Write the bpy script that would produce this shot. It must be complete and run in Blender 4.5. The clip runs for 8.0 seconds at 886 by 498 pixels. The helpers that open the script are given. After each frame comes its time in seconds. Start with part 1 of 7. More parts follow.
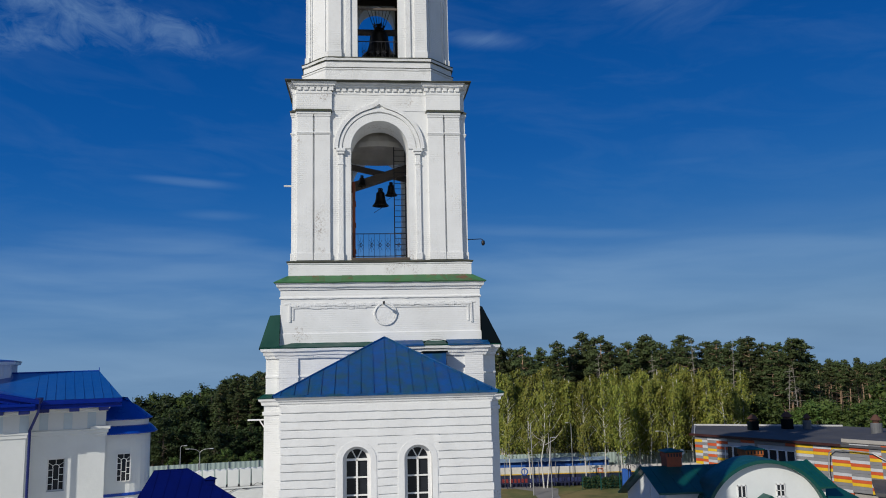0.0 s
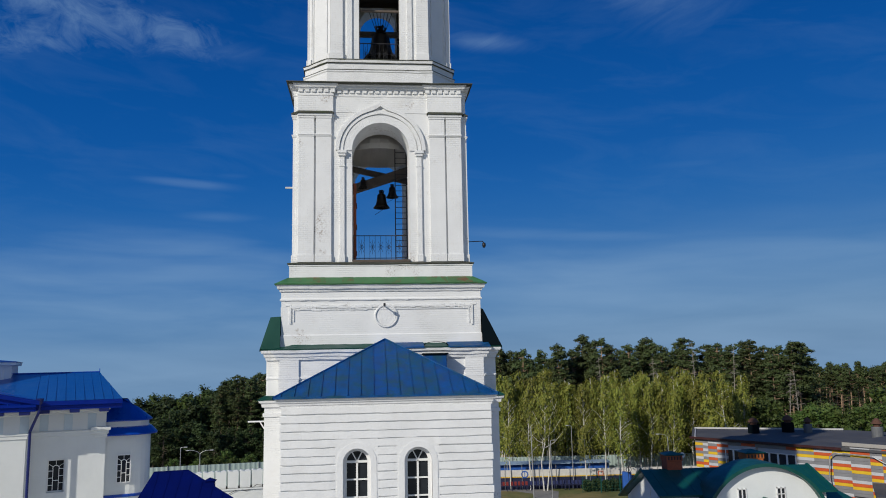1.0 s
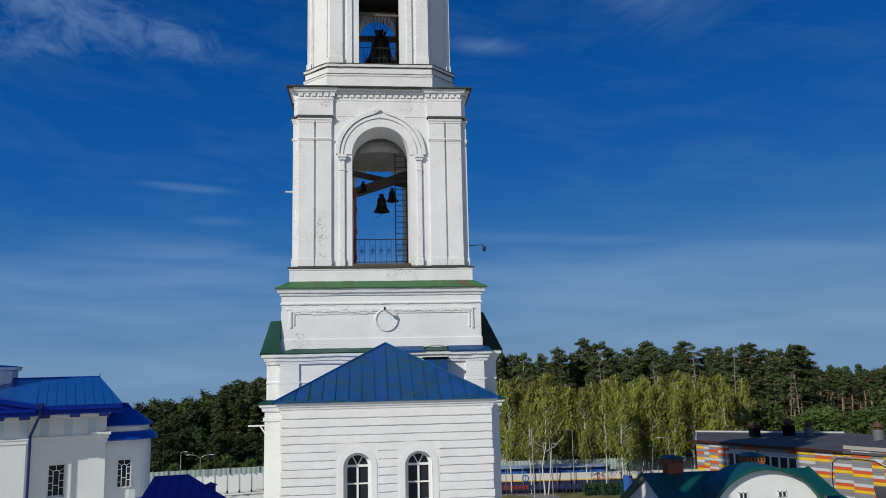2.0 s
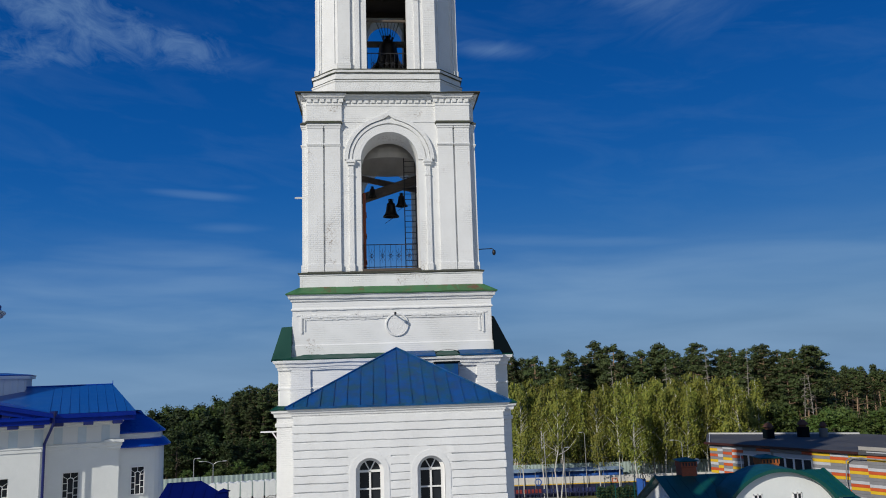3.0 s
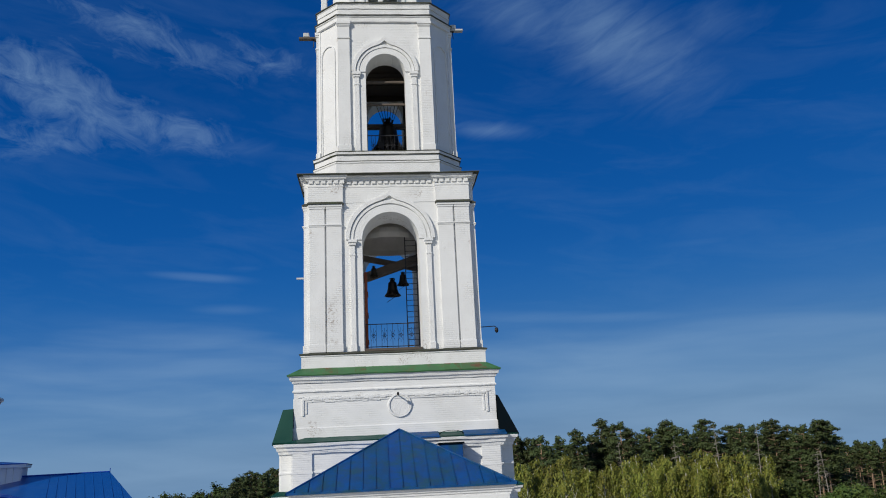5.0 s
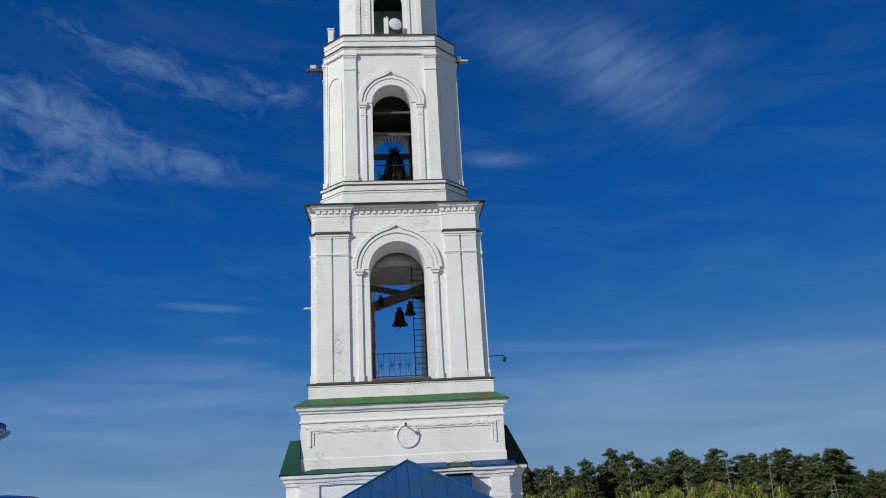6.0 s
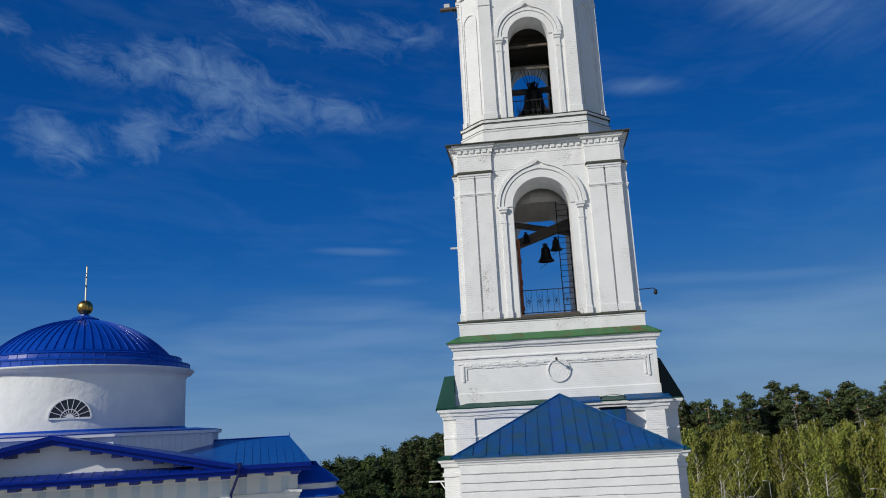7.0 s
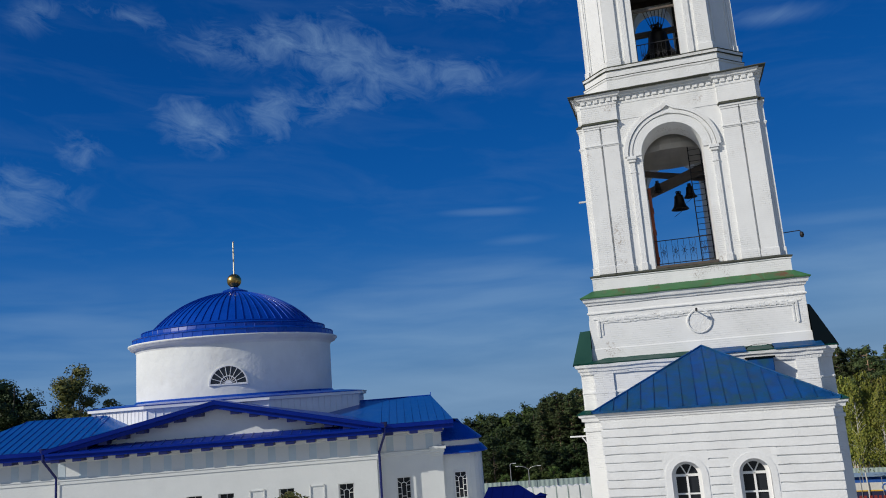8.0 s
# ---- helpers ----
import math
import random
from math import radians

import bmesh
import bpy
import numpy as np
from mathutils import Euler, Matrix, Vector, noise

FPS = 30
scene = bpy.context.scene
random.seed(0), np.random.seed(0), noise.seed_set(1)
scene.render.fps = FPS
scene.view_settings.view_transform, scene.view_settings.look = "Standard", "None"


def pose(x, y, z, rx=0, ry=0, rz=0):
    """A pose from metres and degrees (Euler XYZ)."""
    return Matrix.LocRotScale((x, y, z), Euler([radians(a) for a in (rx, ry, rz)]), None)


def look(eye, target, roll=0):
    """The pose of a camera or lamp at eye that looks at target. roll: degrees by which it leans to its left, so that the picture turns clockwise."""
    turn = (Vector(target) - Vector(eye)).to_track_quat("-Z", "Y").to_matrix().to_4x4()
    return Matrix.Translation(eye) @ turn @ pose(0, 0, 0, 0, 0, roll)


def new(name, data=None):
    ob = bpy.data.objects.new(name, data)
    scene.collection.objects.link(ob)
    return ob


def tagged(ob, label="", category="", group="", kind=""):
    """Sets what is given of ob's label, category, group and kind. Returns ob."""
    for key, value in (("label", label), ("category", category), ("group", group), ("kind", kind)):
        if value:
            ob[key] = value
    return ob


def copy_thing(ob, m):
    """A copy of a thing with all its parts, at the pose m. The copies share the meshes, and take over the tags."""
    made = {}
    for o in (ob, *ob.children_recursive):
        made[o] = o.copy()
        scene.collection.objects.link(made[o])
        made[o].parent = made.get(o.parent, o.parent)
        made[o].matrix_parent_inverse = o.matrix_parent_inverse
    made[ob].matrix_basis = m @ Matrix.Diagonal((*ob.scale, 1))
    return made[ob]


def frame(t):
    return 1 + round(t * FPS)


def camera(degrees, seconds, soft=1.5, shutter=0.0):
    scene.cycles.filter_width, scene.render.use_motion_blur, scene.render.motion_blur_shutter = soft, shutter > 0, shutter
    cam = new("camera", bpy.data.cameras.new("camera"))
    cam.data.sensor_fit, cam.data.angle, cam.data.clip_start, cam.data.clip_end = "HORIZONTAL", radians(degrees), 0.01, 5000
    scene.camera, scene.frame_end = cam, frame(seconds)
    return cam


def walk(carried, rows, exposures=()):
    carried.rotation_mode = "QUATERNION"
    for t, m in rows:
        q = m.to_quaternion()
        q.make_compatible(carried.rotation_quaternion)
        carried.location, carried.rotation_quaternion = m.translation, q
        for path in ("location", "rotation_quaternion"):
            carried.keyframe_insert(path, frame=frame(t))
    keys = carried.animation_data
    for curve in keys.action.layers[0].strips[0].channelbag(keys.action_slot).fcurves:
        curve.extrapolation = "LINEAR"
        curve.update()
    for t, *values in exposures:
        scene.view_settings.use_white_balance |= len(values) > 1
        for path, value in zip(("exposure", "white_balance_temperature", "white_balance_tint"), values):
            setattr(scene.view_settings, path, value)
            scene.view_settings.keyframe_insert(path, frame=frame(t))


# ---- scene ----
cam = camera(59.04, 8.0, soft=1.0)
EYE = (0.0, 0.0, 14.0)
# seconds, tilt, roll, yaw
TURNS = [
    (0, 98.128, 1.255, -5.616),
    (0.5, 98.151, 1.066, -5.570),
    (1, 98.286, 1.067, -5.580),
    (1.5, 98.334, 1.087, -5.652),
    (1.7, 98.391, 1.096, -5.648),
    (2.8, 98.965, 1.698, -4.912),
    (3, 98.892, 1.747, -4.738),
    (3.5, 98.939, 1.950, -4.587),
    (4, 99.896, 2.096, -4.636),
    (4.3, 101.494, 2.241, -4.699),
    (4.5, 102.764, 2.206, -4.751),
    (4.7, 103.600, 2.419, -4.623),
    (5, 104.623, 2.652, -4.433),
    (5.2, 105.334, 2.690, -4.254),
    (6.3, 106.858, 3.124, -3.361),
    (6.4, 106.641, 3.145, -2.863),
    (6.5, 105.812, 3.131, -1.971),
    (6.6, 104.805, 3.037, -0.617),
    (6.7, 103.930, 2.705, 2.428),
    (6.8, 103.297, 2.434, 4.413),
    (6.9, 102.954, 2.623, 5.849),
    (7, 102.736, 2.839, 7.036),
    (7.1, 102.517, 3.106, 7.801),
    (7.2, 102.304, 3.445, 8.650),
    (7.3, 102.078, 3.611, 9.542),
    (7.4, 101.793, 3.766, 10.456),
    (7.5, 101.564, 3.954, 11.343),
    (7.6, 101.278, 3.975, 12.457),
    (7.7, 101.015, 4.156, 13.850),
    (7.8, 100.739, 4.199, 14.770),
    (7.9, 100.527, 4.306, 15.490),
    (8, 100.349, 4.345, 16.953),
]
walk(cam, [(t, pose(*EYE, rx, ry, rz)) for t, rx, ry, rz in TURNS])

# ---------------------------------------------------------------- light
SUN_SIDE, SUN_UP = 45.0, 28.0
world = bpy.data.worlds.new("sky")
scene.world = world
world.use_nodes = True
wn, wl = world.node_tree.nodes, world.node_tree.links
wn.clear()


def wnode(kind, **values):
    n = wn.new(kind)
    for key, value in values.items():
        n.inputs[key].default_value = value
    return n


sky = wn.new("ShaderNodeTexSky")
sky.sky_type, sky.sun_disc = "NISHITA", False
sky.sun_elevation, sky.sun_rotation = radians(SUN_UP), radians(180 + SUN_SIDE)
sky.air_density, sky.dust_density, sky.ozone_density, sky.altitude = 1.0, 0.6, 3.0, 200
tint = wnode("ShaderNodeHueSaturation", Hue=0.5, Saturation=1.1, Value=1.0)
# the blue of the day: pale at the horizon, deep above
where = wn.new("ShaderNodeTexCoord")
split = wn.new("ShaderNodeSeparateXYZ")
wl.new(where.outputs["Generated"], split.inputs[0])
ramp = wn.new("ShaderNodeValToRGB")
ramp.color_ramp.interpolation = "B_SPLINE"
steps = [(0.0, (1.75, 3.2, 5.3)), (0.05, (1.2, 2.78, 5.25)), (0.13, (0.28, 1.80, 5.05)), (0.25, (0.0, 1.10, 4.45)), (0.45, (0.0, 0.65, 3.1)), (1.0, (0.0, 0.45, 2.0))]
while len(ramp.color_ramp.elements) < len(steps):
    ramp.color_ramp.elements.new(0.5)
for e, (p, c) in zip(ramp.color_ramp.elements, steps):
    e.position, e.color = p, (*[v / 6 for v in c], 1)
# a little deeper on the side that lies square to the sun
leftwards = wn.new("ShaderNodeMath")
leftwards.operation = "MULTIPLY_ADD"
leftwards.inputs[1].default_value = -0.06
wl.new(split.outputs["X"], leftwards.inputs[0]), wl.new(split.outputs["Z"], leftwards.inputs[2])
wl.new(leftwards.outputs[0], ramp.inputs["Fac"])
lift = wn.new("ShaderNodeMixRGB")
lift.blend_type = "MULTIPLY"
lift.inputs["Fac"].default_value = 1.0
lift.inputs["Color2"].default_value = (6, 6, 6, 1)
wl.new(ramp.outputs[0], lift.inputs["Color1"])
wl.new(sky.outputs[0], tint.inputs["Color"])
hue = wn.new("ShaderNodeMixRGB")
hue.inputs["Fac"].default_value = 0.97
wl.new(tint.outputs[0], hue.inputs["Color1"])
# the half of the sky round the sun is pale
sunward = wnode("ShaderNodeMapRange", **{"From Min": -0.15, "From Max": -0.85, "To Min": 0.0, "To Max": 0.85})
sunward.interpolation_type = "SMOOTHSTEP"
wl.new(split.outputs["Y"], sunward.inputs["Value"])
pale = wn.new("ShaderNodeMixRGB")
pale.inputs["Color2"].default_value = (3.0, 4.0, 5.8, 1)
wl.new(sunward.outputs[0], pale.inputs["Fac"])
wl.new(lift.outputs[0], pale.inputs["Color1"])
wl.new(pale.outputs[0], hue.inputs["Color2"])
# thin cirrus: streaked noise on a high flat layer


def wmath(op, a, b=None, clamp=False):
    n = wn.new("ShaderNodeMath")
    n.operation, n.use_clamp = op, clamp
    for i, v in enumerate((a, b)):
        if v is None:
            continue
        if isinstance(v, (int, float)):
            n.inputs[i].default_value = v
        else:
            wl.new(v, n.inputs[i])
    return n.outputs[0]


# bearing (degrees right of north) and height (degrees) of each direction
bearing = wmath("MULTIPLY", wmath("ARCTAN2", split.outputs["X"], split.outputs["Y"]), 57.29578)
height_up = wmath("MULTIPLY", wmath("ARCSINE", split.outputs["Z"]), 57.29578)
dome_at = wn.new("ShaderNodeCombineXYZ")
wl.new(bearing, dome_at.inputs[0]), wl.new(height_up, dome_at.inputs[1])


def wispy(turn, scale, lo, hi, warp=0.3, detail=9.0, rough=0.6, shift=(0, 0, 0)):
    """Drawn-out noise over the dome, its grain turned by some degrees."""
    m = wn.new("ShaderNodeMapping")
    m.inputs["Location"].default_value = shift
    m.inputs["Rotation"].default_value = (0, 0, radians(turn))
    k = wn.new("ShaderNodeMapping")
    k.inputs["Scale"].default_value = (*scale, 1)
    n = wnode("ShaderNodeTexNoise", Scale=1.0, Detail=detail, Roughness=rough, Distortion=warp)
    r = wnode("ShaderNodeMapRange", **{"From Min": lo, "From Max": hi, "To Min": 0.0, "To Max": 1.0})
    wl.new(dome_at.outputs[0], m.inputs[0])
    wl.new(m.outputs[0], k.inputs[0])
    wl.new(k.outputs[0], n.inputs["Vector"])
    wl.new(n.outputs[0], r.inputs["Value"])
    return r.outputs[0]


def spread(*spots):
    """Where cloud gathers: bearing, height, half length, half depth, tilt, strength."""
    out = None
    for az, el, a, b, tilt, k in spots:
        m = wn.new("ShaderNodeMapping")
        m.vector_type = "TEXTURE"
        m.inputs["Location"].default_value = (az, el, 0)
        m.inputs["Rotation"].default_value = (0, 0, radians(tilt))
        m.inputs["Scale"].default_value = (a, b, 1)
        wl.new(dome_at.outputs[0], m.inputs[0])
        d = wn.new("ShaderNodeVectorMath")
        d.operation = "LENGTH"
        wl.new(m.outputs[0], d.inputs[0])
        r = wnode("ShaderNodeMapRange", **{"From Min": 0.0, "From Max": 2.5, "To Min": k, "To Max": 0.0})
        r.interpolation_type = "SMOOTHSTEP"
        wl.new(d.outputs["Value"], r.inputs["Value"])
        out = r.outputs[0] if out is None else wmath("MAXIMUM", out, r.outputs[0])
    return out


def ragged(where_, grain, bite):
    """Cloud whose edges the grain eats into."""
    body = wmath("ADD", wmath("MULTIPLY", where_, 0.85), wmath("MULTIPLY", wmath("SUBTRACT", grain, 0.66), bite), clamp=True)
    return wmath("MULTIPLY", body, wmath("MULTIPLY", where_, 1.7, clamp=True))


puffs = spread((-28.8, 25.4, 4.6, 1.2, 3, 0.8), (-22.0, 24.3, 4.6, 1.6, -16, 0.95), (-15.4, 22.8, 3.8, 1.0, -6, 0.8), (-33.4, 19.8, 2.4, 1.3, -6, 0.9),
               (-28.0, 20.6, 2.0, 1.4, 24, 0.8), (-23.5, 21.4, 3.6, 1.1, 10, 0.7), (-41.6, 17.6, 1.2, 1.1, 0, 0.65), (-45.6, 14.4, 2.8, 1.6, 10, 0.75))
upper = spread((-17.5, 29.0, 6.5, 1.1, -14, 0.65), (-9.0, 28.2, 3.6, 0.9, -8, 0.6), (-20.5, 27.4, 4.5, 0.7, 0, 0.4), (-38.3, 26.6, 2.4, 0.6, -8, 0.6), (-44.2, 26.1, 1.4, 0.8, 20, 0.6))
veils = spread((12.5, 30.8, 5.0, 1.7, -20, 0.5), (19.5, 28.2, 6.0, 2.6, -30, 0.62), (26.5, 28.0, 3.4, 1.4, -10, 0.35), (9.2, 23.0, 2.6, 0.5, -6, 0.55), (-10.0, 22.0, 2.0, 0.6, 0, 0.3))
streaks = spread((-13.0, 12.8, 2.6, 0.28, -2, 0.75), (-9.8, 13.4, 1.4, 0.25, 0, 0.5), (-10.4, 10.5, 2.2, 0.35, 0, 0.5), (-41.5, 6.1, 5.0, 0.7, -4, 1.0), (15.0, 9.0, 8.0, 0.45, -4, 0.6),
                 (28.5, 7.2, 8.0, 0.8, -4, 0.8), (24.0, 13.5, 5.0, 0.3, 2, 0.3))
banks = spread((-15.0, 6.8, 10.0, 2.0, 2, 0.8), (20.0, 5.4, 16.0, 2.0, -3, 0.95), (-28.0, 3.2, 16.0, 2.2, 0, 0.62))
tuft = wispy(16, (0.34, 0.62), 0.30, 0.72, 0.8, rough=0.66)
comb = wispy(-18, (0.22, 0.9), 0.28, 0.74, 0.5, detail=8)
sheet = wispy(1, (0.08, 0.55), 0.30, 0.72, 0.3, detail=5, rough=0.5, shift=(3, 1, 0))
low_mask = wmath("MULTIPLY", wmath("SUBTRACT", 0.185, split.outputs["Z"]), 9.0, clamp=True)
low_bands = wmath("MULTIPLY", wmath("MULTIPLY", sheet, low_mask), 0.55)
thin = wmath("MULTIPLY", wispy(6, (0.10, 0.42), 0.45, 0.85, 0.6, detail=5, shift=(7, 2, 0)), 0.08)
cover = wmath("MAXIMUM", thin, wmath("MULTIPLY", ragged(puffs, tuft, 1.0), 0.43))
for more, strong in ((ragged(upper, tuft, 1.0), 0.42), (ragged(veils, comb, 0.40), 0.62), (ragged(streaks, sheet, 0.5), 0.40), (ragged(banks, sheet, 0.6), 0.50), (low_bands, 0.75)):
    cover = wmath("MAXIMUM", cover, wmath("MULTIPLY", more, strong))
mix = wn.new("ShaderNodeMixRGB")
mix.inputs["Color2"].default_value = (2.95, 4.75, 7.1, 1)
wl.new(cover, mix.inputs["Fac"])
wl.new(hue.outputs[0], mix.inputs["Color1"])
back = wnode("ShaderNodeBackground", Strength=0.10)
wl.new(mix.outputs[0], back.inputs["Color"])
wout = wn.new("ShaderNodeOutputWorld")
wl.new(back.outputs[0], wout.inputs["Surface"])

sun = new("sun", bpy.data.lights.new("sun", "SUN"))
sun.data.energy, sun.data.angle, sun.data.color = 3.95, radians(0.53), (1.0, 0.945, 0.845)
_a, _e = radians(SUN_SIDE), radians(SUN_UP)
sun.matrix_world = look((-60 * math.sin(_a) * math.cos(_e), -60 * math.cos(_a) * math.cos(_e), 60 * math.sin(_e)), (0, 0, 0))
scene.view_settings.exposure = -0.285

# ---------------------------------------------------------------- materials
def material(name, colour, rough=0.6, metal=0.0, vary=0.12, scale=2.0, fine=40.0, bump=0.15, depth=0.01, stain=None, stain_scale=0.6,
             stain_amount=0.5, coat=0.0, streak=1.0, random=0.0, relief=None, spec=0.5, alpha_rough=0.15, speck=0.0, stain_from=0.55, flake=0.0):
    """A worn, uneven surface: broad mottling, fine grain, stains of another colour, relief."""
    m = bpy.data.materials.new(name)
    m.use_nodes = True
    nt = m.node_tree
    n, l = nt.nodes, nt.links
    b = n["Principled BSDF"]
    b.inputs["Roughness"].default_value, b.inputs["Metallic"].default_value = rough, metal
    b.inputs["Coat Weight"].default_value = coat
    b.inputs["Specular IOR Level"].default_value = spec
    tc = n.new("ShaderNodeTexCoord")
    mp = n.new("ShaderNodeMapping")
    mp.inputs["Scale"].default_value = (1, 1, 1 / streak)
    l.new(tc.outputs["Object"], mp.inputs[0])

    def noise_at(s, detail=6, r=0.6):
        t = n.new("ShaderNodeTexNoise")
        t.inputs["Scale"].default_value, t.inputs["Detail"].default_value, t.inputs["Roughness"].default_value = s, detail, r
        l.new(mp.outputs[0], t.inputs["Vector"])
        return t.outputs[0]

    def ramp(src, lo, hi, a, c):
        t = n.new("ShaderNodeMapRange")
        t.inputs["From Min"].default_value, t.inputs["From Max"].default_value = lo, hi
        t.inputs["To Min"].default_value, t.inputs["To Max"].default_value = a, c
        l.new(src, t.inputs["Value"])
        return t.outputs[0]

    def blend(fac, a, c, mode="MIX"):
        t = n.new("ShaderNodeMixRGB")
        t.blend_type = mode
        for i, v in ((0, fac), (1, a), (2, c)):
            if isinstance(v, (int, float)):
                t.inputs[i].default_value = v
            elif isinstance(v, tuple):
                t.inputs[i].default_value = (*v, 1)
            else:
                l.new(v, t.inputs[i])
        return t.outputs[0]

    dark = tuple(c * (1 - vary) for c in colour)
    light = tuple(min(1, c * (1 + vary)) for c in colour)
    broad, grain = noise_at(scale), noise_at(fine, 3)
    col = blend(ramp(broad, 0.3, 0.7, 0, 1), dark, light)
    col = blend(ramp(grain, 0.3, 0.7, 0, vary), col, dark)
    if stain:
        col = blend(ramp(noise_at(stain_scale, 8, 0.7), stain_from, stain_from + 0.17, 0, stain_amount), col, stain)
    if speck:
        col = blend(ramp(noise_at(9.0, 5, 0.75), 0.60, 0.70, 0, speck), col, tuple(c * 0.45 for c in colour))
    if flake:
        worn = ramp(noise_at(0.55, 3), 0.60, 0.66, 0, flake)
        chips = ramp(noise_at(14.0, 4, 0.7), 0.50, 0.62, 0, 1)
        both = n.new("ShaderNodeMath")
        both.operation = "MULTIPLY"
        l.new(worn, both.inputs[0]), l.new(chips, both.inputs[1])
        col = blend(both.outputs[0], col, (0.40, 0.35, 0.31))
    if random:
        oi = n.new("ShaderNodeObjectInfo")
        hs = n.new("ShaderNodeHueSaturation")
        l.new(ramp(oi.outputs["Random"], 0, 1, 1 - random, 1 + random), hs.inputs["Value"])
        l.new(ramp(oi.outputs["Random"], 0, 1, 0.5 - random * 0.05, 0.5 + random * 0.05), hs.inputs["Hue"])
        l.new(col, hs.inputs["Color"])
        col = hs.outputs[0]
    l.new(col, b.inputs["Base Color"])
    l.new(ramp(broad, 0.3, 0.7, max(0.02, rough - alpha_rough), min(1, rough + alpha_rough)), b.inputs["Roughness"])
    height = ramp(grain, 0, 1, 0, 1)
    if relief == "brick":
        sx = n.new("ShaderNodeSeparateXYZ")
        l.new(tc.outputs["Object"], sx.inputs[0])
        ad = n.new("ShaderNodeMath")
        l.new(sx.outputs[0], ad.inputs[0]), l.new(sx.outputs[1], ad.inputs[1])
        cx = n.new("ShaderNodeCombineXYZ")
        l.new(ad.outputs[0], cx.inputs[0]), l.new(sx.outputs[2], cx.inputs[1])
        br = n.new("ShaderNodeTexBrick")
        for key, v in (("Scale", 1.0), ("Mortar Size", 0.013), ("Mortar Smooth", 0.5), ("Brick Width", 0.27), ("Row Height", 0.078)):
            br.inputs[key].default_value = v
        br.inputs["Color1"].default_value, br.inputs["Color2"].default_value, br.inputs["Mortar"].default_value = (1, 1, 1, 1), (0.8, 0.8, 0.8, 1), (0, 0, 0, 1)
        l.new(cx.outputs[0], br.inputs["Vector"])
        height = blend(0.35, br.outputs["Color"], grain)
        patch = ramp(noise_at(0.8, 4), 0.44, 0.70, 0.10, 1)
        height = blend(patch, (0.5, 0.5, 0.5), height)
    bp = n.new("ShaderNodeBump")
    bp.inputs["Strength"].default_value, bp.inputs["Distance"].default_value = bump, depth
    l.new(height, bp.inputs["Height"])
    l.new(bp.outputs[0], b.inputs["Normal"])
    return m


WHITEWASH = material("whitewashed_brick", (0.775, 0.78, 0.77), 0.85, vary=0.05, scale=0.9, fine=24, bump=0.9, depth=0.016, stain=(0.60, 0.57, 0.53),
                     stain_scale=1.3, stain_amount=0.25, relief="brick", spec=0.2, speck=0.14, flake=0.9)
LIMEWASH = material("limewash_moulding", (0.79, 0.795, 0.785), 0.85, vary=0.06, scale=1.5, fine=20, bump=1.0, depth=0.024, stain=(0.5, 0.47, 0.43), stain_scale=2.0,
                    stain_amount=0.35, spec=0.2, speck=0.28)
RUSTIC = material("whitewashed_rustication", (0.78, 0.785, 0.775), 0.85, vary=0.06, scale=1.2, fine=14, bump=0.45, depth=0.025, stain=(0.62, 0.59, 0.55),
                  stain_scale=1.6, stain_amount=0.3, spec=0.2, speck=0.16)
PLASTER = material("white_plaster", (0.75, 0.77, 0.75), 0.8, vary=0.06, scale=0.5, fine=5, bump=0.45, depth=0.025, stain=(0.66, 0.63, 0.57), stain_scale=0.5, stain_amount=0.3, spec=0.2)
DRUM_PLASTER = material("uneven_drum_plaster", (0.76, 0.775, 0.75), 0.8, vary=0.07, scale=0.5, fine=1.1, bump=0.9, depth=0.07, stain=(0.64, 0.62, 0.57), stain_scale=0.7, stain_amount=0.35, spec=0.2)
PALE_BLUE = material("pale_blue_frieze_paint", (0.58, 0.67, 0.71), 0.8, vary=0.08, scale=0.8, fine=8, bump=0.3, spec=0.2)
# greyer plaster than on the outer walls
INNER = material("grey_inner_plaster", (0.54, 0.51, 0.47), 0.9, vary=0.15, scale=1.0, fine=20, bump=0.3, relief="brick", spec=0.2)
SIDING = material("white_metal_siding", (0.78, 0.79, 0.80), 0.45, vary=0.03, bump=0.05)
BLUE = material("glossy_blue_roof_sheet", (0.002, 0.058, 0.40), 0.32, vary=0.10, scale=1.2, bump=0.06, coat=0.08, alpha_rough=0.08, spec=0.35)
# same blue darkened for the cornices: their shade is put into the colour
SHADED_BLUE = material("blue_cornice_sheet_shaded", (0.001, 0.020, 0.25), 0.42, vary=0.10, scale=1.2, bump=0.06, spec=0.15)
# lighter roof blue: sunlight and sky reflection are mixed into the colour
LIT_BLUE_ROOF = material("sunlit_blue_roof_sheet", (0.003, 0.085, 0.34), 0.36, vary=0.10, scale=1.0, bump=0.06, coat=0.2, alpha_rough=0.08)
# navy of the downpipes; on the brackets it paints in the eave shadow
NAVY = material("navy_paint_and_eave_shade", (0.002, 0.010, 0.12), 0.45, vary=0.12, bump=0.05)
# roof blue taken far down: the outbuilding's shade is painted into it
SHADE_NAVY = material("blue_roof_paint_with_shade", (0.0006, 0.005, 0.082), 0.85, vary=0.12, bump=0.05, spec=0.04)
BLUE_OLD = material("faded_blue_roof_sheet", (0.002, 0.068, 0.235), 0.58, vary=0.38, scale=2.6, bump=0.14, stain=(0.016, 0.075, 0.085), stain_scale=1.9, stain_amount=0.7, stain_from=0.48, spec=0.25,
                    streak=2.0, random=0.16)
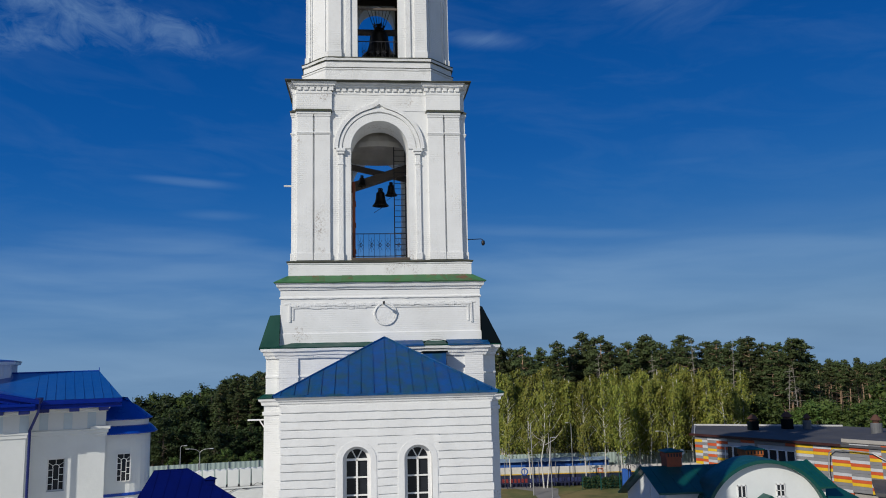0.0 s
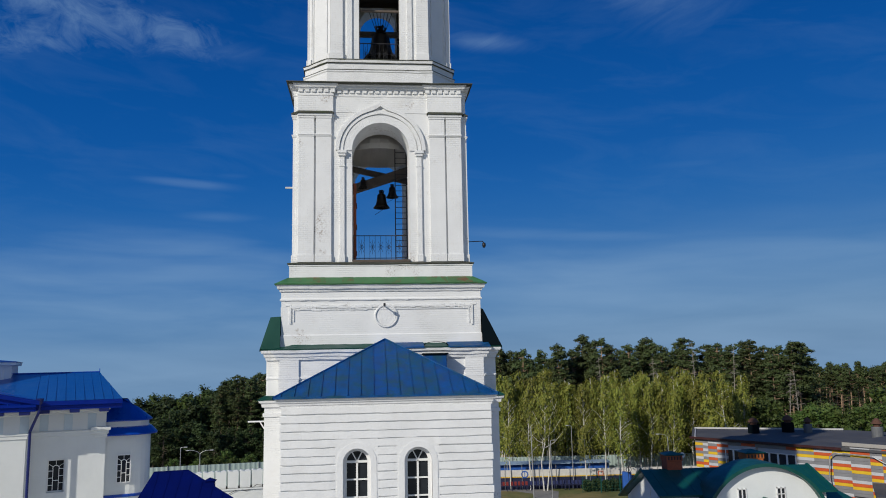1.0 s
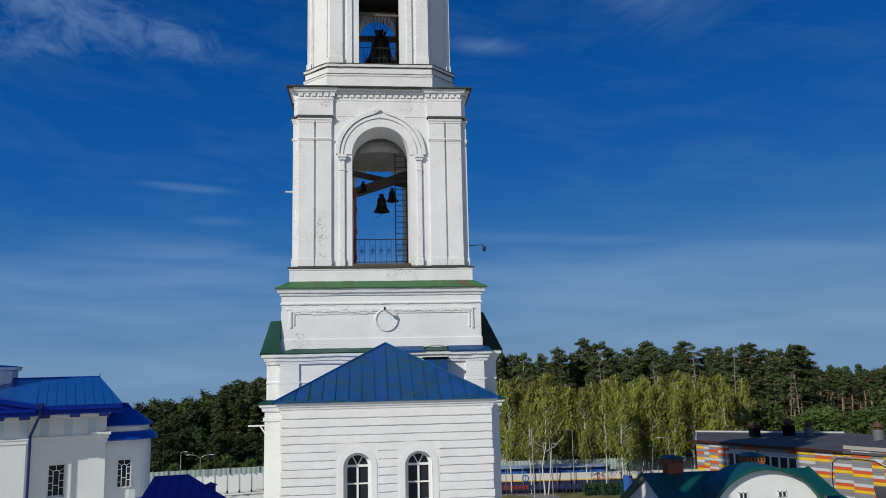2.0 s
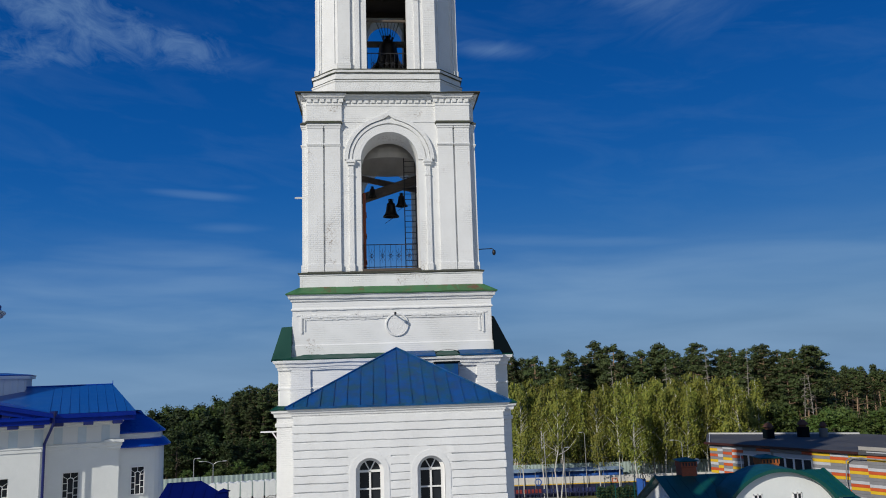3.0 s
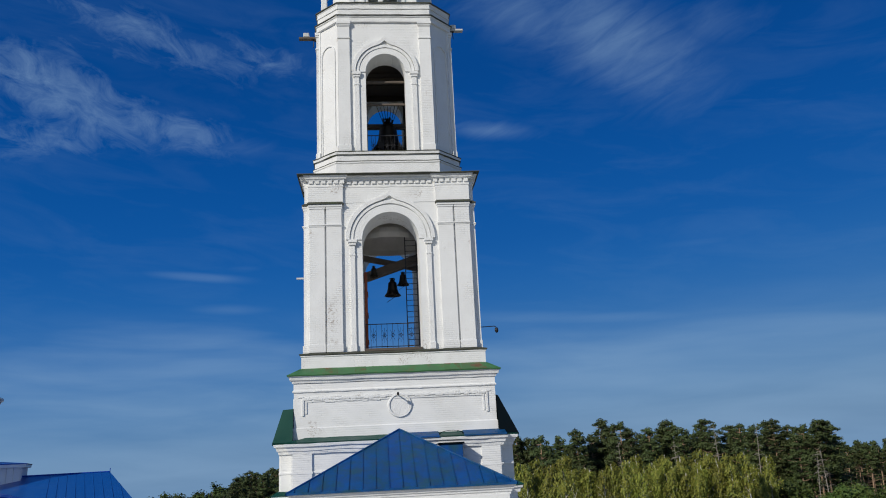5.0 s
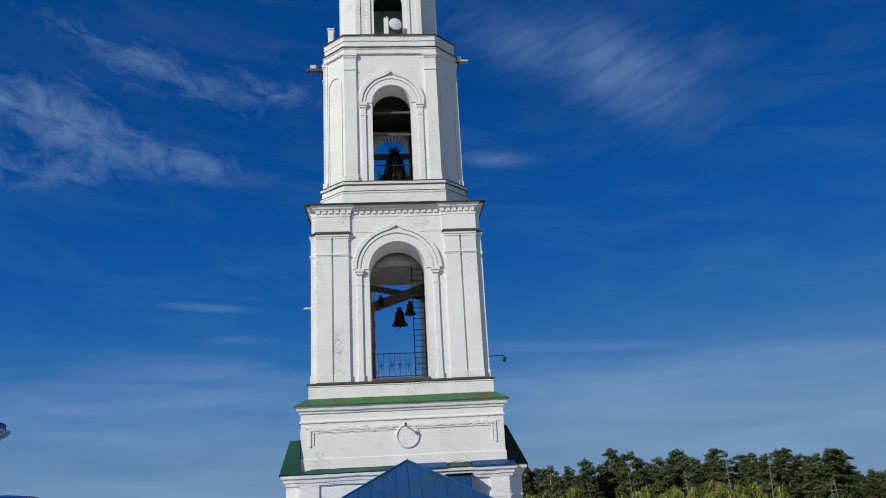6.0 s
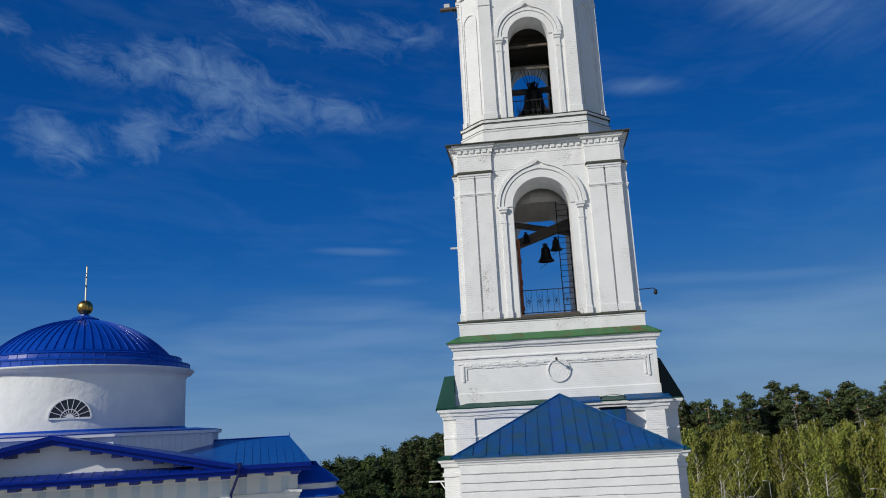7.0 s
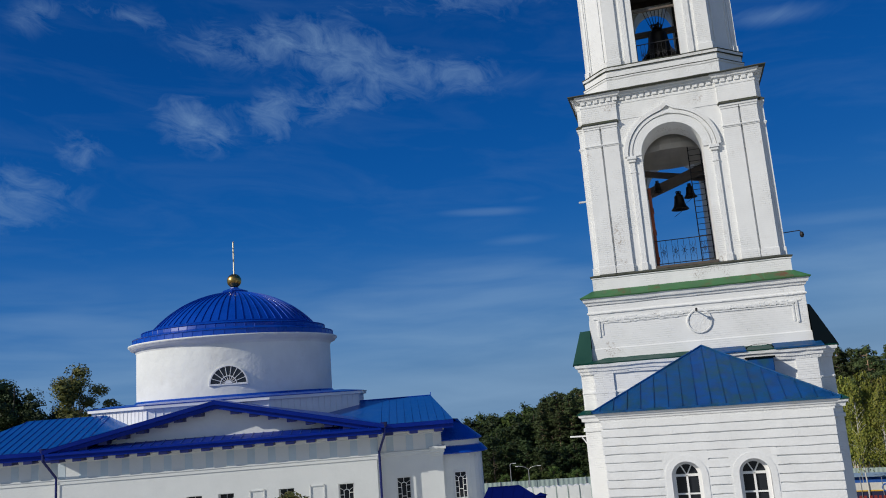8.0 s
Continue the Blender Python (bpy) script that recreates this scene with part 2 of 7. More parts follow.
GREEN = material("weathered_green_roof_sheet", (0.050, 0.165, 0.058), 0.55, vary=0.3, scale=2.4, bump=0.2, stain=(0.17, 0.075, 0.03), stain_scale=3.0, stain_amount=0.75, stain_from=0.54)
RUSTED = material("rust_eaten_green_sheet", (0.06, 0.16, 0.055), 0.7, vary=0.25, scale=3.0, bump=0.3, stain=(0.17, 0.05, 0.03), stain_scale=2.6, stain_amount=1.0, stain_from=0.47)
GREEN_DARK = material("dark_green_roof_sheet", (0.004, 0.058, 0.042), 0.5, spec=0.25, vary=0.15, scale=1.2, bump=0.08, stain=(0.03, 0.06, 0.05), stain_amount=0.4)
MOSS = material("mossy_grey_sheet", (0.075, 0.078, 0.058), 0.85, vary=0.4, scale=3.5, bump=0.2, stain=(0.05, 0.08, 0.03), stain_scale=2.0, stain_amount=0.8)
BLACK_SHEET = material("near_black_roof_sheet", (0.002, 0.006, 0.009), 0.85, vary=0.2, scale=1.5, bump=0.1, spec=0.08)
GREEN_HOUSE = material("bottle_green_metal_roof", (0.004, 0.070, 0.058), 0.42, vary=0.10, scale=1.0, bump=0.06)
FRAME = material("white_window_paint", (0.80, 0.80, 0.79), 0.5, vary=0.04, bump=0.05)
GLASS = material("dark_window_glass", (0.026, 0.030, 0.038), 0.10, vary=0.2, scale=1.5, bump=0.02, spec=0.35, alpha_rough=0.04)
BRONZE = material("dark_patinated_bronze", (0.022, 0.019, 0.016), 0.45, metal=0.7, vary=0.25, scale=4, bump=0.15)
IRON = material("black_iron", (0.025, 0.025, 0.028), 0.55, metal=0.4, vary=0.2, scale=6, bump=0.1)
RUST = material("rusty_red_door_paint", (0.24, 0.06, 0.025), 0.75, vary=0.3, scale=3, bump=0.3)
TIMBER = material("grey_weathered_timber", (0.11, 0.088, 0.07), 0.85, vary=0.3, scale=3, bump=0.4, streak=0.3)
# timber boards whose dark colour also holds the octagon's inner shade
SHADE_BOARDS = material("inner_boards_with_shade", (0.045, 0.035, 0.028), 0.9, vary=0.3, scale=3, bump=0.4, streak=0.3)
PALE_GILT = material("pale_worn_gilding", (0.78, 0.70, 0.52), 0.5, metal=0.8, vary=0.12, scale=6, bump=0.05)
GOLD = material("gilded_metal", (0.50, 0.31, 0.09), 0.32, metal=1.0, vary=0.15, scale=5, bump=0.05)
STEEL = material("galvanised_steel", (0.45, 0.46, 0.47), 0.45, metal=0.6, vary=0.1, bump=0.05)
GREY_PLASTIC = material("pale_grey_casing", (0.55, 0.55, 0.54), 0.5, vary=0.06, bump=0.04)
DISH = material("white_enamelled_dish", (0.78, 0.78, 0.76), 0.4, vary=0.04, bump=0.03)
BITUMEN = material("grey_bitumen_roofing", (0.075, 0.075, 0.080), 0.85, vary=0.22, scale=0.5, fine=12, bump=0.3, stain=(0.13, 0.125, 0.12), stain_amount=0.5)
MAROON = material("maroon_fascia_sheet", (0.045, 0.012, 0.010), 0.5, vary=0.12, bump=0.05)
DUCT_PALE = material("pale_galvanised_coping", (0.50, 0.50, 0.49), 0.6, vary=0.12, bump=0.08)
DUCT_GREY = material("dull_grey_duct", (0.13, 0.135, 0.14), 0.6, vary=0.15, bump=0.08)
RUST_BROWN = material("rusted_brown_cap", (0.10, 0.045, 0.028), 0.85, vary=0.25, scale=4, bump=0.2)
BRICK_RED = material("red_chimney_brick", (0.33, 0.085, 0.04), 0.85, vary=0.2, scale=6, bump=0.5, relief="brick")
# pale surface of the added light-bouncing disc
BOUNCE_PALE = material("pale_bounce_surface", (0.46, 0.44, 0.40), 0.9, vary=0.15, scale=0.8, bump=0.3, stain=(0.30, 0.28, 0.25))
CONCRETE = material("grey_concrete", (0.36, 0.34, 0.31), 0.9, vary=0.15, scale=1.2, bump=0.3, stain=(0.22, 0.2, 0.18))
FENCE = material("pale_green_profiled_fence", (0.36, 0.45, 0.42), 0.55, vary=0.06, scale=0.8, bump=0.06)
GRASS = material("dry_autumn_grass", (0.125, 0.135, 0.036), 0.95, vary=0.35, scale=0.35, fine=6, bump=0.6, depth=0.05, stain=(0.25, 0.19, 0.07), stain_scale=0.16, stain_amount=0.95, stain_from=0.44)
ASPHALT = material("worn_asphalt", (0.235, 0.225, 0.21), 0.9, vary=0.15, scale=0.6, fine=10, bump=0.3)
RINK_BLUE = material("blue_rink_sheet", (0.025, 0.11, 0.42), 0.5, vary=0.1, bump=0.05)
RINK_PALE = material("pale_blue_shelter_sheet", (0.30, 0.42, 0.56), 0.5, vary=0.08, bump=0.05)
RINK_NAVY = material("navy_rink_sheet", (0.012, 0.016, 0.055), 0.6, vary=0.15, bump=0.05)
RINK_WHITE = material("scuffed_white_rink_board", (0.62, 0.60, 0.56), 0.6, vary=0.08, bump=0.05)
YELLOW = material("yellow_facade_panel", (0.68, 0.43, 0.02), 0.5, vary=0.06, bump=0.04, random=0.05)
ORANGE = material("orange_facade_panel", (0.55, 0.095, 0.025), 0.5, vary=0.06, bump=0.04, random=0.05)
GREY_PANEL = material("grey_facade_panel", (0.22, 0.22, 0.23), 0.5, vary=0.06, bump=0.04, random=0.06)
PALE_PANEL = material("light_grey_facade_panel", (0.50, 0.51, 0.53), 0.5, vary=0.05, bump=0.04, random=0.05)
SEAT_RED = material("faded_red_seat_plastic", (0.22, 0.03, 0.025), 0.5, vary=0.1, bump=0.04)
SEAT_BLUE = material("navy_seat_plastic", (0.03, 0.04, 0.12), 0.5, vary=0.1, bump=0.04)
BRICK_ORANGE = material("orange_chimney_brick", (0.42, 0.12, 0.03), 0.8, vary=0.15, scale=6, bump=0.4, relief="brick")
BARK_PINE = material("pine_bark", (0.36, 0.24, 0.155), 0.95, vary=0.35, scale=1.5, fine=9, bump=0.6, depth=0.04)
BARK_BIRCH = material("birch_bark", (0.62, 0.60, 0.55), 0.8, vary=0.10, scale=1.5, fine=9, bump=0.3, stain=(0.05, 0.045, 0.04), stain_scale=2.2, stain_amount=0.9, streak=0.35)
DEAD_WOOD = material("silver_dead_wood", (0.30, 0.27, 0.23), 0.95, vary=0.25, scale=2, fine=10, bump=0.4)
BARK_DARK = material("grey_brown_bark", (0.10, 0.08, 0.06), 0.95, vary=0.3, scale=2, fine=10, bump=0.5)


def leaf_material(name, a, b, rough=0.6):
    """Leaves that differ from clump to clump and from tree to tree."""
    m = bpy.data.materials.new(name)
    m.use_nodes = True
    n, l = m.node_tree.nodes, m.node_tree.links
    p = n["Principled BSDF"]
    geo, oi = n.new("ShaderNodeNewGeometry"), n.new("ShaderNodeObjectInfo")
    mixer = n.new("ShaderNodeMixRGB")
    mixer.inputs[1].default_value, mixer.inputs[2].default_value = (*a, 1), (*b, 1)
    l.new(geo.outputs["Random Per Island"], mixer.inputs[0])
    hs = n.new("ShaderNodeHueSaturation")
    mr = n.new("ShaderNodeMapRange")
    mr.inputs["To Min"].default_value, mr.inputs["To Max"].default_value = 0.75, 1.3
    l.new(oi.outputs["Random"], mr.inputs["Value"])
    l.new(mr.outputs[0], hs.inputs["Value"])
    mh = n.new("ShaderNodeMapRange")
    mh.inputs["To Min"].default_value, mh.inputs["To Max"].default_value = 0.485, 0.51
    l.new(oi.outputs["Random"], mh.inputs["Value"])
    l.new(mh.outputs[0], hs.inputs["Hue"])
    l.new(mixer.outputs[0], hs.inputs["Color"])
    l.new(hs.outputs[0], p.inputs["Base Color"])
    p.inputs["Roughness"].default_value = rough
    p.inputs["Specular IOR Level"].default_value = 0.25
    return m


NEEDLES = leaf_material("pine_needles", (0.034, 0.053, 0.018), (0.082, 0.106, 0.036))
BIRCH_LEAVES = leaf_material("yellowing_birch_leaves", (0.098, 0.132, 0.020), (0.245, 0.240, 0.042))
BROADLEAVES = leaf_material("dark_green_leaves", (0.020, 0.038, 0.012), (0.046, 0.068, 0.021))
BRIGHT_LEAVES = leaf_material("fresh_green_leaves", (0.042, 0.080, 0.017), (0.085, 0.12, 0.028))
BROWN_LEAVES = leaf_material("browning_leaves", (0.085, 0.105, 0.028), (0.175, 0.165, 0.045))

# ---------------------------------------------------------------- building helpers
def thing(name, m, label, category, group="", kind=""):
    ob = new(name)
    ob.empty_display_size = 0.3
    ob.matrix_basis = m
    return tagged(ob, label, category, group, kind)


def part(name, bm, mat, parent, label="", smooth=False, fix=True):
    if fix:
        bmesh.ops.recalc_face_normals(bm, faces=bm.faces)
    me = bpy.data.meshes.new(name)
    bm.to_mesh(me)
    bm.free()
    me.materials.append(mat)
    if smooth:
        for p in me.polygons:
            p.use_smooth = True
    ob = new(name, me)
    ob.parent = parent
    return tagged(ob, label) if label else ob


def quad_mesh(bm, rows, close=False, cap=False):
    """A skin over rows of points."""
    made = [[bm.verts.new(p) for p in row] for row in rows]
    for a, b in zip(made, made[1:]):
        n = len(a)
        for i in range(n if close else n - 1):
            j = (i + 1) % n
            bm.faces.new((a[i], a[j], b[j], b[i]))
    if cap:
        bm.faces.new(list(reversed(made[0])))
        bm.faces.new(made[-1])
    return made


def box(bm, x0, x1, y0, y1, z0, z1, m=None, bevel=0.0):
    v = [Vector((x, y, z)) for z in (z0, z1) for x, y in ((x0, y0), (x1, y0), (x1, y1), (x0, y1))]
    v = [bm.verts.new(m @ p if m else p) for p in v]
    fs = [bm.faces.new([v[i] for i in f]) for f in ((3, 2, 1, 0), (4, 5, 6, 7), (0, 1, 5, 4), (1, 2, 6, 5), (2, 3, 7, 6), (3, 0, 4, 7))]
    if bevel:
        bmesh.ops.bevel(bm, geom=list({e for f in fs for e in f.edges}), offset=bevel, segments=1, affect="EDGES")


def bar(bm, a, b, r, sides=6, r2=None):
    """A round bar from a to b."""
    a, b = Vector(a), Vector(b)
    turn = (b - a).to_track_quat("Z", "Y").to_matrix()
    rows = []
    for p, s in ((a, r), (b, r if r2 is None else r2)):
        rows.append([p + turn @ Vector((s * math.cos(k * math.tau / sides), s * math.sin(k * math.tau / sides), 0)) for k in range(sides)])
    quad_mesh(bm, rows, close=True, cap=True)


def lathe(bm, profile, sides=32, m=None, cap=False):
    rows = []
    for r, z in profile:
        row = [Vector((r * math.cos(k * math.tau / sides), r * math.sin(k * math.tau / sides), z)) for k in range(sides)]
        rows.append([m @ p for p in row] if m else row)
    quad_mesh(bm, rows, close=True, cap=cap)


def outset(poly, d):
    """A closed plan, counter-clockwise, moved outwards by d."""
    out = []
    for i, p in enumerate(poly):
        a, b = Vector(poly[i - 1]), Vector(poly[(i + 1) % len(poly)])
        p = Vector(p)
        e1, e2 = (p - a).normalized(), (b - p).normalized()
        n1, n2 = Vector((e1.y, -e1.x)), Vector((e2.y, -e2.x))
        k = (n1 + n2) / (1 + n1.dot(n2))
        out.append(p + k * d)
    return out


def sweep(bm, poly, profile, cap=True, worn=0.0):
    """A moulding round a plan; the profile is (outset, height) from below upwards; worn edges wander."""
    if not worn:
        rows = [[Vector((q.x, q.y, z)) for q in outset(poly, o)] for o, z in profile]
        quad_mesh(bm, rows, close=True, cap=cap)
        return
    rows = []
    for j, (o, z) in enumerate(profile):
        ring, row = outset(poly, o), []
        for i, p in enumerate(ring):
            q, n = ring[(i + 1) % len(ring)], max(1, int((Vector(poly[(i + 1) % len(poly)]) - Vector(poly[i])).length / 0.28))
            for k in range(n):
                c = p.lerp(q, k / n)
                at = Vector((c.x * 2.3, c.y * 2.3, z * 1.5))
                push = worn * 0.8 * noise.noise(at * 1.7 + Vector((5, 1, 0)))
                d = Vector((q.y - p.y, p.x - q.x)).normalized() * (push if k else 0.0)
                row.append(Vector((c.x + d.x, c.y + d.y, z + worn * noise.noise(at) + worn * 0.6 * noise.noise(at * 3.1))))
        rows.append(row)
    quad_mesh(bm, rows, close=True, cap=cap)


def square(h):
    return [(-h, -h), (h, -h), (h, h), (-h, h)]


def eight(h, c):
    """A square of half-width h with its corners cut by c."""
    k = h - c
    return [(-k, -h), (k, -h), (h, -k), (h, k), (k, h), (-k, h), (-h, k), (-h, -k)]


def cross(h, n):
    """A square plan with its corners notched by n."""
    c, out = h - n, []
    for t in range(4):
        a, b = round(math.cos(t * math.pi / 2)), round(math.sin(t * math.pi / 2))
        out += [(x * a - y * b, x * b + y * a) for x, y in ((-c, -h), (c, -h), (c, -c))]
    return out


def quarter(k):
    return Matrix.Rotation(k * math.pi / 2, 4, "Z")


def arched_wall(bm, m, hw, z0, z1, yf, yb, r, zs, sill, n=24, cx=0.0):
    """A wall with one arched opening right through it."""
    arc = [(cx - r, sill), *[(cx - r * math.cos(math.pi * i / n), zs + r * math.sin(math.pi * i / n)) for i in range(n + 1)], (cx + r, sill)]
    box(bm, -hw, cx - r, yf, yb, z0, z1, m)
    box(bm, cx + r, hw, yf, yb, z0, z1, m)
    if sill > z0:
        box(bm, cx - r, cx + r, yf, yb, z0, sill, m)
    top = arc[1:-1]
    rows = []
    for x, z in top:
        rows.append([m @ Vector((x, yf, z)), m @ Vector((x, yf, z1)), m @ Vector((x, yb, z1)), m @ Vector((x, yb, z))])
    quad_mesh(bm, rows, close=True, cap=False)


def archivolt(bm, m, r0, r1, zs, y0, y1, tip=0.0, n=48, cx=0.0):
    """A raised arch band, with a pointed tip if asked."""
    rows = []
    for i in range(n + 1):
        a = math.pi * i / n
        k = tip * math.exp(-abs((a - math.pi / 2) / 0.10) ** 1.2)
        row = []
        for r, y in ((r0 + k * 0.8, y0), (r0 + k * 0.8, y1), (r1 + k, y1), (r1 + k, y0)):
            row.append(m @ Vector((cx - r * math.cos(a), y, zs + r * math.sin(a))))
        rows.append(row)
    quad_mesh(bm, rows, close=True, cap=True)


def bell(parent, name, x, y, z, r, label, tall=1.75):
    """A church bell hung from its crown at height z."""
    h = r * tall
    b = thing(name, pose(x, y, z), label, "bell", "bells of the tower")
    bm = bmesh.new()
    lathe(bm, [(0.0, 0.0), (r * 0.38, -0.02 * h), (r * 0.50, -0.10 * h), (r * 0.54, -0.30 * h), (r * 0.60, -0.55 * h), (r * 0.72, -0.78 * h), (r * 0.95, -0.94 * h),
               (r, -h), (r * 0.93, -h), (r * 0.68, -0.8 * h), (r * 0.48, -0.3 * h), (0.0, -0.08 * h)], 28)
    part("bell_body", bm, BRONZE, b, smooth=True)
    bm = bmesh.new()
    for k in range(4):
        a = k * math.pi / 2 + 0.4
        bar(bm, (0.22 * r * math.cos(a), 0.22 * r * math.sin(a), -0.02), (0.30 * r * math.cos(a), 0.30 * r * math.sin(a), r * 0.42), r * 0.06)
    bar(bm, (-r * 0.2, 0, r * 0.42), (r * 0.2, 0, r * 0.42), r * 0.06)
    lathe(bm, [(r * 0.34, -0.01), (r * 0.26, r * 0.10), (r * 0.15, r * 0.28), (r * 0.10, r * 0.40), (0.0, r * 0.41)], 12)
    part("crown", bm, BRONZE, b)
    bm = bmesh.new()
    bar(bm, (0, 0, -0.2 * h), (r * 0.22, 0, -1.02 * h), r * 0.05)
    lathe(bm, [(0.0, -1.12 * h), (r * 0.12, -1.06 * h), (r * 0.10, -0.98 * h), (0.0, -0.94 * h)], 10, Matrix.Translation((r * 0.2, 0, 0)))
    bar(bm, (r * 0.22, 0, -1.08 * h), (-r * 0.75, 0, -1.45 * h), r * 0.03)
    part("clapper", bm, IRON, b)
    return b


# ---------------------------------------------------------------- bell tower
TOWER = pose(0.625, 33.39, 0)
tower = thing("bell_tower", TOWER, "tall white-painted brick bell tower with green metal ledges", "bell tower")

# ground storey and the block above it
bm = bmesh.new()
sweep(bm, square(4.26), [(0, 0), (0, 12.2)])
part("ground_storey", bm, WHITEWASH, tower)
bm = bmesh.new()
sweep(bm, square(4.26), [(0.0, 12.2), (0.05, 12.2), (0.05, 12.32), (0.0, 12.34), (0.0, 12.52), (0.08, 12.55), (0.10, 12.66), (0.17, 12.70), (0.19, 12.78), (0.0, 12.84)], worn=0.022)
part("ground_cornice", bm, LIMEWASH, tower)
bm = bmesh.new()
sweep(bm, square(4.26), [(0.21, 12.78), (0.23, 12.80), (0.02, 12.93)], worn=0.016)
part("ground_ledge_sheet", bm, GREEN_DARK, tower, "dark green sheet-metal ledge")
bm = bmesh.new()
sweep(bm, cross(4.20, 0.40), [(0, 12.8), (0, 13.50), (0.03, 13.52), (0.03, 13.58), (0, 13.6), (0, 14.42)], worn=0.012)
part("second_storey", bm, WHITEWASH, tower)
for k in range(4):
    for s in (-1, 1):
        bm = bmesh.new()
        x0, x1 = sorted((s * 3.05, s * 3.74))
        box(bm, x0, x1, -4.27, -4.05, 12.85, 14.30, quarter(k))
        box(bm, x0 - 0.03, x1 + 0.03, -4.28, -4.05, 13.50, 13.58, quarter(k))
        box(bm, x0 - 0.03, x1 + 0.03, -4.28, -4.05, 12.85, 12.95, quarter(k))
        part("pilaster", bm, WHITEWASH, tower)
bm = bmesh.new()
sweep(bm, cross(4.28, 0.42), [(-0.2, 14.18), (0.0, 14.20), (0.02, 14.30), (0.06, 14.32), (0.08, 14.42), (0.15, 14.46), (0.17, 14.56), (-0.2, 14.58)], worn=0.022)
part("second_cornice", bm, LIMEWASH, tower)

# hipped ledge roofs of the second storey: low in front and behind, steep at the sides
bm = bmesh.new()
sweep(bm, cross(4.26, 0.42), [(0.19, 14.56), (0.21, 14.60), (-0.40, 14.73), (-0.50, 14.77)], worn=0.014)
part("ledge_sheet", bm, GREEN_DARK, tower, "dark green sheet-metal ledge roof")
# left side roof dark green, right one near black
for s, tx, tz in ((-1, 4.14, 15.80), (1, 3.84, 16.02)):
    bm = bmesh.new()
    out = [(4.50, 14.54), (4.49, 14.62), (tx, tz), (3.70, tz + 0.02)]
    ends = (-4.02, -4.00, -3.76, -3.76)
    quad_mesh(bm, [[Vector((s * x, e, z)), Vector((s * x, -e, z))] for (x, z), e in zip(out, ends)])
    quad_mesh(bm, [[Vector((s * 4.49, -4.00, 14.62)), Vector((s * 3.77, -4.00, 14.62))], [Vector((s * tx, -3.76, tz)), Vector((s * 3.77, -3.76, tz + 0.02))]])
    part("side_roof_sheet", bm, GREEN_DARK if s < 0 else BLACK_SHEET, tower, "steep dark green side roof" if s < 0 else "steep near-black side roof")
# repaired blue sheets on the ledge
for x0, x1 in ((-0.30, 1.52), (2.42, 3.98)):
    bm = bmesh.new()
    quad_mesh(bm, [[Vector((x0, -4.50, 14.57)), Vector((x1, -4.50, 14.57))], [Vector((x0, -4.49, 14.62)), Vector((x1, -4.49, 14.62))], [Vector((x0, -3.76, 14.80)), Vector((x1, -3.76, 14.80))]])
    part("blue_ledge_sheet", bm, BLUE_OLD, tower, "blue repair sheet on the ledge")
bm = bmesh.new()
archivolt(bm, Matrix.Translation((1.97, 0, 14.66)) @ Matrix.Diagonal((1, 1, 0.30, 1)), 0.41, 0.46, 0, -4.34, -4.27, n=12)
part("hatch_lid", bm, BLACK_SHEET, tower, "dark sheet over a roof hatch")
bm = bmesh.new()
box(bm, 1.50, 2.30, -4.92, -4.20, 12.9, 14.30, bevel=0.015)
part("blue_duct", bm, BLUE_OLD, tower, "blue sheet-metal boxing below the hatch")
bm = bmesh.new()
box(bm, 1.44, 2.36, -4.98, -4.2, 14.30, 14.36, bevel=0.01)
part("duct_lid", bm, BLACK_SHEET, tower, "blackened lid of the blue boxing")

# attic storey with the ring
bm = bmesh.new()
sweep(bm, square(3.75), [(0.03, 14.4), (0.03, 14.86), (0.03, 15.10), (0.0, 15.14), (0.0, 16.38), (0.05, 16.41), (0.05, 16.45), (0.01, 16.5), (0.01, 16.72)])
part("attic_wall", bm, WHITEWASH, tower)
bm = bmesh.new()
sweep(bm, square(3.75), [(0.0, 16.72), (0.06, 16.74), (0.08, 16.82), (0.14, 16.84), (0.17, 16.95), (0.2, 16.98), (0.0, 17.0)], worn=0.022)
part("attic_cornice", bm, LIMEWASH, tower)
for k in range(4):
    bm = bmesh.new()
    q = quarter(k)
    for x0, x1, z0, z1 in ((-3.45, 3.45, 16.14, 16.20), (-3.45, -3.38, 15.55, 16.14), (3.38, 3.45, 15.45, 16.14)):
        box(bm, x0, x1, -3.80, -3.74, z0, z1, q)
    for x0, x1, z0, z1 in ((-3.32, 3.32, 16.05, 16.09), (-3.32, -3.27, 15.62, 16.05), (3.27, 3.32, 15.5, 16.05)):
        box(bm, x0, x1, -3.785, -3.74, z0, z1, q)
    part("panel_moulding", bm, LIMEWASH, tower)
wear = random.Random(21)
for z0, depth, x0, x1, gap in ((16.105, 3.795, -3.45, 3.45, 0.12), (16.20, 3.775, -3.6, 3.6, 0.18), (16.41, 3.80, -3.74, 3.74, 0.06), (16.02, 3.775, -3.3, -0.5, 0.30), (14.26, 4.30, -2.95, -0.7, 0.2)):
    bm = bmesh.new()
    x = x0
    while x < x1 - 0.03:
        w = min(wear.uniform(0.06, 0.24), x1 - x)
        if wear.random() > gap and not (abs(x - 0.15) < 0.5 and z0 < 16.2):
            dz, dy, hh = wear.uniform(-0.012, 0.010), wear.uniform(-0.014, 0.012), wear.uniform(0.030, 0.055)
            box(bm, x + 0.003, x + w - 0.003, -depth + dy, -depth + 0.08, z0 + dz, z0 + hh + dz)
        x += w
    tagged(part("brick_strip", bm, LIMEWASH, tower, fix=False), kind="stuff")
bm = bmesh.new()
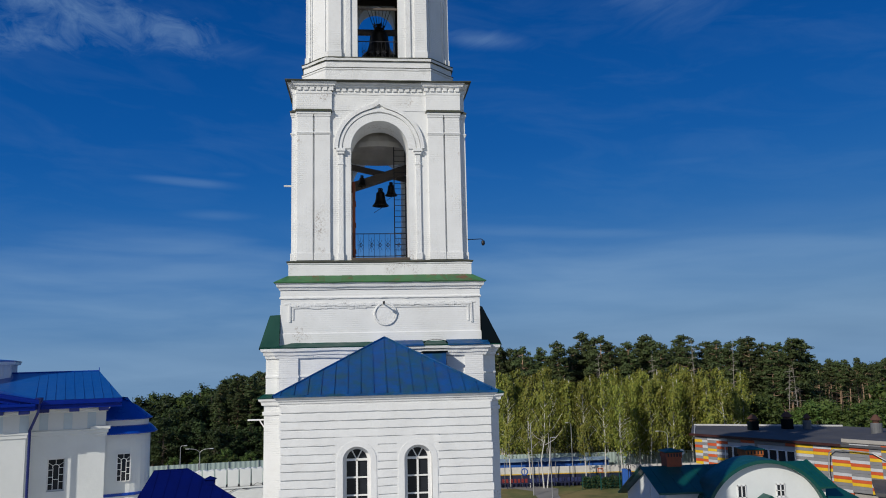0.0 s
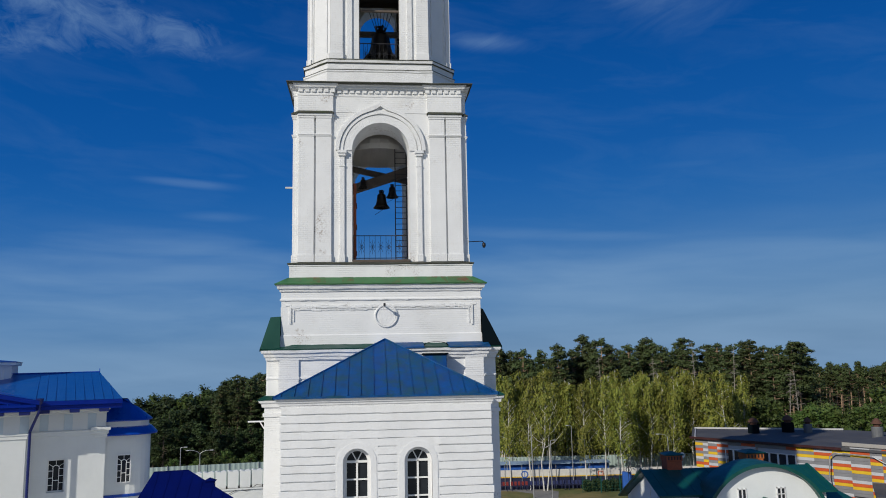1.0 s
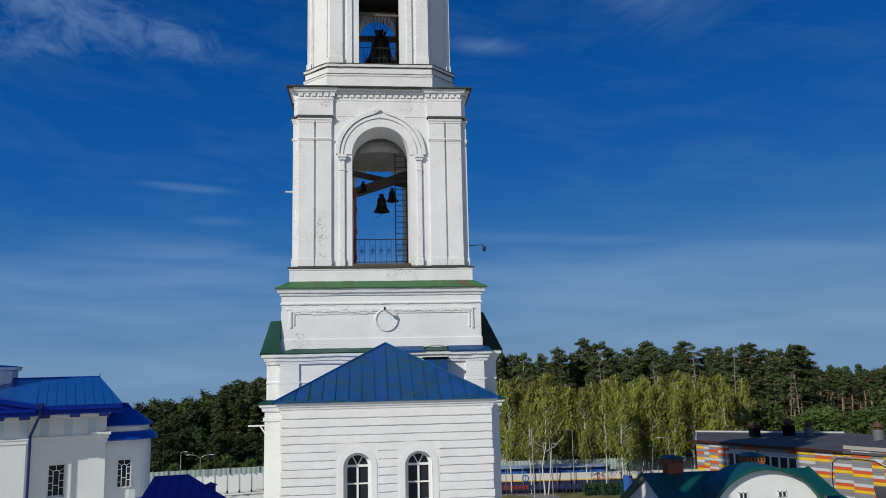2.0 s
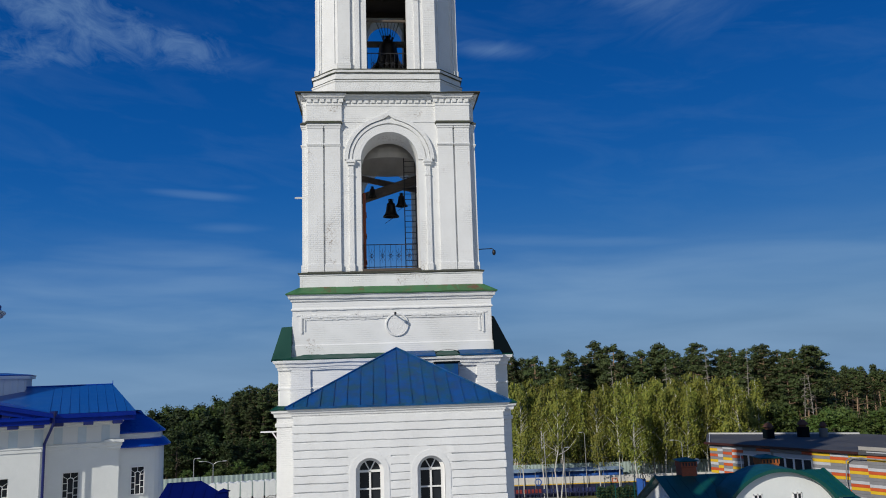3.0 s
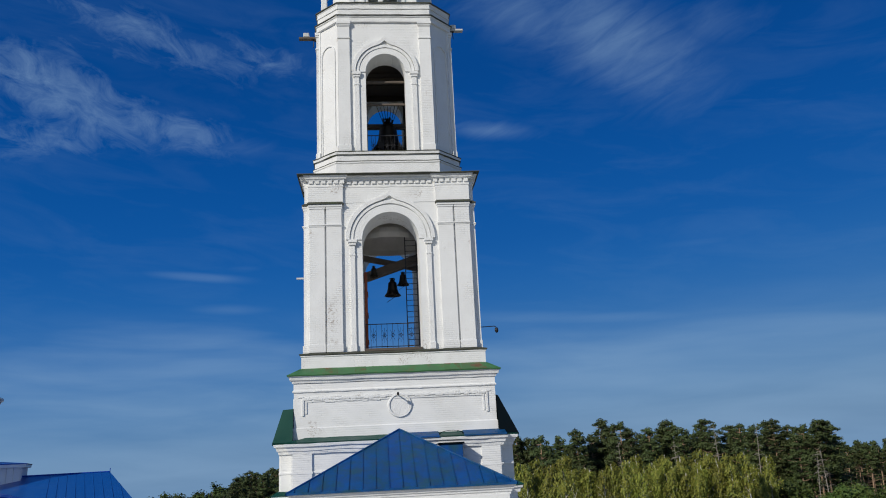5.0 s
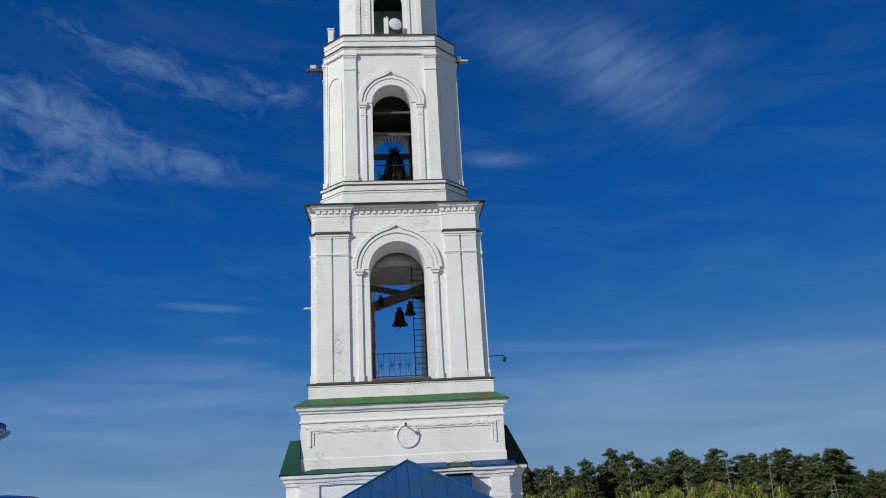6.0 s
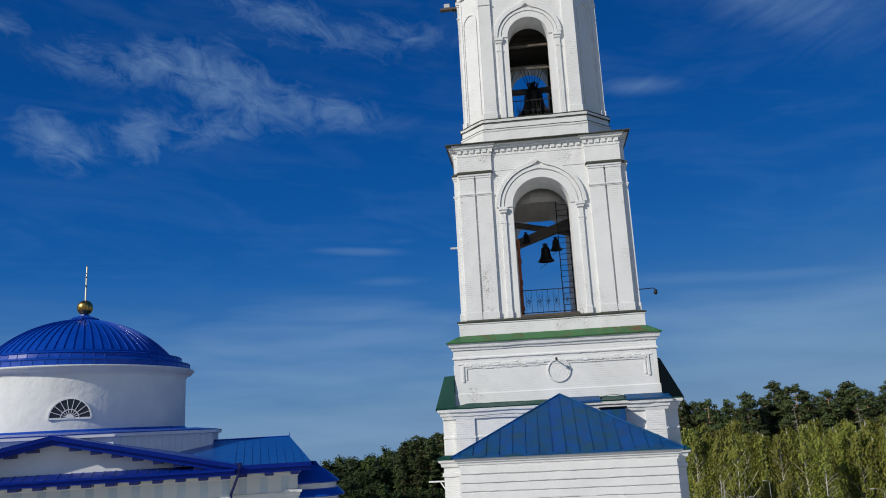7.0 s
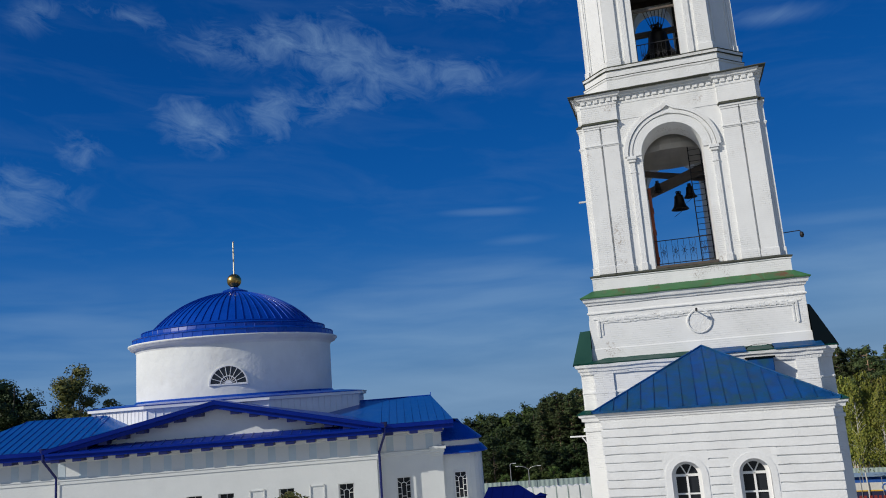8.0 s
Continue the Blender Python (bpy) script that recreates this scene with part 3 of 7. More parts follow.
ring = Matrix.Translation((0.15, -3.75, 15.80)) @ Matrix.Rotation(math.pi / 2, 4, "X")
lathe(bm, [(0.37, -0.02), (0.37, 0.045), (0.385, 0.06), (0.425, 0.06), (0.45, 0.03), (0.46, -0.02)], 48, ring)
part("clock_ring", bm, LIMEWASH, tower, "round white plaster ring")
bm = bmesh.new()
lathe(bm, [(0.0, 0.02), (0.36, 0.02), (0.36, -0.02)], 40, ring)
part("clock_disc", bm, LIMEWASH, tower)
bm = bmesh.new()
bar(bm, (0.08, -3.74, 16.17), (0.08, -4.25, 16.19), 0.022)
box(bm, 0.04, 0.12, -4.30, -4.14, 16.14, 16.24, bevel=0.01)
part("gnomon", bm, IRON, tower, "small dark bracket over the ring")
bm = bmesh.new()
sweep(bm, square(3.75), [(0.23, 16.98), (0.25, 17.02), (-0.22, 17.30), (-0.25, 17.30)], worn=0.016)
part("attic_ledge_sheet", bm, GREEN, tower, "green sheet-metal ledge with rust patches")

for x0, x1 in ((1.86, 2.50), (2.52, 3.46), (-2.6, -2.1), (-1.5, -1.05)):
    bm = bmesh.new()
    quad_mesh(bm, [[Vector((x0, -4.004, 17.022)), Vector((x1, -4.004, 17.022))], [Vector((x0 + 0.02, -3.53, 17.306)), Vector((x1 - 0.04, -3.53, 17.306))]])
    part("rusted_sheet", bm, RUSTED, tower, "rust-eaten patch of the green ledge")
# plinth and floor of the bell storey
bm = bmesh.new()
sweep(bm, square(3.47), [(0, 17.0), (0.03, 17.0), (0.03, 17.72), (0.06, 17.74), (0.06, 17.78)], worn=0.022)
part("plinth", bm, WHITEWASH, tower)
bm = bmesh.new()
sweep(bm, square(3.47), [(0.06, 17.79), (0.10, 17.80), (0.11, 17.84), (-0.1, 17.90)], worn=0.016)
part("plinth_ledge_sheet", bm, MOSS, tower, "thin dark sheet-metal ledge")
bm = bmesh.new()
box(bm, -3.2, 3.2, -3.2, 3.2, 17.6, 17.92)
part("floor", bm, TIMBER, tower)

# bell storey: four piers and arches
R1, Z1 = 1.13, 22.34
for k in range(4):
    bm = bmesh.new()
    arched_wall(bm, quarter(k), 3.28 if k % 2 == 0 else 1.70, 17.9, 25.0, -3.28, -1.70, R1, Z1, 17.95)
    part("bell_storey_wall", bm, WHITEWASH, tower)
bm = bmesh.new()
box(bm, -1.72, 1.72, -1.72, 1.72, 24.2, 24.4)
lathe(bm, [(1.66 * math.cos(a), 22.9 + 1.2 * math.sin(a)) for a in [i * math.pi / 16 for i in range(8)]], 24)
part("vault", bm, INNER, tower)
for k in range(4):
    q = quarter(k)
    for s in (-1, 1):
        for a, b in ((2.60, 3.19), (1.93, 2.53)):
            x0, x1 = sorted((s * a, s * b))
            bm = bmesh.new()
            yf, yb = (-3.39 if k % 2 == 0 else -3.43), -3.2
            box(bm, x0, x1, yf, yb, 17.92, 23.62, q)
            box(bm, x0 - 0.025, x1 + 0.025, yf - 0.035, yb, 17.90, 18.20, q, 0.012)
            box(bm, x0 - 0.03, x1 + 0.03, yf - 0.05, yb, 22.92, 22.98, q, 0.01)
            box(bm, x0 - 0.015, x1 + 0.015, yf - 0.02, yb, 22.88, 22.92, q)
            box(bm, x0 - 0.02, x1 + 0.02, yf - 0.025, yb, 23.62, 23.70, q)
            box(bm, x0 - 0.045, x1 + 0.045, yf - 0.06, yb, 23.70, 23.80, q, 0.01)
            part("pilaster", bm, WHITEWASH, tower)
        bm = bmesh.new()
        x0, x1 = sorted((s * 1.84, s * 3.28))
        box(bm, x0, x1, -3.50, -3.2, 23.80, 23.85, q)
        box(bm, x0 + 0.04, x1 - 0.04, -3.44, -3.2, 23.85, 23.90, q)
        part("capital_sheet", bm, MOSS, tower, "mossy sheet-metal capital cover")
        bm = bmesh.new()
        x0, x1 = sorted((s * 1.42, s * 1.60))
        box(bm, x0, x1, -3.36, -3.2, 17.92, 22.12, q)
        box(bm, x0 - 0.03, x1 + 0.03, -3.40, -3.2, 17.9, 18.18, q, 0.012)
        box(bm, x0 - 0.05, x1 + 0.05, -3.42, -3.2, 22.10, 22.20, q, 0.01)
        box(bm, x0 - 0.09, x1 + 0.09, -3.46, -3.2, 22.20, 22.32, q, 0.01)
        box(bm, x0 - 0.02, x1 + 0.02, -3.38, -3.2, 21.68, 21.73, q)
        part("arch_column", bm, LIMEWASH, tower)
    bm = bmesh.new()
    archivolt(bm, q, R1, 1.43, Z1, -3.27, -3.33)
    archivolt(bm, q, 1.47, 1.60, Z1, -3.27, -3.36, 0.04)
    archivolt(bm, q, 1.62, 1.77, Z1, -3.27, -3.41, 0.22)
    part("archivolt", bm, LIMEWASH, tower)

bm = bmesh.new()
box(bm, -R1 + 0.01, R1 - 0.01, -3.44, -2.9, 17.88, 17.99, bevel=0.015)
part("sill_board", bm, TIMBER, tower, "dark weathered sill board of the bell opening")

# frieze, dentils and cornice of the bell storey
def notched(h, w, step, n):
    """A square plan whose middles lie back by step and whose corners are notched by n."""
    k, c, out = h - step, h - n, []
    side = [(-c, -h), (-w, -h), (-w, -k), (w, -k), (w, -h), (c, -h), (c, -c)]
    for t in range(4):
        a, b = round(math.cos(t * math.pi / 2)), round(math.sin(t * math.pi / 2))
        out += [(x * a - y * b, x * b + y * a) for x, y in side]
    return out


P1 = notched(3.40, 1.86, 0.10, 0.17)
bm = bmesh.new()
sweep(bm, P1, [(0, 23.88), (0, 24.52), (0.02, 24.54), (0.02, 24.60), (0.0, 24.62), (0.0, 25.0)], worn=0.022)
part("frieze", bm, WHITEWASH, tower)
bm = bmesh.new()
for k in range(4):
    for i in range(26):
        x = -3.125 + i * 0.25
        y = -3.40 if abs(x) > 1.84 else -3.30
        box(bm, x - 0.085, x + 0.08, y - 0.06, y + 0.02, 24.67, 24.81, quarter(k))
tagged(part("dentil_band", bm, LIMEWASH, tower, fix=False), kind="stuff")
bm = bmesh.new()
sweep(bm, P1, [(0, 24.80), (0.07, 24.80), (0.07, 24.83), (0.12, 24.85), (0.15, 24.93), (0.19, 24.95), (0.20, 25.0), (0, 25.01)], worn=0.022)
part("cornice", bm, LIMEWASH, tower)
bm = bmesh.new()
sweep(bm, square(3.40), [(0.24, 24.98), (0.27, 25.00), (0.27, 25.03), (-0.35, 25.22), (-0.5, 25.22)], worn=0.016)
part("cornice_sheet", bm, MOSS, tower, "mossy sheet-metal cornice cover")

# octagonal bell storey
P2 = eight(3.08, 0.97)
bm = bmesh.new()
sweep(bm, P2, [(0.02, 25.1), (0.02, 25.62), (0.05, 25.66), (0.05, 25.72), (-0.02, 25.76), (-0.02, 26.02), (0.03, 26.04), (0.05, 26.14), (-0.1, 26.16)], worn=0.022)
part("octagon_base", bm, LIMEWASH, tower)
bm = bmesh.new()
sweep(bm, P2, [(0.05, 26.14), (0.065, 26.16), (0.065, 26.18), (-0.15, 26.26), (-0.3, 26.26)], worn=0.016)
part("octagon_base_sheet", bm, MOSS, tower)
for o, z in ((0.055, 25.72), (0.03, 26.02)):
    bm = bmesh.new()
    sweep(bm, P2, [(o, z), (o + 0.012, z + 0.006), (o + 0.012, z + 0.022), (o - 0.06, z + 0.05)], worn=0.016)
    part("ledge_flashing", bm, MOSS, tower, "thin mossy flashing")
OH, OC = 2.86, 0.88
R2, Z2 = 0.84, 29.88
for k in range(4):
    q = quarter(k)
    bm = bmesh.new()
    arched_wall(bm, q, OH - OC, 26.2, 32.6, -OH, -OH + 1.0, R2, Z2, 26.27)
    part("octagon_wall", bm, WHITEWASH, tower)
    bm = bmesh.new()
    a = [(OH - OC, -OH), (OH, -OH + OC), (OH - 1.0, -OH + OC), (OH - OC, -OH + 1.0)]
    quad_mesh(bm, [[q @ Vector((x, y, z)) for x, y in a] for z in (26.2, 32.6)], close=True, cap=True)
    part("octagon_corner_wall", bm, WHITEWASH, tower)
for k in range(4):
    q = quarter(k)
    for s in (-1, 1):
        bm = bmesh.new()
        x0, x1 = sorted((s * 1.50, s * 1.99))
        deep = OH + (0.10 if k % 2 == 0 else 0.12)
        box(bm, x0, x1, -deep, -OH + 0.05, 26.25, 32.10, q)
        box(bm, x0 - 0.03, x1 + 0.03, -deep - 0.04, -OH + 0.05, 26.24, 26.52, q, 0.012)
        box(bm, x0 - 0.03, x1 + 0.03, -deep - 0.04, -OH + 0.05, 31.42, 31.48, q, 0.01)
        box(bm, x0 - 0.03, x1 + 0.03, -deep - 0.04, -OH + 0.05, 32.02, 32.10, q, 0.01)
        box(bm, x0 - 0.06, x1 + 0.06, -OH - 0.18, -OH + 0.05, 32.10, 32.24, q, 0.01)
        part("pilaster", bm, WHITEWASH, tower)
        bm = bmesh.new()
        x0, x1 = sorted((s * 1.12, s * 1.32))
        box(bm, x0, x1, -OH - 0.07, -OH + 0.05, 26.25, 29.66, q)
        box(bm, x0 - 0.05, x1 + 0.05, -OH - 0.11, -OH + 0.05, 29.62, 29.72, q, 0.01)
        box(bm, x0 - 0.08, x1 + 0.08, -OH - 0.15, -OH + 0.05, 29.72, 29.86, q, 0.01)
        box(bm, x0 - 0.02, x1 + 0.02, -OH - 0.09, -OH + 0.05, 29.26, 29.31, q)
        part("arch_column", bm, LIMEWASH, tower)
    bm = bmesh.new()
    archivolt(bm, q, R2, 1.10, Z2, -OH + 0.01, -OH - 0.05)
    archivolt(bm, q, 1.12, 1.24, Z2, -OH + 0.01, -OH - 0.08, 0.03)
    archivolt(bm, q, 1.26, 1.42, Z2, -OH + 0.01, -OH - 0.13, 0.24)
    part("archivolt", bm, LIMEWASH, tower)
    # shallow blind arch on the cut corner
    e = q @ Matrix.Translation((OH - OC / 2, -OH + OC / 2, 0)) @ Matrix.Rotation(math.pi / 4, 4, "Z")
    bm = bmesh.new()
    archivolt(bm, e, 0.38, 0.44, 30.9, 0.02, -0.05, n=20)
    for s in (-1, 1):
        x0, x1 = sorted((s * 0.38, s * 0.44))
        box(bm, x0, x1, -0.05, 0.02, 26.3, 30.9, e)
        x0, x1 = sorted((s * 0.50, s * 0.62))
        box(bm, x0, x1, -0.035, 0.02, 26.25, 32.3, e)
        box(bm, x0 - 0.02, x1 + 0.02, -0.10, 0.02, 26.25, 26.5, e)
    part("blind_arch", bm, LIMEWASH, tower)
P3 = eight(OH, OC)
bm = bmesh.new()
sweep(bm, P3, [(-0.05, 32.22), (0.10, 32.24), (0.10, 32.42), (0.15, 32.46), (0.15, 32.50), (0.0, 32.52)], worn=0.022)
part("octagon_entablature", bm, LIMEWASH, tower)
bm = bmesh.new()
sweep(bm, P3, [(0.18, 32.50), (0.20, 32.53), (0.0, 32.58)], worn=0.016)
part("entablature_sheet", bm, MOSS, tower)
bm = bmesh.new()
sweep(bm, P3, [(0.05, 32.56), (0.05, 32.85), (0.09, 32.87), (0.09, 32.94), (0.05, 32.96), (0.07, 33.07), (0.11, 33.11), (-0.2, 33.13)], worn=0.022)
part("parapet", bm, LIMEWASH, tower)
bm = bmesh.new()
sweep(bm, P3, [(0.12, 33.11), (0.15, 33.13), (0.15, 33.16), (-0.3, 33.20), (-0.5, 33.20)], worn=0.016)
part("parapet_sheet", bm, MOSS, tower)
bm = bmesh.new()
box(bm, -2.0, 2.0, -2.0, 2.0, 25.9, 26.25)
part("octagon_floor", bm, TIMBER, tower)
bm = bmesh.new()
lathe(bm, [(0.1, 32.5), (1.9, 32.5), (1.9, 33.0), (0.1, 33.0)], 8)
part("octagon_ceiling", bm, TIMBER, tower)
# ceiling boards coloured near black so the inside reads as shaded
for i in range(9):
    bm = bmesh.new()
    box(bm, -1.86, 1.86, -1.86 + i * 0.415, -1.46 + i * 0.415, 30.98 + 0.01 * (i % 3), 31.05, bevel=0.01)
    part("ceiling_board", bm, SHADE_BOARDS, tower)
# boarding added round the inside to darken it
for k in range(4):
    bm = bmesh.new()
    q = quarter(k)
    box(bm, -1.80, 1.80, 1.80, 1.86, 30.74, 30.98, q)
    for s in (-1, 1):
        x0, x1 = sorted((s * 0.90, s * 1.80))
        box(bm, x0, x1, 1.80, 1.86, 26.3, 30.74, q)
    part("inner_boarding", bm, SHADE_BOARDS, tower, "added boarding, darkened for the shade inside the octagon")

# top stage
TH, TC = 2.20, 0.72
for k in range(4):
    q = quarter(k)
    bm = bmesh.new()
    arched_wall(bm, q, TH - TC, 33.1, 37.4, -TH, -TH + 0.6, 0.66, 35.6, 33.2)
    part("top_stage_wall", bm, WHITEWASH, tower)
    bm = bmesh.new()
    a = [(TH - TC, -TH), (TH, -TH + TC), (TH - 0.6, -TH + TC), (TH - TC, -TH + 0.6)]
    quad_mesh(bm, [[q @ Vector((x, y, z)) for x, y in a] for z in (33.1, 37.4)], close=True, cap=True)
    part("top_corner_wall", bm, WHITEWASH, tower)
for k in range(4):
    for s in (-1, 1):
        bm = bmesh.new()
        x0, x1 = sorted((s * 0.82, s * 0.98))
        box(bm, x0, x1, -TH - 0.06, -TH + 0.05, 33.12, 35.5, quarter(k))
        part("arch_column", bm, LIMEWASH, tower)
        bm = bmesh.new()
        x0, x1 = sorted((s * 1.28, s * 1.50))
        box(bm, x0, x1, -TH - 0.05, -TH + 0.05, 33.12, 37.2, quarter(k))
        box(bm, x0 - 0.02, x1 + 0.02, -TH - 0.09, -TH + 0.05, 33.12, 33.36, quarter(k), 0.01)
        part("pilaster", bm, WHITEWASH, tower)
bm = bmesh.new()
sweep(bm, eight(TH, TC), [(0, 37.4), (0.2, 37.5), (0.2, 37.7), (-0.6, 38.8), (-1.5, 39.6), (-2.0, 40.4)])
part("top_roof", bm, GREEN_DARK, tower)

bm = bmesh.new()
box(bm, -2.75, -2.49, -2.12, -1.86, 33.08, 34.0, bevel=0.02)
box(bm, -2.78, -2.46, -2.15, -1.83, 33.95, 34.05, bevel=0.02)
part("parapet_pier", bm, LIMEWASH, tower, "short white pier on the parapet")
# ---- things in the openings
big = bell(None, "bell", 0.71, 33.3, 21.30, 0.36, "dark bronze bell hanging from a timber beam")
bell(None, "bell", 1.17, 33.1, 21.56, 0.27, "smaller dark bronze bell hanging from a timber beam")
bell(None, "bell", -0.08, 33.0, 21.86, 0.22, "small bronze bell behind the crossed beams")
great = bell(None, "bell", 0.72, 33.1, 28.52, 0.76, "great bronze bell on a heavy beam in the octagon", 1.62)
for a, b, w in (((-1.55, 0.35, 21.45), (1.75, -0.55, 22.35), 0.15), ((-1.6, 0.9, 22.72), (1.2, 0.3, 21.95), 0.10)):
    bm = bmesh.new()
    a, b = Vector(a), Vector(b)
    turn = (b - a).to_track_quat("X", "Z").to_matrix().to_4x4()
    box(bm, -0.1, (b - a).length + 0.1, -w, w, -w * 1.25, w * 1.25, Matrix.Translation(a) @ turn, 0.02)
    beam = thing("bell_beam", TOWER, "grey weathered timber beam carrying the bells", "beam", "bell beams")
    part("beam", bm, TIMBER, beam)
for z0, y0 in ((28.74, 0.35), (29.75, -2.15), (28.69, -2.15), (30.6, -0.6)):
    bm = bmesh.new()
    k = 0.045 if y0 < -2 else 0.11
    box(bm, -1.75 if k > 0.1 else -0.83, 1.75 if k > 0.1 else 0.83, y0 - k, y0 + k, z0 - k, z0 + k, bevel=0.012)
    beam = thing("bell_beam", TOWER, "timber cross beam in the octagon opening", "beam", "bell beams")
    part("beam", bm, TIMBER, beam)
bm = bmesh.new()
for i in range(7):
    x = -0.36 + i * 0.12
    bar(bm, (x * 0.6 + 0.1, -0.3, 28.65), (x * 1.5 + 0.1, -0.3, 29.6), 0.014, 5)
hanger = thing("bell_hanger", TOWER, "iron straps that hold the great bell", "bell hanger")
part("straps", bm, IRON, hanger)


def railing(m, width, z, label):
    r = thing("railing", m, label, "railing", "tower railings")
    for h in (0.06, 0.98):
        bm = bmesh.new()
        box(bm, -width / 2, width / 2, -0.015, 0.015, z + h - 0.015, z + h + 0.015)
        part("rail", bm, IRON, r)
    for i in range(11):
        x = -width / 2 + width * i / 10
        bm = bmesh.new()
        bar(bm, (x, 0, z), (x, 0, z + 1.0), 0.007, 6)
        part("baluster", bm, IRON, r)
    for i in (1.5, 3.5, 5, 6.5, 8.5):
        bm = bmesh.new()
        for j in range(8):
            a = j * math.tau / 8
            bar(bm, (-width / 2 + width * i / 10, 0, z + 0.52), (-width / 2 + width * i / 10 + 0.13 * math.cos(a), 0, z + 0.52 + 0.3 * math.sin(a)), 0.006, 5)
        lathe(bm, [(0.065, -0.006), (0.073, 0.0), (0.065, 0.006), (0.057, 0.0), (0.065, -0.006)], 12,
              Matrix.Translation((-width / 2 + width * i / 10, 0, z + 0.52)) @ Matrix.Rotation(math.pi / 2, 4, "X"))
        part("scrollwork", bm, IRON, r)
    return r


railing(TOWER @ pose(0, -1.80, 0), 2.2, 18.2, "black wrought-iron railing across the bell opening")
railing(TOWER @ pose(0, -2.1, 0), 1.64, 26.3, "black wrought-iron railing in the octagon opening")
ladder = thing("ladder", TOWER @ pose(0.90, -0.6, 0), "black iron ladder up through the bell storey", "ladder")
for x in (-0.24, 0.24):
    bm = bmesh.new()
    box(bm, x - 0.02, x + 0.02, -0.02, 0.02, 17.95, 24.2)
    part("stile", bm, IRON, ladder)
for i in range(25):
    bm = bmesh.new()
    bar(bm, (-0.24, 0, 18.2 + i * 0.24), (0.24, 0, 18.2 + i * 0.24), 0.013, 6)
    part("rung", bm, IRON, ladder)
leaf = thing("door_leaf", TOWER @ pose(-1.10, -1.62, 0), "open rusty red door leaf in the bell opening", "door")
bm = bmesh.new()
box(bm, 0.0, 0.11, -0.03, 0.9, 17.97, 21.4, bevel=0.01)
part("board", bm, RUST, leaf)
bm = bmesh.new()
for z in (18.5, 19.6, 20.5):
    box(bm, 0.11, 0.14, 0.0, 0.85, z, z + 0.08)
part("battens", bm, RUST, leaf)

# ---------------------------------------------------------------- ground
ground = thing("ground", pose(0, 0, 0), "dry autumn grass and bare ground round the monastery", "ground", kind="structure")
bm = bmesh.new()
rows = []
for r, z in ((0.5, 0), (40, 0), (80, 0), (120, 0), (170, 0), (260, -3), (500, -12), (1200, -38), (3000, -110)):
    rows.append([Vector((r * math.cos(k * math.tau / 96), r * math.sin(k * math.tau / 96) + 20, z)) for k in range(96)])
quad_mesh(bm, rows, close=True)
bm.faces.new([bm.verts.new((0.5 * math.cos(k * math.tau / 96), 0.5 * math.sin(k * math.tau / 96) + 20, 0)) for k in range(96)])
part("turf", bm, GRASS, ground)
# unseen pale disc, added to throw light up onto the shaded walls
yard = thing("yard", pose(-6, 24, 0), "unseen pale disc that bounces light up onto the walls", "pavement", kind="structure")
bm = bmesh.new()
rows = [[Vector((r * math.cos(k * math.tau / 64), r * math.sin(k * math.tau / 64), 0.02)) for k in range(64)] for r in (1.0, 20.0, 42.0)]
made = quad_mesh(bm, rows, close=True)
bm.faces.new(made[0])
part("paving", bm, BOUNCE_PALE, yard)

# ---------------------------------------------------------------- annex in front of the tower
AX, AF, AB = 0.665, 25.0, 29.25
annex = thing("annex", pose(AX, AF, 0), "white rusticated brick annex with a blue hipped metal roof", "building")
AW = 3.27
WINDOWS = (-0.95, 0.95)
AZS, AR = 11.0, 0.37
bm = bmesh.new()
_m = (WINDOWS[0] + WINDOWS[1]) / 2
for x0, x1, c in ((-AW, _m, WINDOWS[0]), (_m, AW, WINDOWS[1])):
    bm = bmesh.new()
    arched_wall(bm, Matrix.Translation(((x0 + x1) / 2, 0, 0)), (x1 - x0) / 2, 0, 12.75, 0.040, 0.55, AR + 0.06, AZS, 7.6, cx=c - (x0 + x1) / 2)
    part("front_wall", bm, RUSTIC, annex)
for c in WINDOWS:
    bm = bmesh.new()
    arched_wall(bm, Matrix.Translation((c, 0, 0)), 0.66, 7.6, 11.72, -0.004, 0.06, AR + 0.06, AZS, 7.65)
    part("window_plate", bm, RUSTIC, annex)
for x0, x1, y0, y1 in ((-AW, -AW + 0.5, 0.55, AB - AF), (AW - 0.5, AW, 0.55, AB - AF), (-AW + 0.5, AW - 0.5, 0.75, 0.9)):
    bm = bmesh.new()
    box(bm, x0, x1, y0, y1, 0, 12.75)
    part("side_wall" if x1 - x0 < 1 else "inner_wall", bm, RUSTIC, annex)

# rusticated courses, each a slab standing proud of the wall, broken by the window surrounds
rng = random.Random(4)
grooves = [12.72, 12.47, 12.21, 11.95] + [11.95 - 0.250 * i for i in range(1, 32)]
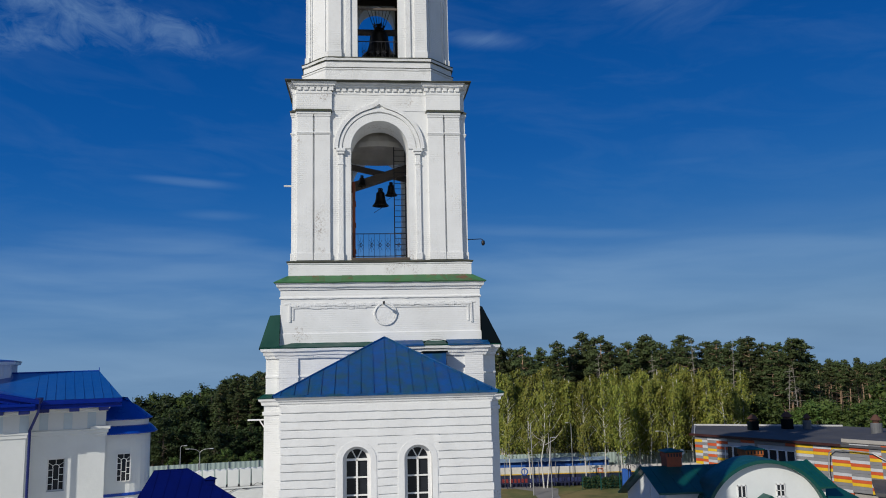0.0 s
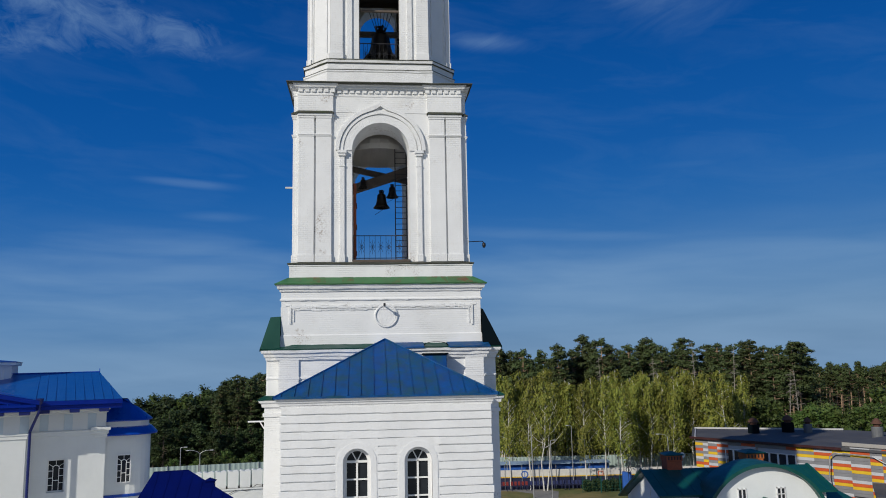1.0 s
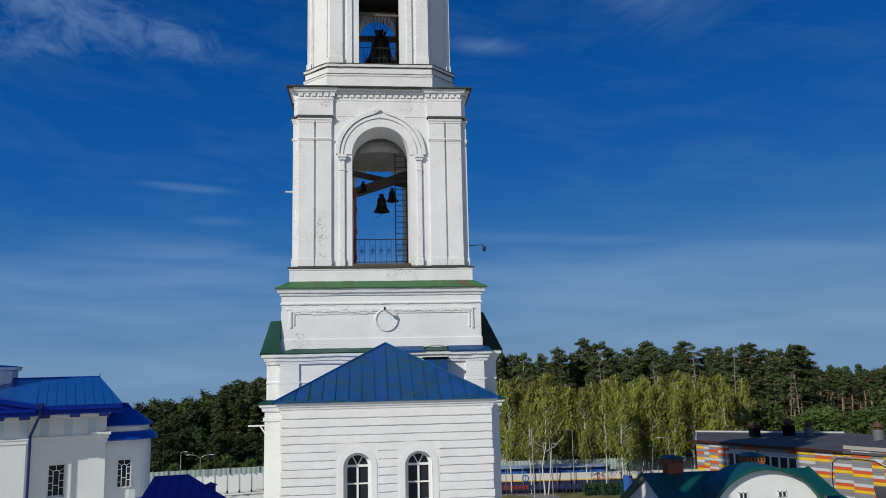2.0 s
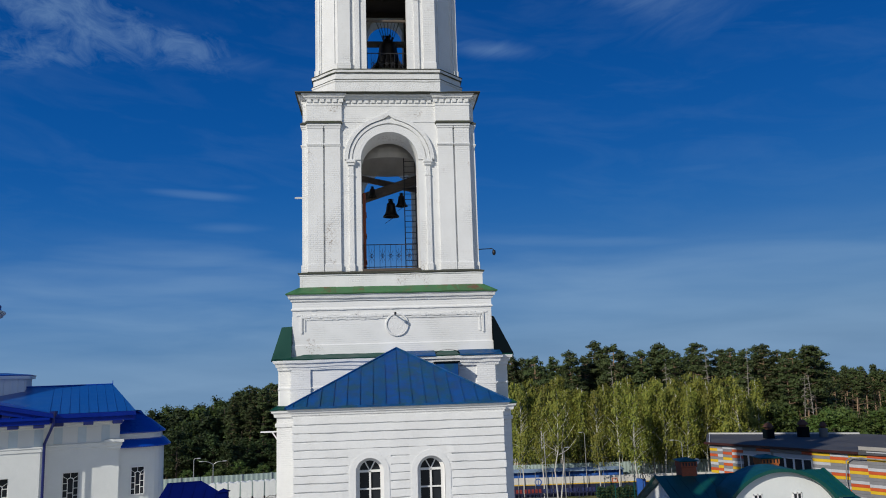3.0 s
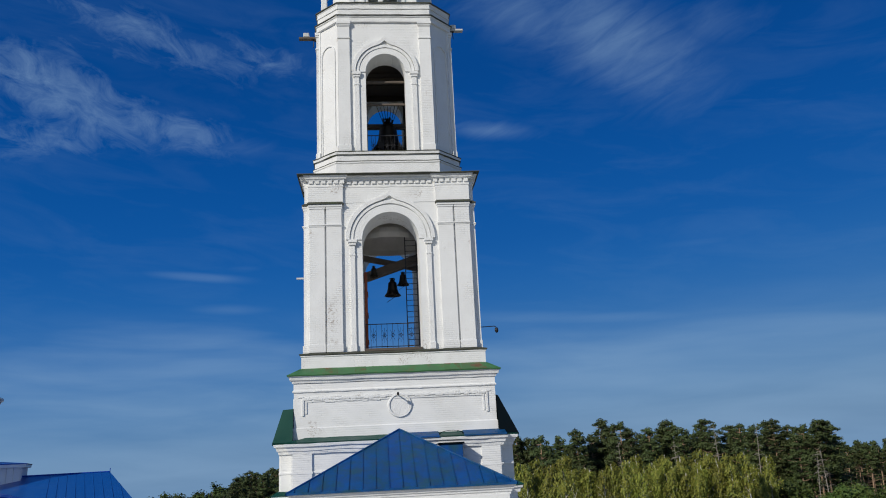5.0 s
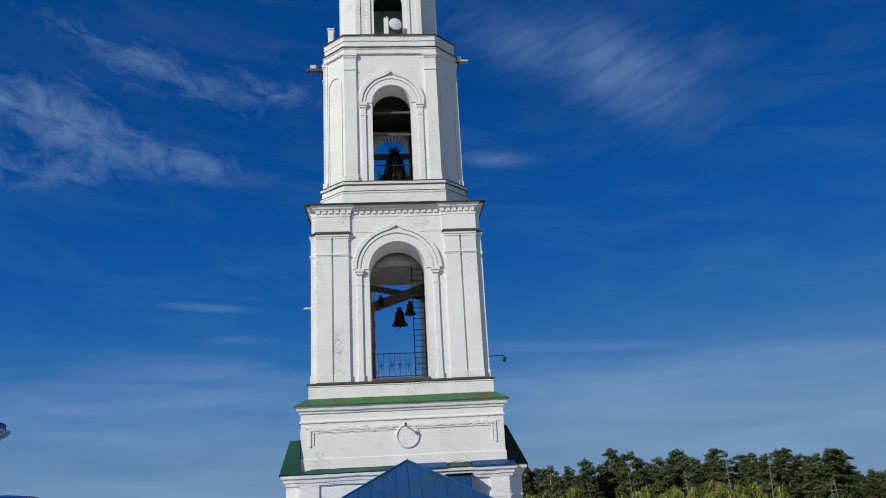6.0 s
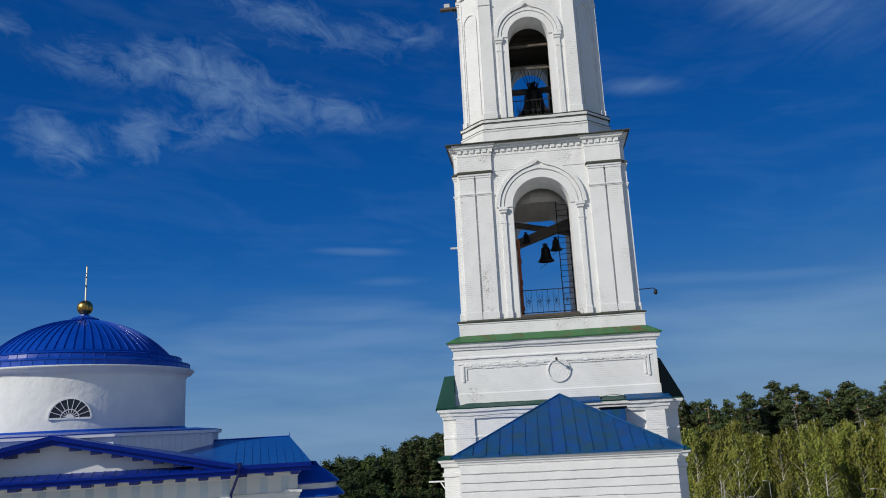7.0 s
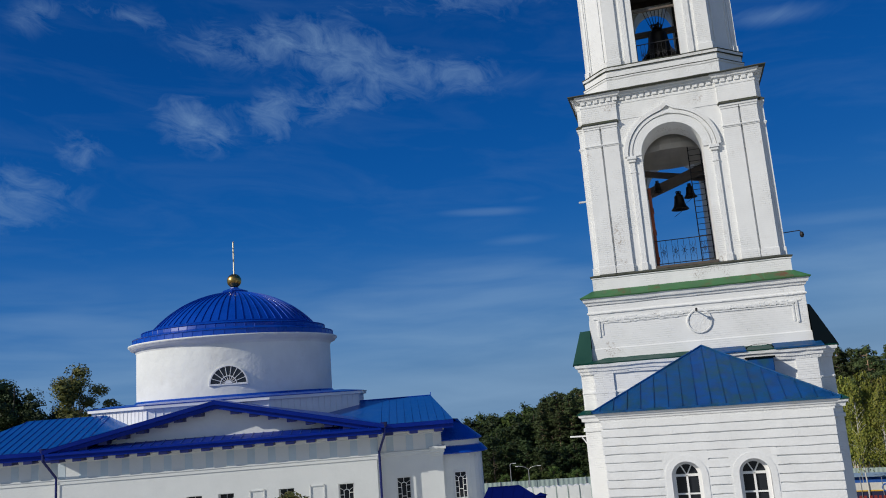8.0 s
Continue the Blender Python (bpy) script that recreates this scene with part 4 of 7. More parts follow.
for z1, low_z in zip(grooves, grooves[1:]):
    z0 = low_z + 0.026
    reach = 0.73
    e0, e1 = rng.uniform(0.0, 0.045), rng.uniform(0.0, 0.045)
    spans = [(-AW - e0, AW + e1)]
    if z1 < 11.90:
        spans = [(-AW - e0, WINDOWS[0] - reach), (WINDOWS[0] + reach, WINDOWS[1] - reach), (WINDOWS[1] + reach, AW + e1)]
    for a, b in spans:
        if b - a < 0.12:
            continue
        bm = bmesh.new()
        d = rng.uniform(-0.008, 0.006)
        n = max(3, int((b - a) / 0.22))
        top = [z1 + rng.uniform(-0.012, 0.008) for _ in range(n + 1)]
        low = [z0 + rng.uniform(-0.008, 0.012) for _ in range(n + 1)]
        free = z1 < 11.90
        a, b = (a - rng.uniform(0.14, 0.28) if free and a > -3 else a), (b + rng.uniform(0.14, 0.28) if free and b < 3 else b)
        rows = []
        for i in range(n + 1):
            x = a + (b - a) * i / n
            yf = -0.012 + d + rng.uniform(-0.004, 0.004)
            if free and ((i == 0 and a > -3) or (i == n and b < 3)):
                yf = -0.001
            rows.append([Vector((x, 0.06, low[i])), Vector((x, yf + 0.010, low[i])), Vector((x, yf, low[i] + 0.010)), Vector((x, yf, top[i] - 0.010)),
                         Vector((x, yf + 0.010, top[i])), Vector((x, 0.06, top[i]))])
        quad_mesh(bm, rows, close=True, cap=True)
        part("course", bm, RUSTIC, annex)
bm = bmesh.new()
foot = [(-AW, 0.04), (AW, 0.04), (AW, AB - AF), (-AW, AB - AF)]
sweep(bm, foot, [(0.0, 12.66), (0.05, 12.70), (0.05, 12.76), (0.08, 12.78), (0.09, 12.84), (0.13, 12.86), (0.15, 12.92), (0.19, 12.95), (0.21, 13.0), (0, 13.01)])
part("cornice", bm, LIMEWASH, annex)

# roof: hipped, standing seams
EH, EZ, RZ, RY = 3.50, 13.03, 14.88, 3.55
bm = bmesh.new()
rear = AB - AF + 0.4
corner = [Vector((-EH, -0.19, EZ)), Vector((EH, -0.19, EZ)), Vector((EH, rear, EZ)), Vector((-EH, rear, EZ))]
a, b = Vector((0.03, RY, RZ)), Vector((0.03, rear, RZ))
v = [bm.verts.new(p) for p in (*corner, a, b)]
for f in ((0, 1, 4), (1, 2, 5, 4), (3, 0, 4, 5), (3, 2, 1, 0)):
    bm.faces.new([v[i] for i in f])
part("roof", bm, BLUE_OLD, annex)
bm = bmesh.new()
box(bm, -EH - 0.02, EH + 0.02, -0.22, -0.18, EZ - 0.05, EZ + 0.015)
box(bm, EH - 0.01, EH + 0.03, -0.22, rear, EZ - 0.05, EZ + 0.015)
box(bm, -EH - 0.03, -EH + 0.01, -0.22, rear, EZ - 0.05, EZ + 0.015)
part("eave_edge", bm, BLUE_OLD, annex)
for i in range(17):
    x = -EH + 0.22 + i * (2 * EH - 0.44) / 16
    k = 1 - abs(x - 0.03) / (EH + 0.03)
    bm = bmesh.new()
    p0 = Vector((x, -0.19, EZ))
    p1 = Vector((x, -0.19 + (RY + 0.23) * k, EZ + (RZ - EZ) * k))
    n = Vector((0, -(RZ - EZ), RY + 0.23)).normalized()
    rows = [[p + Vector((s, 0, 0)) + n * h for s, h in ((-0.014, -0.01), (-0.010, 0.035), (0.010, 0.035), (0.014, -0.01))] for p in (p0, p1)]
    quad_mesh(bm, rows, close=True, cap=True)
    part("seam", bm, BLUE_OLD, annex)
edges = [-EH] + [-EH + 0.22 + i * (2 * EH - 0.44) / 16 for i in range(17)] + [EH]
edges = sorted(edges + [0.03])
slope_n = Vector((0, -(RZ - EZ), RY + 0.19)).normalized() * 0.006
for x0, x1 in zip(edges, edges[1:]):
    if x1 - x0 < 0.06:
        continue
    bm = bmesh.new()
    pts = [Vector((x0, -0.19, EZ)), Vector((x1, -0.19, EZ))]
    for x in (x1, x0):
        k = max(0.0, 1 - abs(x - 0.03) / (EH + (0.03 if x < 0.03 else -0.03)))
        if k > 0.001:
            pts.append(Vector((x, -0.19 + (RY + 0.19) * k, EZ + (RZ - EZ) * k)))
    bm.faces.new([bm.verts.new(p + slope_n) for p in pts])
    part("roof_sheet", bm, BLUE_OLD, annex)
for s in (-1, 1):
    bm = bmesh.new()
    bar(bm, (s * EH, -0.19, EZ + 0.01), (0.03, RY, RZ + 0.02), 0.03, 6)
    part("hip_seam", bm, BLUE_OLD, annex)


def arched_window(parent, cx, r, zs, sill, y, panes=3):
    """A white arched window: frame, bars, panes, a raised surround."""
    w = new("window")
    w.parent = parent
    w.matrix_basis = Matrix.Translation((cx, y, 0))
    m = Matrix.Identity(4)
    bm = bmesh.new()
    archivolt(bm, m, r + 0.06, r + 0.24, zs, -0.20, -0.322, n=24)
    for s in (-1, 1):
        x0, x1 = sorted((s * (r + 0.06), s * (r + 0.24)))
        box(bm, x0, x1, -0.322, -0.20, sill, zs)
    part("surround", bm, RUSTIC, w)
    bm = bmesh.new()
    archivolt(bm, m, r - 0.05, r + 0.07, zs, 0.0, 0.08, n=24)
    for s in (-1, 1):
        x0, x1 = sorted((s * (r - 0.05), s * (r + 0.07)))
        box(bm, x0, x1, 0.0, 0.08, sill, zs)
    box(bm, -r, r, -0.005, 0.08, zs - 0.035, zs + 0.035)
    box(bm, -0.03, 0.03, -0.005, 0.08, sill, zs)
    n = int((zs - sill) / 0.54)
    for i in range(1, n + 1):
        box(bm, -r, r, 0.005, 0.075, zs - i * 0.54 - 0.022, zs - i * 0.54 + 0.022)
    for ang in (62, 118):
        c, s = math.cos(radians(ang)), math.sin(radians(ang))
        bar(bm, (0.0, 0.03, zs), ((r - 0.02) * c, 0.03, zs + (r - 0.02) * s), 0.022, 6)
    part("window_frame", bm, FRAME, w)
    bm = bmesh.new()
    pts = [(-r, sill)] + [(-r * math.cos(math.pi * i / 20), zs + r * math.sin(math.pi * i / 20)) for i in range(21)] + [(r, sill)]
    bm.faces.new([bm.verts.new((x, 0.06, z)) for x, z in pts])
    part("pane", bm, GLASS, w)
    return w


for c in WINDOWS:
    arched_window(annex, c, AR, AZS, 7.65, 0.30)

# brackets and small fittings on the tower
fit = thing("floodlight_arm", TOWER @ pose(3.38, -2.9, 18.74), "black wall arm with a hanging lamp", "lamp", "tower fittings")
bm = bmesh.new()
bar(bm, (-0.1, 0, 0), (0.62, 0, 0.03), 0.018)
bar(bm, (0.62, 0, 0.03), (0.70, 0, -0.02), 0.018)
part("arm", bm, IRON, fit)
bm = bmesh.new()
lathe(bm, [(0.0, -0.02), (0.06, -0.04), (0.075, -0.14), (0.05, -0.22), (0.0, -0.24)], 14, Matrix.Translation((0.70, 0, 0.0)))
part("lamp_head", bm, IRON, fit, smooth=True)
fit = thing("antenna_arm", TOWER @ pose(-3.36, -2.9, 20.90), "short pale bracket on the tower wall", "bracket", "tower fittings")
bm = bmesh.new()
box(bm, -0.38, 0.1, -0.03, 0.03, -0.02, 0.05, bevel=0.008)
part("arm", bm, GREY_PLASTIC, fit)
for s, z, far, hx in ((-1, 32.12, 0.84, 0.52), (1, 32.52, 0.66, 0.22)):
    fit = thing("camera_bracket", TOWER @ pose(s * 2.92, -1.7, z), "steel arm with a pale grey housing", "bracket", "tower fittings")
    bm = bmesh.new()
    box(bm, min(-s * 0.1, s * far), max(-s * 0.1, s * far), -0.11, 0.11, -0.045, 0.045, bevel=0.01)
    part("arm", bm, TIMBER if s < 0 else GREY_PLASTIC, fit)
    bm = bmesh.new()
    x = s * hx
    box(bm, x - 0.13, x + 0.13, -0.12, 0.12, 0.045, 0.25, bevel=0.025)
    part("housing", bm, GREY_PLASTIC, fit)
    bm = bmesh.new()
    bar(bm, (s * 0.22, 0, -0.42), (s * 0.18, 0, -0.03), 0.016)
    bar(bm, (s * 0.02, 0, -0.12), (s * 0.25, 0, -0.04), 0.05)
    bar(bm, (-s * 0.05, 0, -0.7), (-s * 0.05, 0, 0.1), 0.045)
    part("conduit", bm, IRON, fit)
dish = thing("dish_antenna", TOWER @ pose(0.28, -2.45, 33.95), "round white dish antenna on a steel mast", "antenna")
bm = bmesh.new()
dm = Matrix.Rotation(math.pi / 2, 4, "X") @ Matrix.Rotation(0.25, 4, "Y")
lathe(bm, [(0.0, -0.08), (0.14, -0.06), (0.26, 0.02), (0.28, 0.10), (0.30, 0.12), (0.27, 0.13), (0.0, 0.16)], 28, dm)
part("dish", bm, DISH, dish, smooth=True)
bm = bmesh.new()
bar(bm, (-0.36, 0.05, -0.85), (-0.36, 0.05, 0.5), 0.045)
bar(bm, (-0.36, 0.05, 0.0), (0, 0.05, 0.0), 0.03)
part("mast", bm, STEEL, dish)
bm = bmesh.new()
box(bm, -0.50, -0.28, -0.12, 0.0, -0.50, 0.35, bevel=0.02)
part("panel", bm, DISH, dish)
fit = thing("wall_bracket", TOWER @ pose(-4.26, -3.9, 12.0), "white angle bracket on the wall", "bracket", "tower fittings")
bm = bmesh.new()
box(bm, -0.62, 0.1, -0.03, 0.03, 0.0, 0.05)
bar(bm, (-0.19, 0, 0.0), (0.02, 0, -0.32), 0.025)
part("arm", bm, FRAME, fit)

# ---------------------------------------------------------------- domed church
# local axes: x along the facade, y away from it, origin under the pediment's apex
TURN = 20.0
_c, _s = math.cos(radians(TURN)), math.sin(radians(TURN))


def on_church(u, v):
    return u * _c - v * _s, u * _s + v * _c


CU, CV = -9.45, 42.0
CHURCH = pose(*on_church(CU, CV), 0, 0, 0, TURN)
church = thing("church", CHURCH, "white classical church with blue metal roofs and a dome", "church")
HW = 8.0


def grille_window(parent, cx, y, z0, z1, w):
    """A tall window behind a white grille with a rounded motif."""
    win = new("window")
    win.parent = parent
    win.matrix_basis = Matrix.Translation((cx, y, 0))
    bm = bmesh.new()
    for x0, x1, a, b in ((-w / 2, -w / 2 + 0.05, z0, z1), (w / 2 - 0.05, w / 2, z0, z1), (-w / 2, w / 2, z1 - 0.05, z1), (-w / 2, w / 2, z0, z0 + 0.05)):
        box(bm, x0, x1, 0.06, 0.14, a, b)
    part("window_frame", bm, FRAME, win)
    bm = bmesh.new()
    h = z1 - z0
    for x in (-w * 0.17, w * 0.17):
        box(bm, x - 0.016, x + 0.016, 0.03, 0.06, z0, z0 + h * 0.72)
    for k in (0.2, 0.42, 0.64):
        box(bm, -w / 2, -w * 0.17, 0.03, 0.06, z0 + h * k, z0 + h * k + 0.03)
        box(bm, w * 0.17, w / 2, 0.03, 0.06, z0 + h * (k + 0.06), z0 + h * (k + 0.06) + 0.03)
    box(bm, -w * 0.17, w * 0.17, 0.03, 0.06, z0 + h * 0.34, z0 + h * 0.34 + 0.03)
    archivolt(bm, Matrix.Identity(4), w * 0.17, w * 0.17 + 0.035, z0 + h * 0.72, 0.03, 0.06, n=12)
    for ang in (35, 90, 145):
        c, s = math.cos(radians(ang)), math.sin(radians(ang))
        k = w * 0.19
        e = min(abs(w / 2 / c) if abs(c) > 0.01 else 9, h * 0.27 / s)
        bar(bm, (k * c, 0.045, z0 + h * 0.72 + k * s), (e * c, 0.045, z0 + h * 0.72 + e * s), 0.014, 5)
    part("grille", bm, FRAME, win)
    bm = bmesh.new()
    bm.faces.new([bm.verts.new(p) for p in ((-w / 2, 0.12, z0), (w / 2, 0.12, z0), (w / 2, 0.12, z1), (-w / 2, 0.12, z1))])
    part("pane", bm, GLASS, win)
    return win


def holed_wall(bm, x0, x1, z0, z1, yf, yb, holes):
    """A wall with rectangular holes (x0, x1, z0, z1), in order along x."""
    xs = sorted({x0, x1, *[h[0] for h in holes], *[h[1] for h in holes]})
    zs = sorted({z0, z1, *[h[2] for h in holes], *[h[3] for h in holes]})
    seen = {}

    def at(i, j, y):
        if (i, j, y) not in seen:
            seen[(i, j, y)] = bm.verts.new((xs[i], y, zs[j]))
        return seen[(i, j, y)]

    def solid(i, j):
        if not (0 <= i < len(xs) - 1 and 0 <= j < len(zs) - 1):
            return False
        x, z = (xs[i] + xs[i + 1]) / 2, (zs[j] + zs[j + 1]) / 2
        return not any(a < x < b and c < z < d for a, b, c, d in holes)

    for i in range(len(xs) - 1):
        for j in range(len(zs) - 1):
            if not solid(i, j):
                continue
            ring = ((i, j), (i + 1, j), (i + 1, j + 1), (i, j + 1))
            bm.faces.new([at(*p, yf) for p in ring])
            bm.faces.new([at(*p, yb) for p in reversed(ring)])
            for (p, q), (di, dj) in zip(zip(ring, ring[1:] + ring[:1]), ((0, -1), (1, 0), (0, 1), (-1, 0))):
                if not solid(i + di, j + dj):
                    bm.faces.new([at(*q, yf), at(*p, yf), at(*p, yb), at(*q, yb)])


WIN_Z0, WIN_Z1 = 8.1, 9.75
WINS = (-7.3, -4.35, -1.34, 0.26, 3.31, 6.35)
bm = bmesh.new()
holed_wall(bm, -HW, HW, 0, 12.2, 0.0, 0.5, [(x - 0.39, x + 0.39, WIN_Z0, WIN_Z1) for x in WINS])
box(bm, -HW, HW, 0.75, 9.0, 0, 12.2)
part("front_wall", bm, PLASTER, church)
for x in WINS:
    grille_window(church, x, 0.22, WIN_Z0, WIN_Z1, 0.78)
for x in (1.83, 4.88):
    bm = bmesh.new()
    for a, b, c, d in ((x - 0.38, x - 0.33, 8.0, 9.80), (x + 0.33, x + 0.38, 8.0, 9.80), (x - 0.38, x + 0.38, 9.75, 9.80)):
        box(bm, a, b, -0.05, 0.02, c, d)
    part("niche_frame", bm, PLASTER, church)
# wings and the apse block
WY, EAVE = 0.85, -0.16
bm = bmesh.new()
holed_wall(bm, HW, 11.45, 0, 12.2, WY, WY + 0.5, [(8.94, 9.69, 8.23, 9.74)])
box(bm, HW - 0.5, 11.45, WY + 0.75, 10.0, 0, 12.2)
part("east_wing_wall", bm, PLASTER, church)
bm = bmesh.new()
box(bm, -14.0, -HW, WY, 10.0, 0, 12.2)
part("west_wing_wall", bm, PLASTER, church)
grille_window(church, 9.315, WY + 0.22, 8.23, 9.74, 0.75)
# the apse stands a little forward of the wing's side
APSE = Matrix.Translation((9.45, -42, 14)) @ Matrix.Scale(0.952, 4) @ Matrix.Translation((-9.45, 42, -14))
bm = bmesh.new()
arcs = [(12.8 + 1.1 * math.cos(a), 4.6 + 1.1 * math.sin(a)) for a in [(-90 + 15 * i) * math.pi / 180 for i in range(7)]]
plan = [(10.5, 3.5), *arcs, (13.9, 9.5), (10.5, 9.5)]
sweep(bm, plan, [(0, -0.7), (0, 10.62)])
part("apse_wall", bm, PLASTER, church).matrix_basis = APSE
bm = bmesh.new()
sweep(bm, plan, [(-0.1, 10.6), (-0.1, 11.28)])
part("apse_upper_wall", bm, PLASTER, church).matrix_basis = APSE
bm = bmesh.new()
sweep(bm, plan, [(0.34, 10.54), (0.36, 10.60), (0.05, 10.93), (-0.1, 10.97), (-0.2, 10.97)])
part("apse_lower_roof", bm, BLUE, church).matrix_basis = APSE
bm = bmesh.new()
sweep(bm, plan, [(0.06, 11.26), (0.08, 11.32), (-0.7, 11.95), (-1.5, 12.40)])
part("apse_roof", bm, BLUE, church).matrix_basis = APSE
apse_window = grille_window(church, 12.5, 3.36, 8.10, 9.56, 0.70)
apse_window.matrix_basis = APSE @ apse_window.matrix_basis
bm = bmesh.new()
sweep(bm, plan, [(0.0, 7.36), (0.06, 7.38), (0.06, 7.50), (0.0, 7.52)])
part("apse_string_course", bm, BLUE, church).matrix_basis = APSE

# entablature: frieze with blocks, cornice with blue eaves and brackets
bm = bmesh.new()
front = [(-14.0, WY), (-HW, WY), (-HW, 0.0), (HW, 0.0), (HW, WY), (11.45, WY), (11.45, 10.0), (-14.0, 10.0)]
sweep(bm, front, [(0.0, 10.84), (0.05, 10.86), (0.05, 11.00), (0.09, 11.03), (0.09, 11.08), (0.0, 11.10)])
sweep(bm, front, [(0.0, 11.90), (0.07, 11.92), (0.10, 12.02), (0.16, 12.06), (0.16, 12.14), (0.0, 12.16)])
part("entablature", bm, PLASTER, church)


def blocks(x0, x1, y, z0, z1, step, w, d, name, mat):
    n = int(round((x1 - x0) / step))
    for i in range(n + 1):
        x = x0 + (x1 - x0) * i / n
        bm = bmesh.new()
        box(bm, x - w / 2, x + w / 2, y - d, y + 0.02, z0, z1, bevel=0.01)
        part(name, bm, mat, church)


blocks(-7.9, 7.9, 0.0, 11.12, 11.88, 1.053, 0.38, 0.012, "frieze_block", PALE_BLUE)
blocks(8.7, 10.8, WY, 11.12, 11.88, 1.05, 0.38, 0.012, "frieze_block", PALE_BLUE)
blocks(-13.6, -8.6, WY, 11.12, 11.88, 1.05, 0.38, 0.012, "frieze_block", PALE_BLUE)
# capital at the wing's corner
bm = bmesh.new()
sweep(bm, [(10.95, WY), (11.45, WY), (11.45, WY + 0.6), (10.95, WY + 0.6)], [(0.02, 10.70), (0.06, 10.74), (0.06, 10.84), (0.12, 10.9), (0.12, 11.02), (0.2, 11.06), (0.2, 11.2), (0.0, 11.22)])
part("corner_capital", bm, PLASTER, church)

# pediment
AZ, EZ2 = 14.45, 12.62
OV = 0.98
bm = bmesh.new()
v = [bm.verts.new(p) for p in ((-HW, 0.05, 12.2), (HW, 0.05, 12.2), (0, 0.05, 14.15), (-HW, 0.4, 12.2), (HW, 0.4, 12.2), (0, 0.4, 14.15))]
for f in ((0, 1, 2), (5, 4, 3), (0, 2, 5, 3), (2, 1, 4, 5), (1, 0, 3, 4)):
    bm.faces.new([v[i] for i in f])
part("tympanum", bm, PLASTER, church)
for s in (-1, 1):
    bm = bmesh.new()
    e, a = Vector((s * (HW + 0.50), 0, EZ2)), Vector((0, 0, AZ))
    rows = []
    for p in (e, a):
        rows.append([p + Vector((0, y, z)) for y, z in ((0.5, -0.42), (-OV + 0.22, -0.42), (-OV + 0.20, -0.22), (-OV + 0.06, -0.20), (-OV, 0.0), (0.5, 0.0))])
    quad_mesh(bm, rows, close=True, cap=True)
    part("raking_cornice", bm, SHADED_BLUE, church)
    for i in range(1, 9):
        p = e.lerp(a, i / 9.0)
        bm = bmesh.new()
        box(bm, p.x - 0.22, p.x + 0.22, -OV + 0.30, 0.1, p.z - 0.56, p.z - 0.36, bevel=0.015)
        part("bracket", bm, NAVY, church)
    bm = bmesh.new()
    deep = 11.0
    quad_mesh(bm, [[Vector((s * (HW + 0.50), y, EZ2 + 0.01)) for y in (-OV, deep)], [Vector((0, y, AZ + 0.01)) for y in (-OV, deep)]])
    part("pediment_roof", bm, BLUE, church)
# cornice colour already holds the shade under the roof edge
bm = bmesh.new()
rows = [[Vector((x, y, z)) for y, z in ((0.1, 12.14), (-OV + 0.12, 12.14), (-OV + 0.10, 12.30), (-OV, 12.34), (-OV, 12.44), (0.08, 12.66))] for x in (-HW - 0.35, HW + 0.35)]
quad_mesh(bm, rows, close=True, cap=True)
part("lower_cornice", bm, SHADED_BLUE, church)
for i in range(34):
    x = -HW - 0.2 + i * (2 * HW + 0.4) / 33
    bm = bmesh.new()
    quad_mesh(bm, [[Vector((x + dx, y, z)) for y, z in ((-OV, 12.45), (-OV, 12.47), (0.06, 12.69), (0.06, 12.66))] for dx in (-0.014, 0.014)], close=True, cap=True)
    part("seam", bm, BLUE, church)
# brackets coloured dark to stand for the shadow under the cornice
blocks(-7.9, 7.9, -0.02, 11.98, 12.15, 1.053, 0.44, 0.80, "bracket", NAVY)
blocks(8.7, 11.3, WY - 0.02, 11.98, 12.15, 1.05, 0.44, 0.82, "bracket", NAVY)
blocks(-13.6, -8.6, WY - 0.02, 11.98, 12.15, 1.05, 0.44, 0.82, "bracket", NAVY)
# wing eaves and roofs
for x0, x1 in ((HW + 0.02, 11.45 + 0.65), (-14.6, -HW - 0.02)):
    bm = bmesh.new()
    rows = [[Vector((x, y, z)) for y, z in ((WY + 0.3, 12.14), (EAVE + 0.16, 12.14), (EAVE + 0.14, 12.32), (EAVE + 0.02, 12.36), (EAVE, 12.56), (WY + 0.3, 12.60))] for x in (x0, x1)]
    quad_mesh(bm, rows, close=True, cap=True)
    part("wing_cornice", bm, SHADED_BLUE, church)
bm = bmesh.new()
EY = EAVE
hip = [(2.0, EY, 12.57), (12.1, EY, 12.57), (12.1, 12.4, 12.57), (2.0, 12.4, 12.57), (2.0, 7.0, 13.80), (11.28, 7.0, 13.855)]
v = [bm.verts.new(p) for p in hip]
for f in ((0, 1, 5, 4), (1, 2, 5), (2, 3, 4, 5)):
    bm.faces.new([v[i] for i in f])
part("east_roof", bm, LIT_BLUE_ROOF, church, "blue standing-seam roof")
for i in range(9):
    x = 8.3 + i * 0.42
    k = min(1.0, (12.1 - x) / 0.82)
    bm = bmesh.new()
    bar(bm, (x, EY, 12.59), (x, EY + (7.0 - EY) * k, 12.59 + 1.26 * k), 0.016, 5)
    part("seam", bm, LIT_BLUE_ROOF, church)
bm = bmesh.new()
bar(bm, (11.28, 7.0, 13.8), (11.28, 7.0, 14.06), 0.02)
bar(bm, (2.0, 7.0, 13.82), (11.28, 7.0, 13.875), 0.035)
part("ridge", bm, BLUE, church)
bm = bmesh.new()
hip = [(-5.2, EY, 12.57), (-14.6, EY, 12.57), (-14.6, 9.4, 12.57), (-5.2, 9.4, 12.57), (-5.2, 4.5, 14.14), (-11.6, 4.5, 14.14)]
v = [bm.verts.new(p) for p in hip]
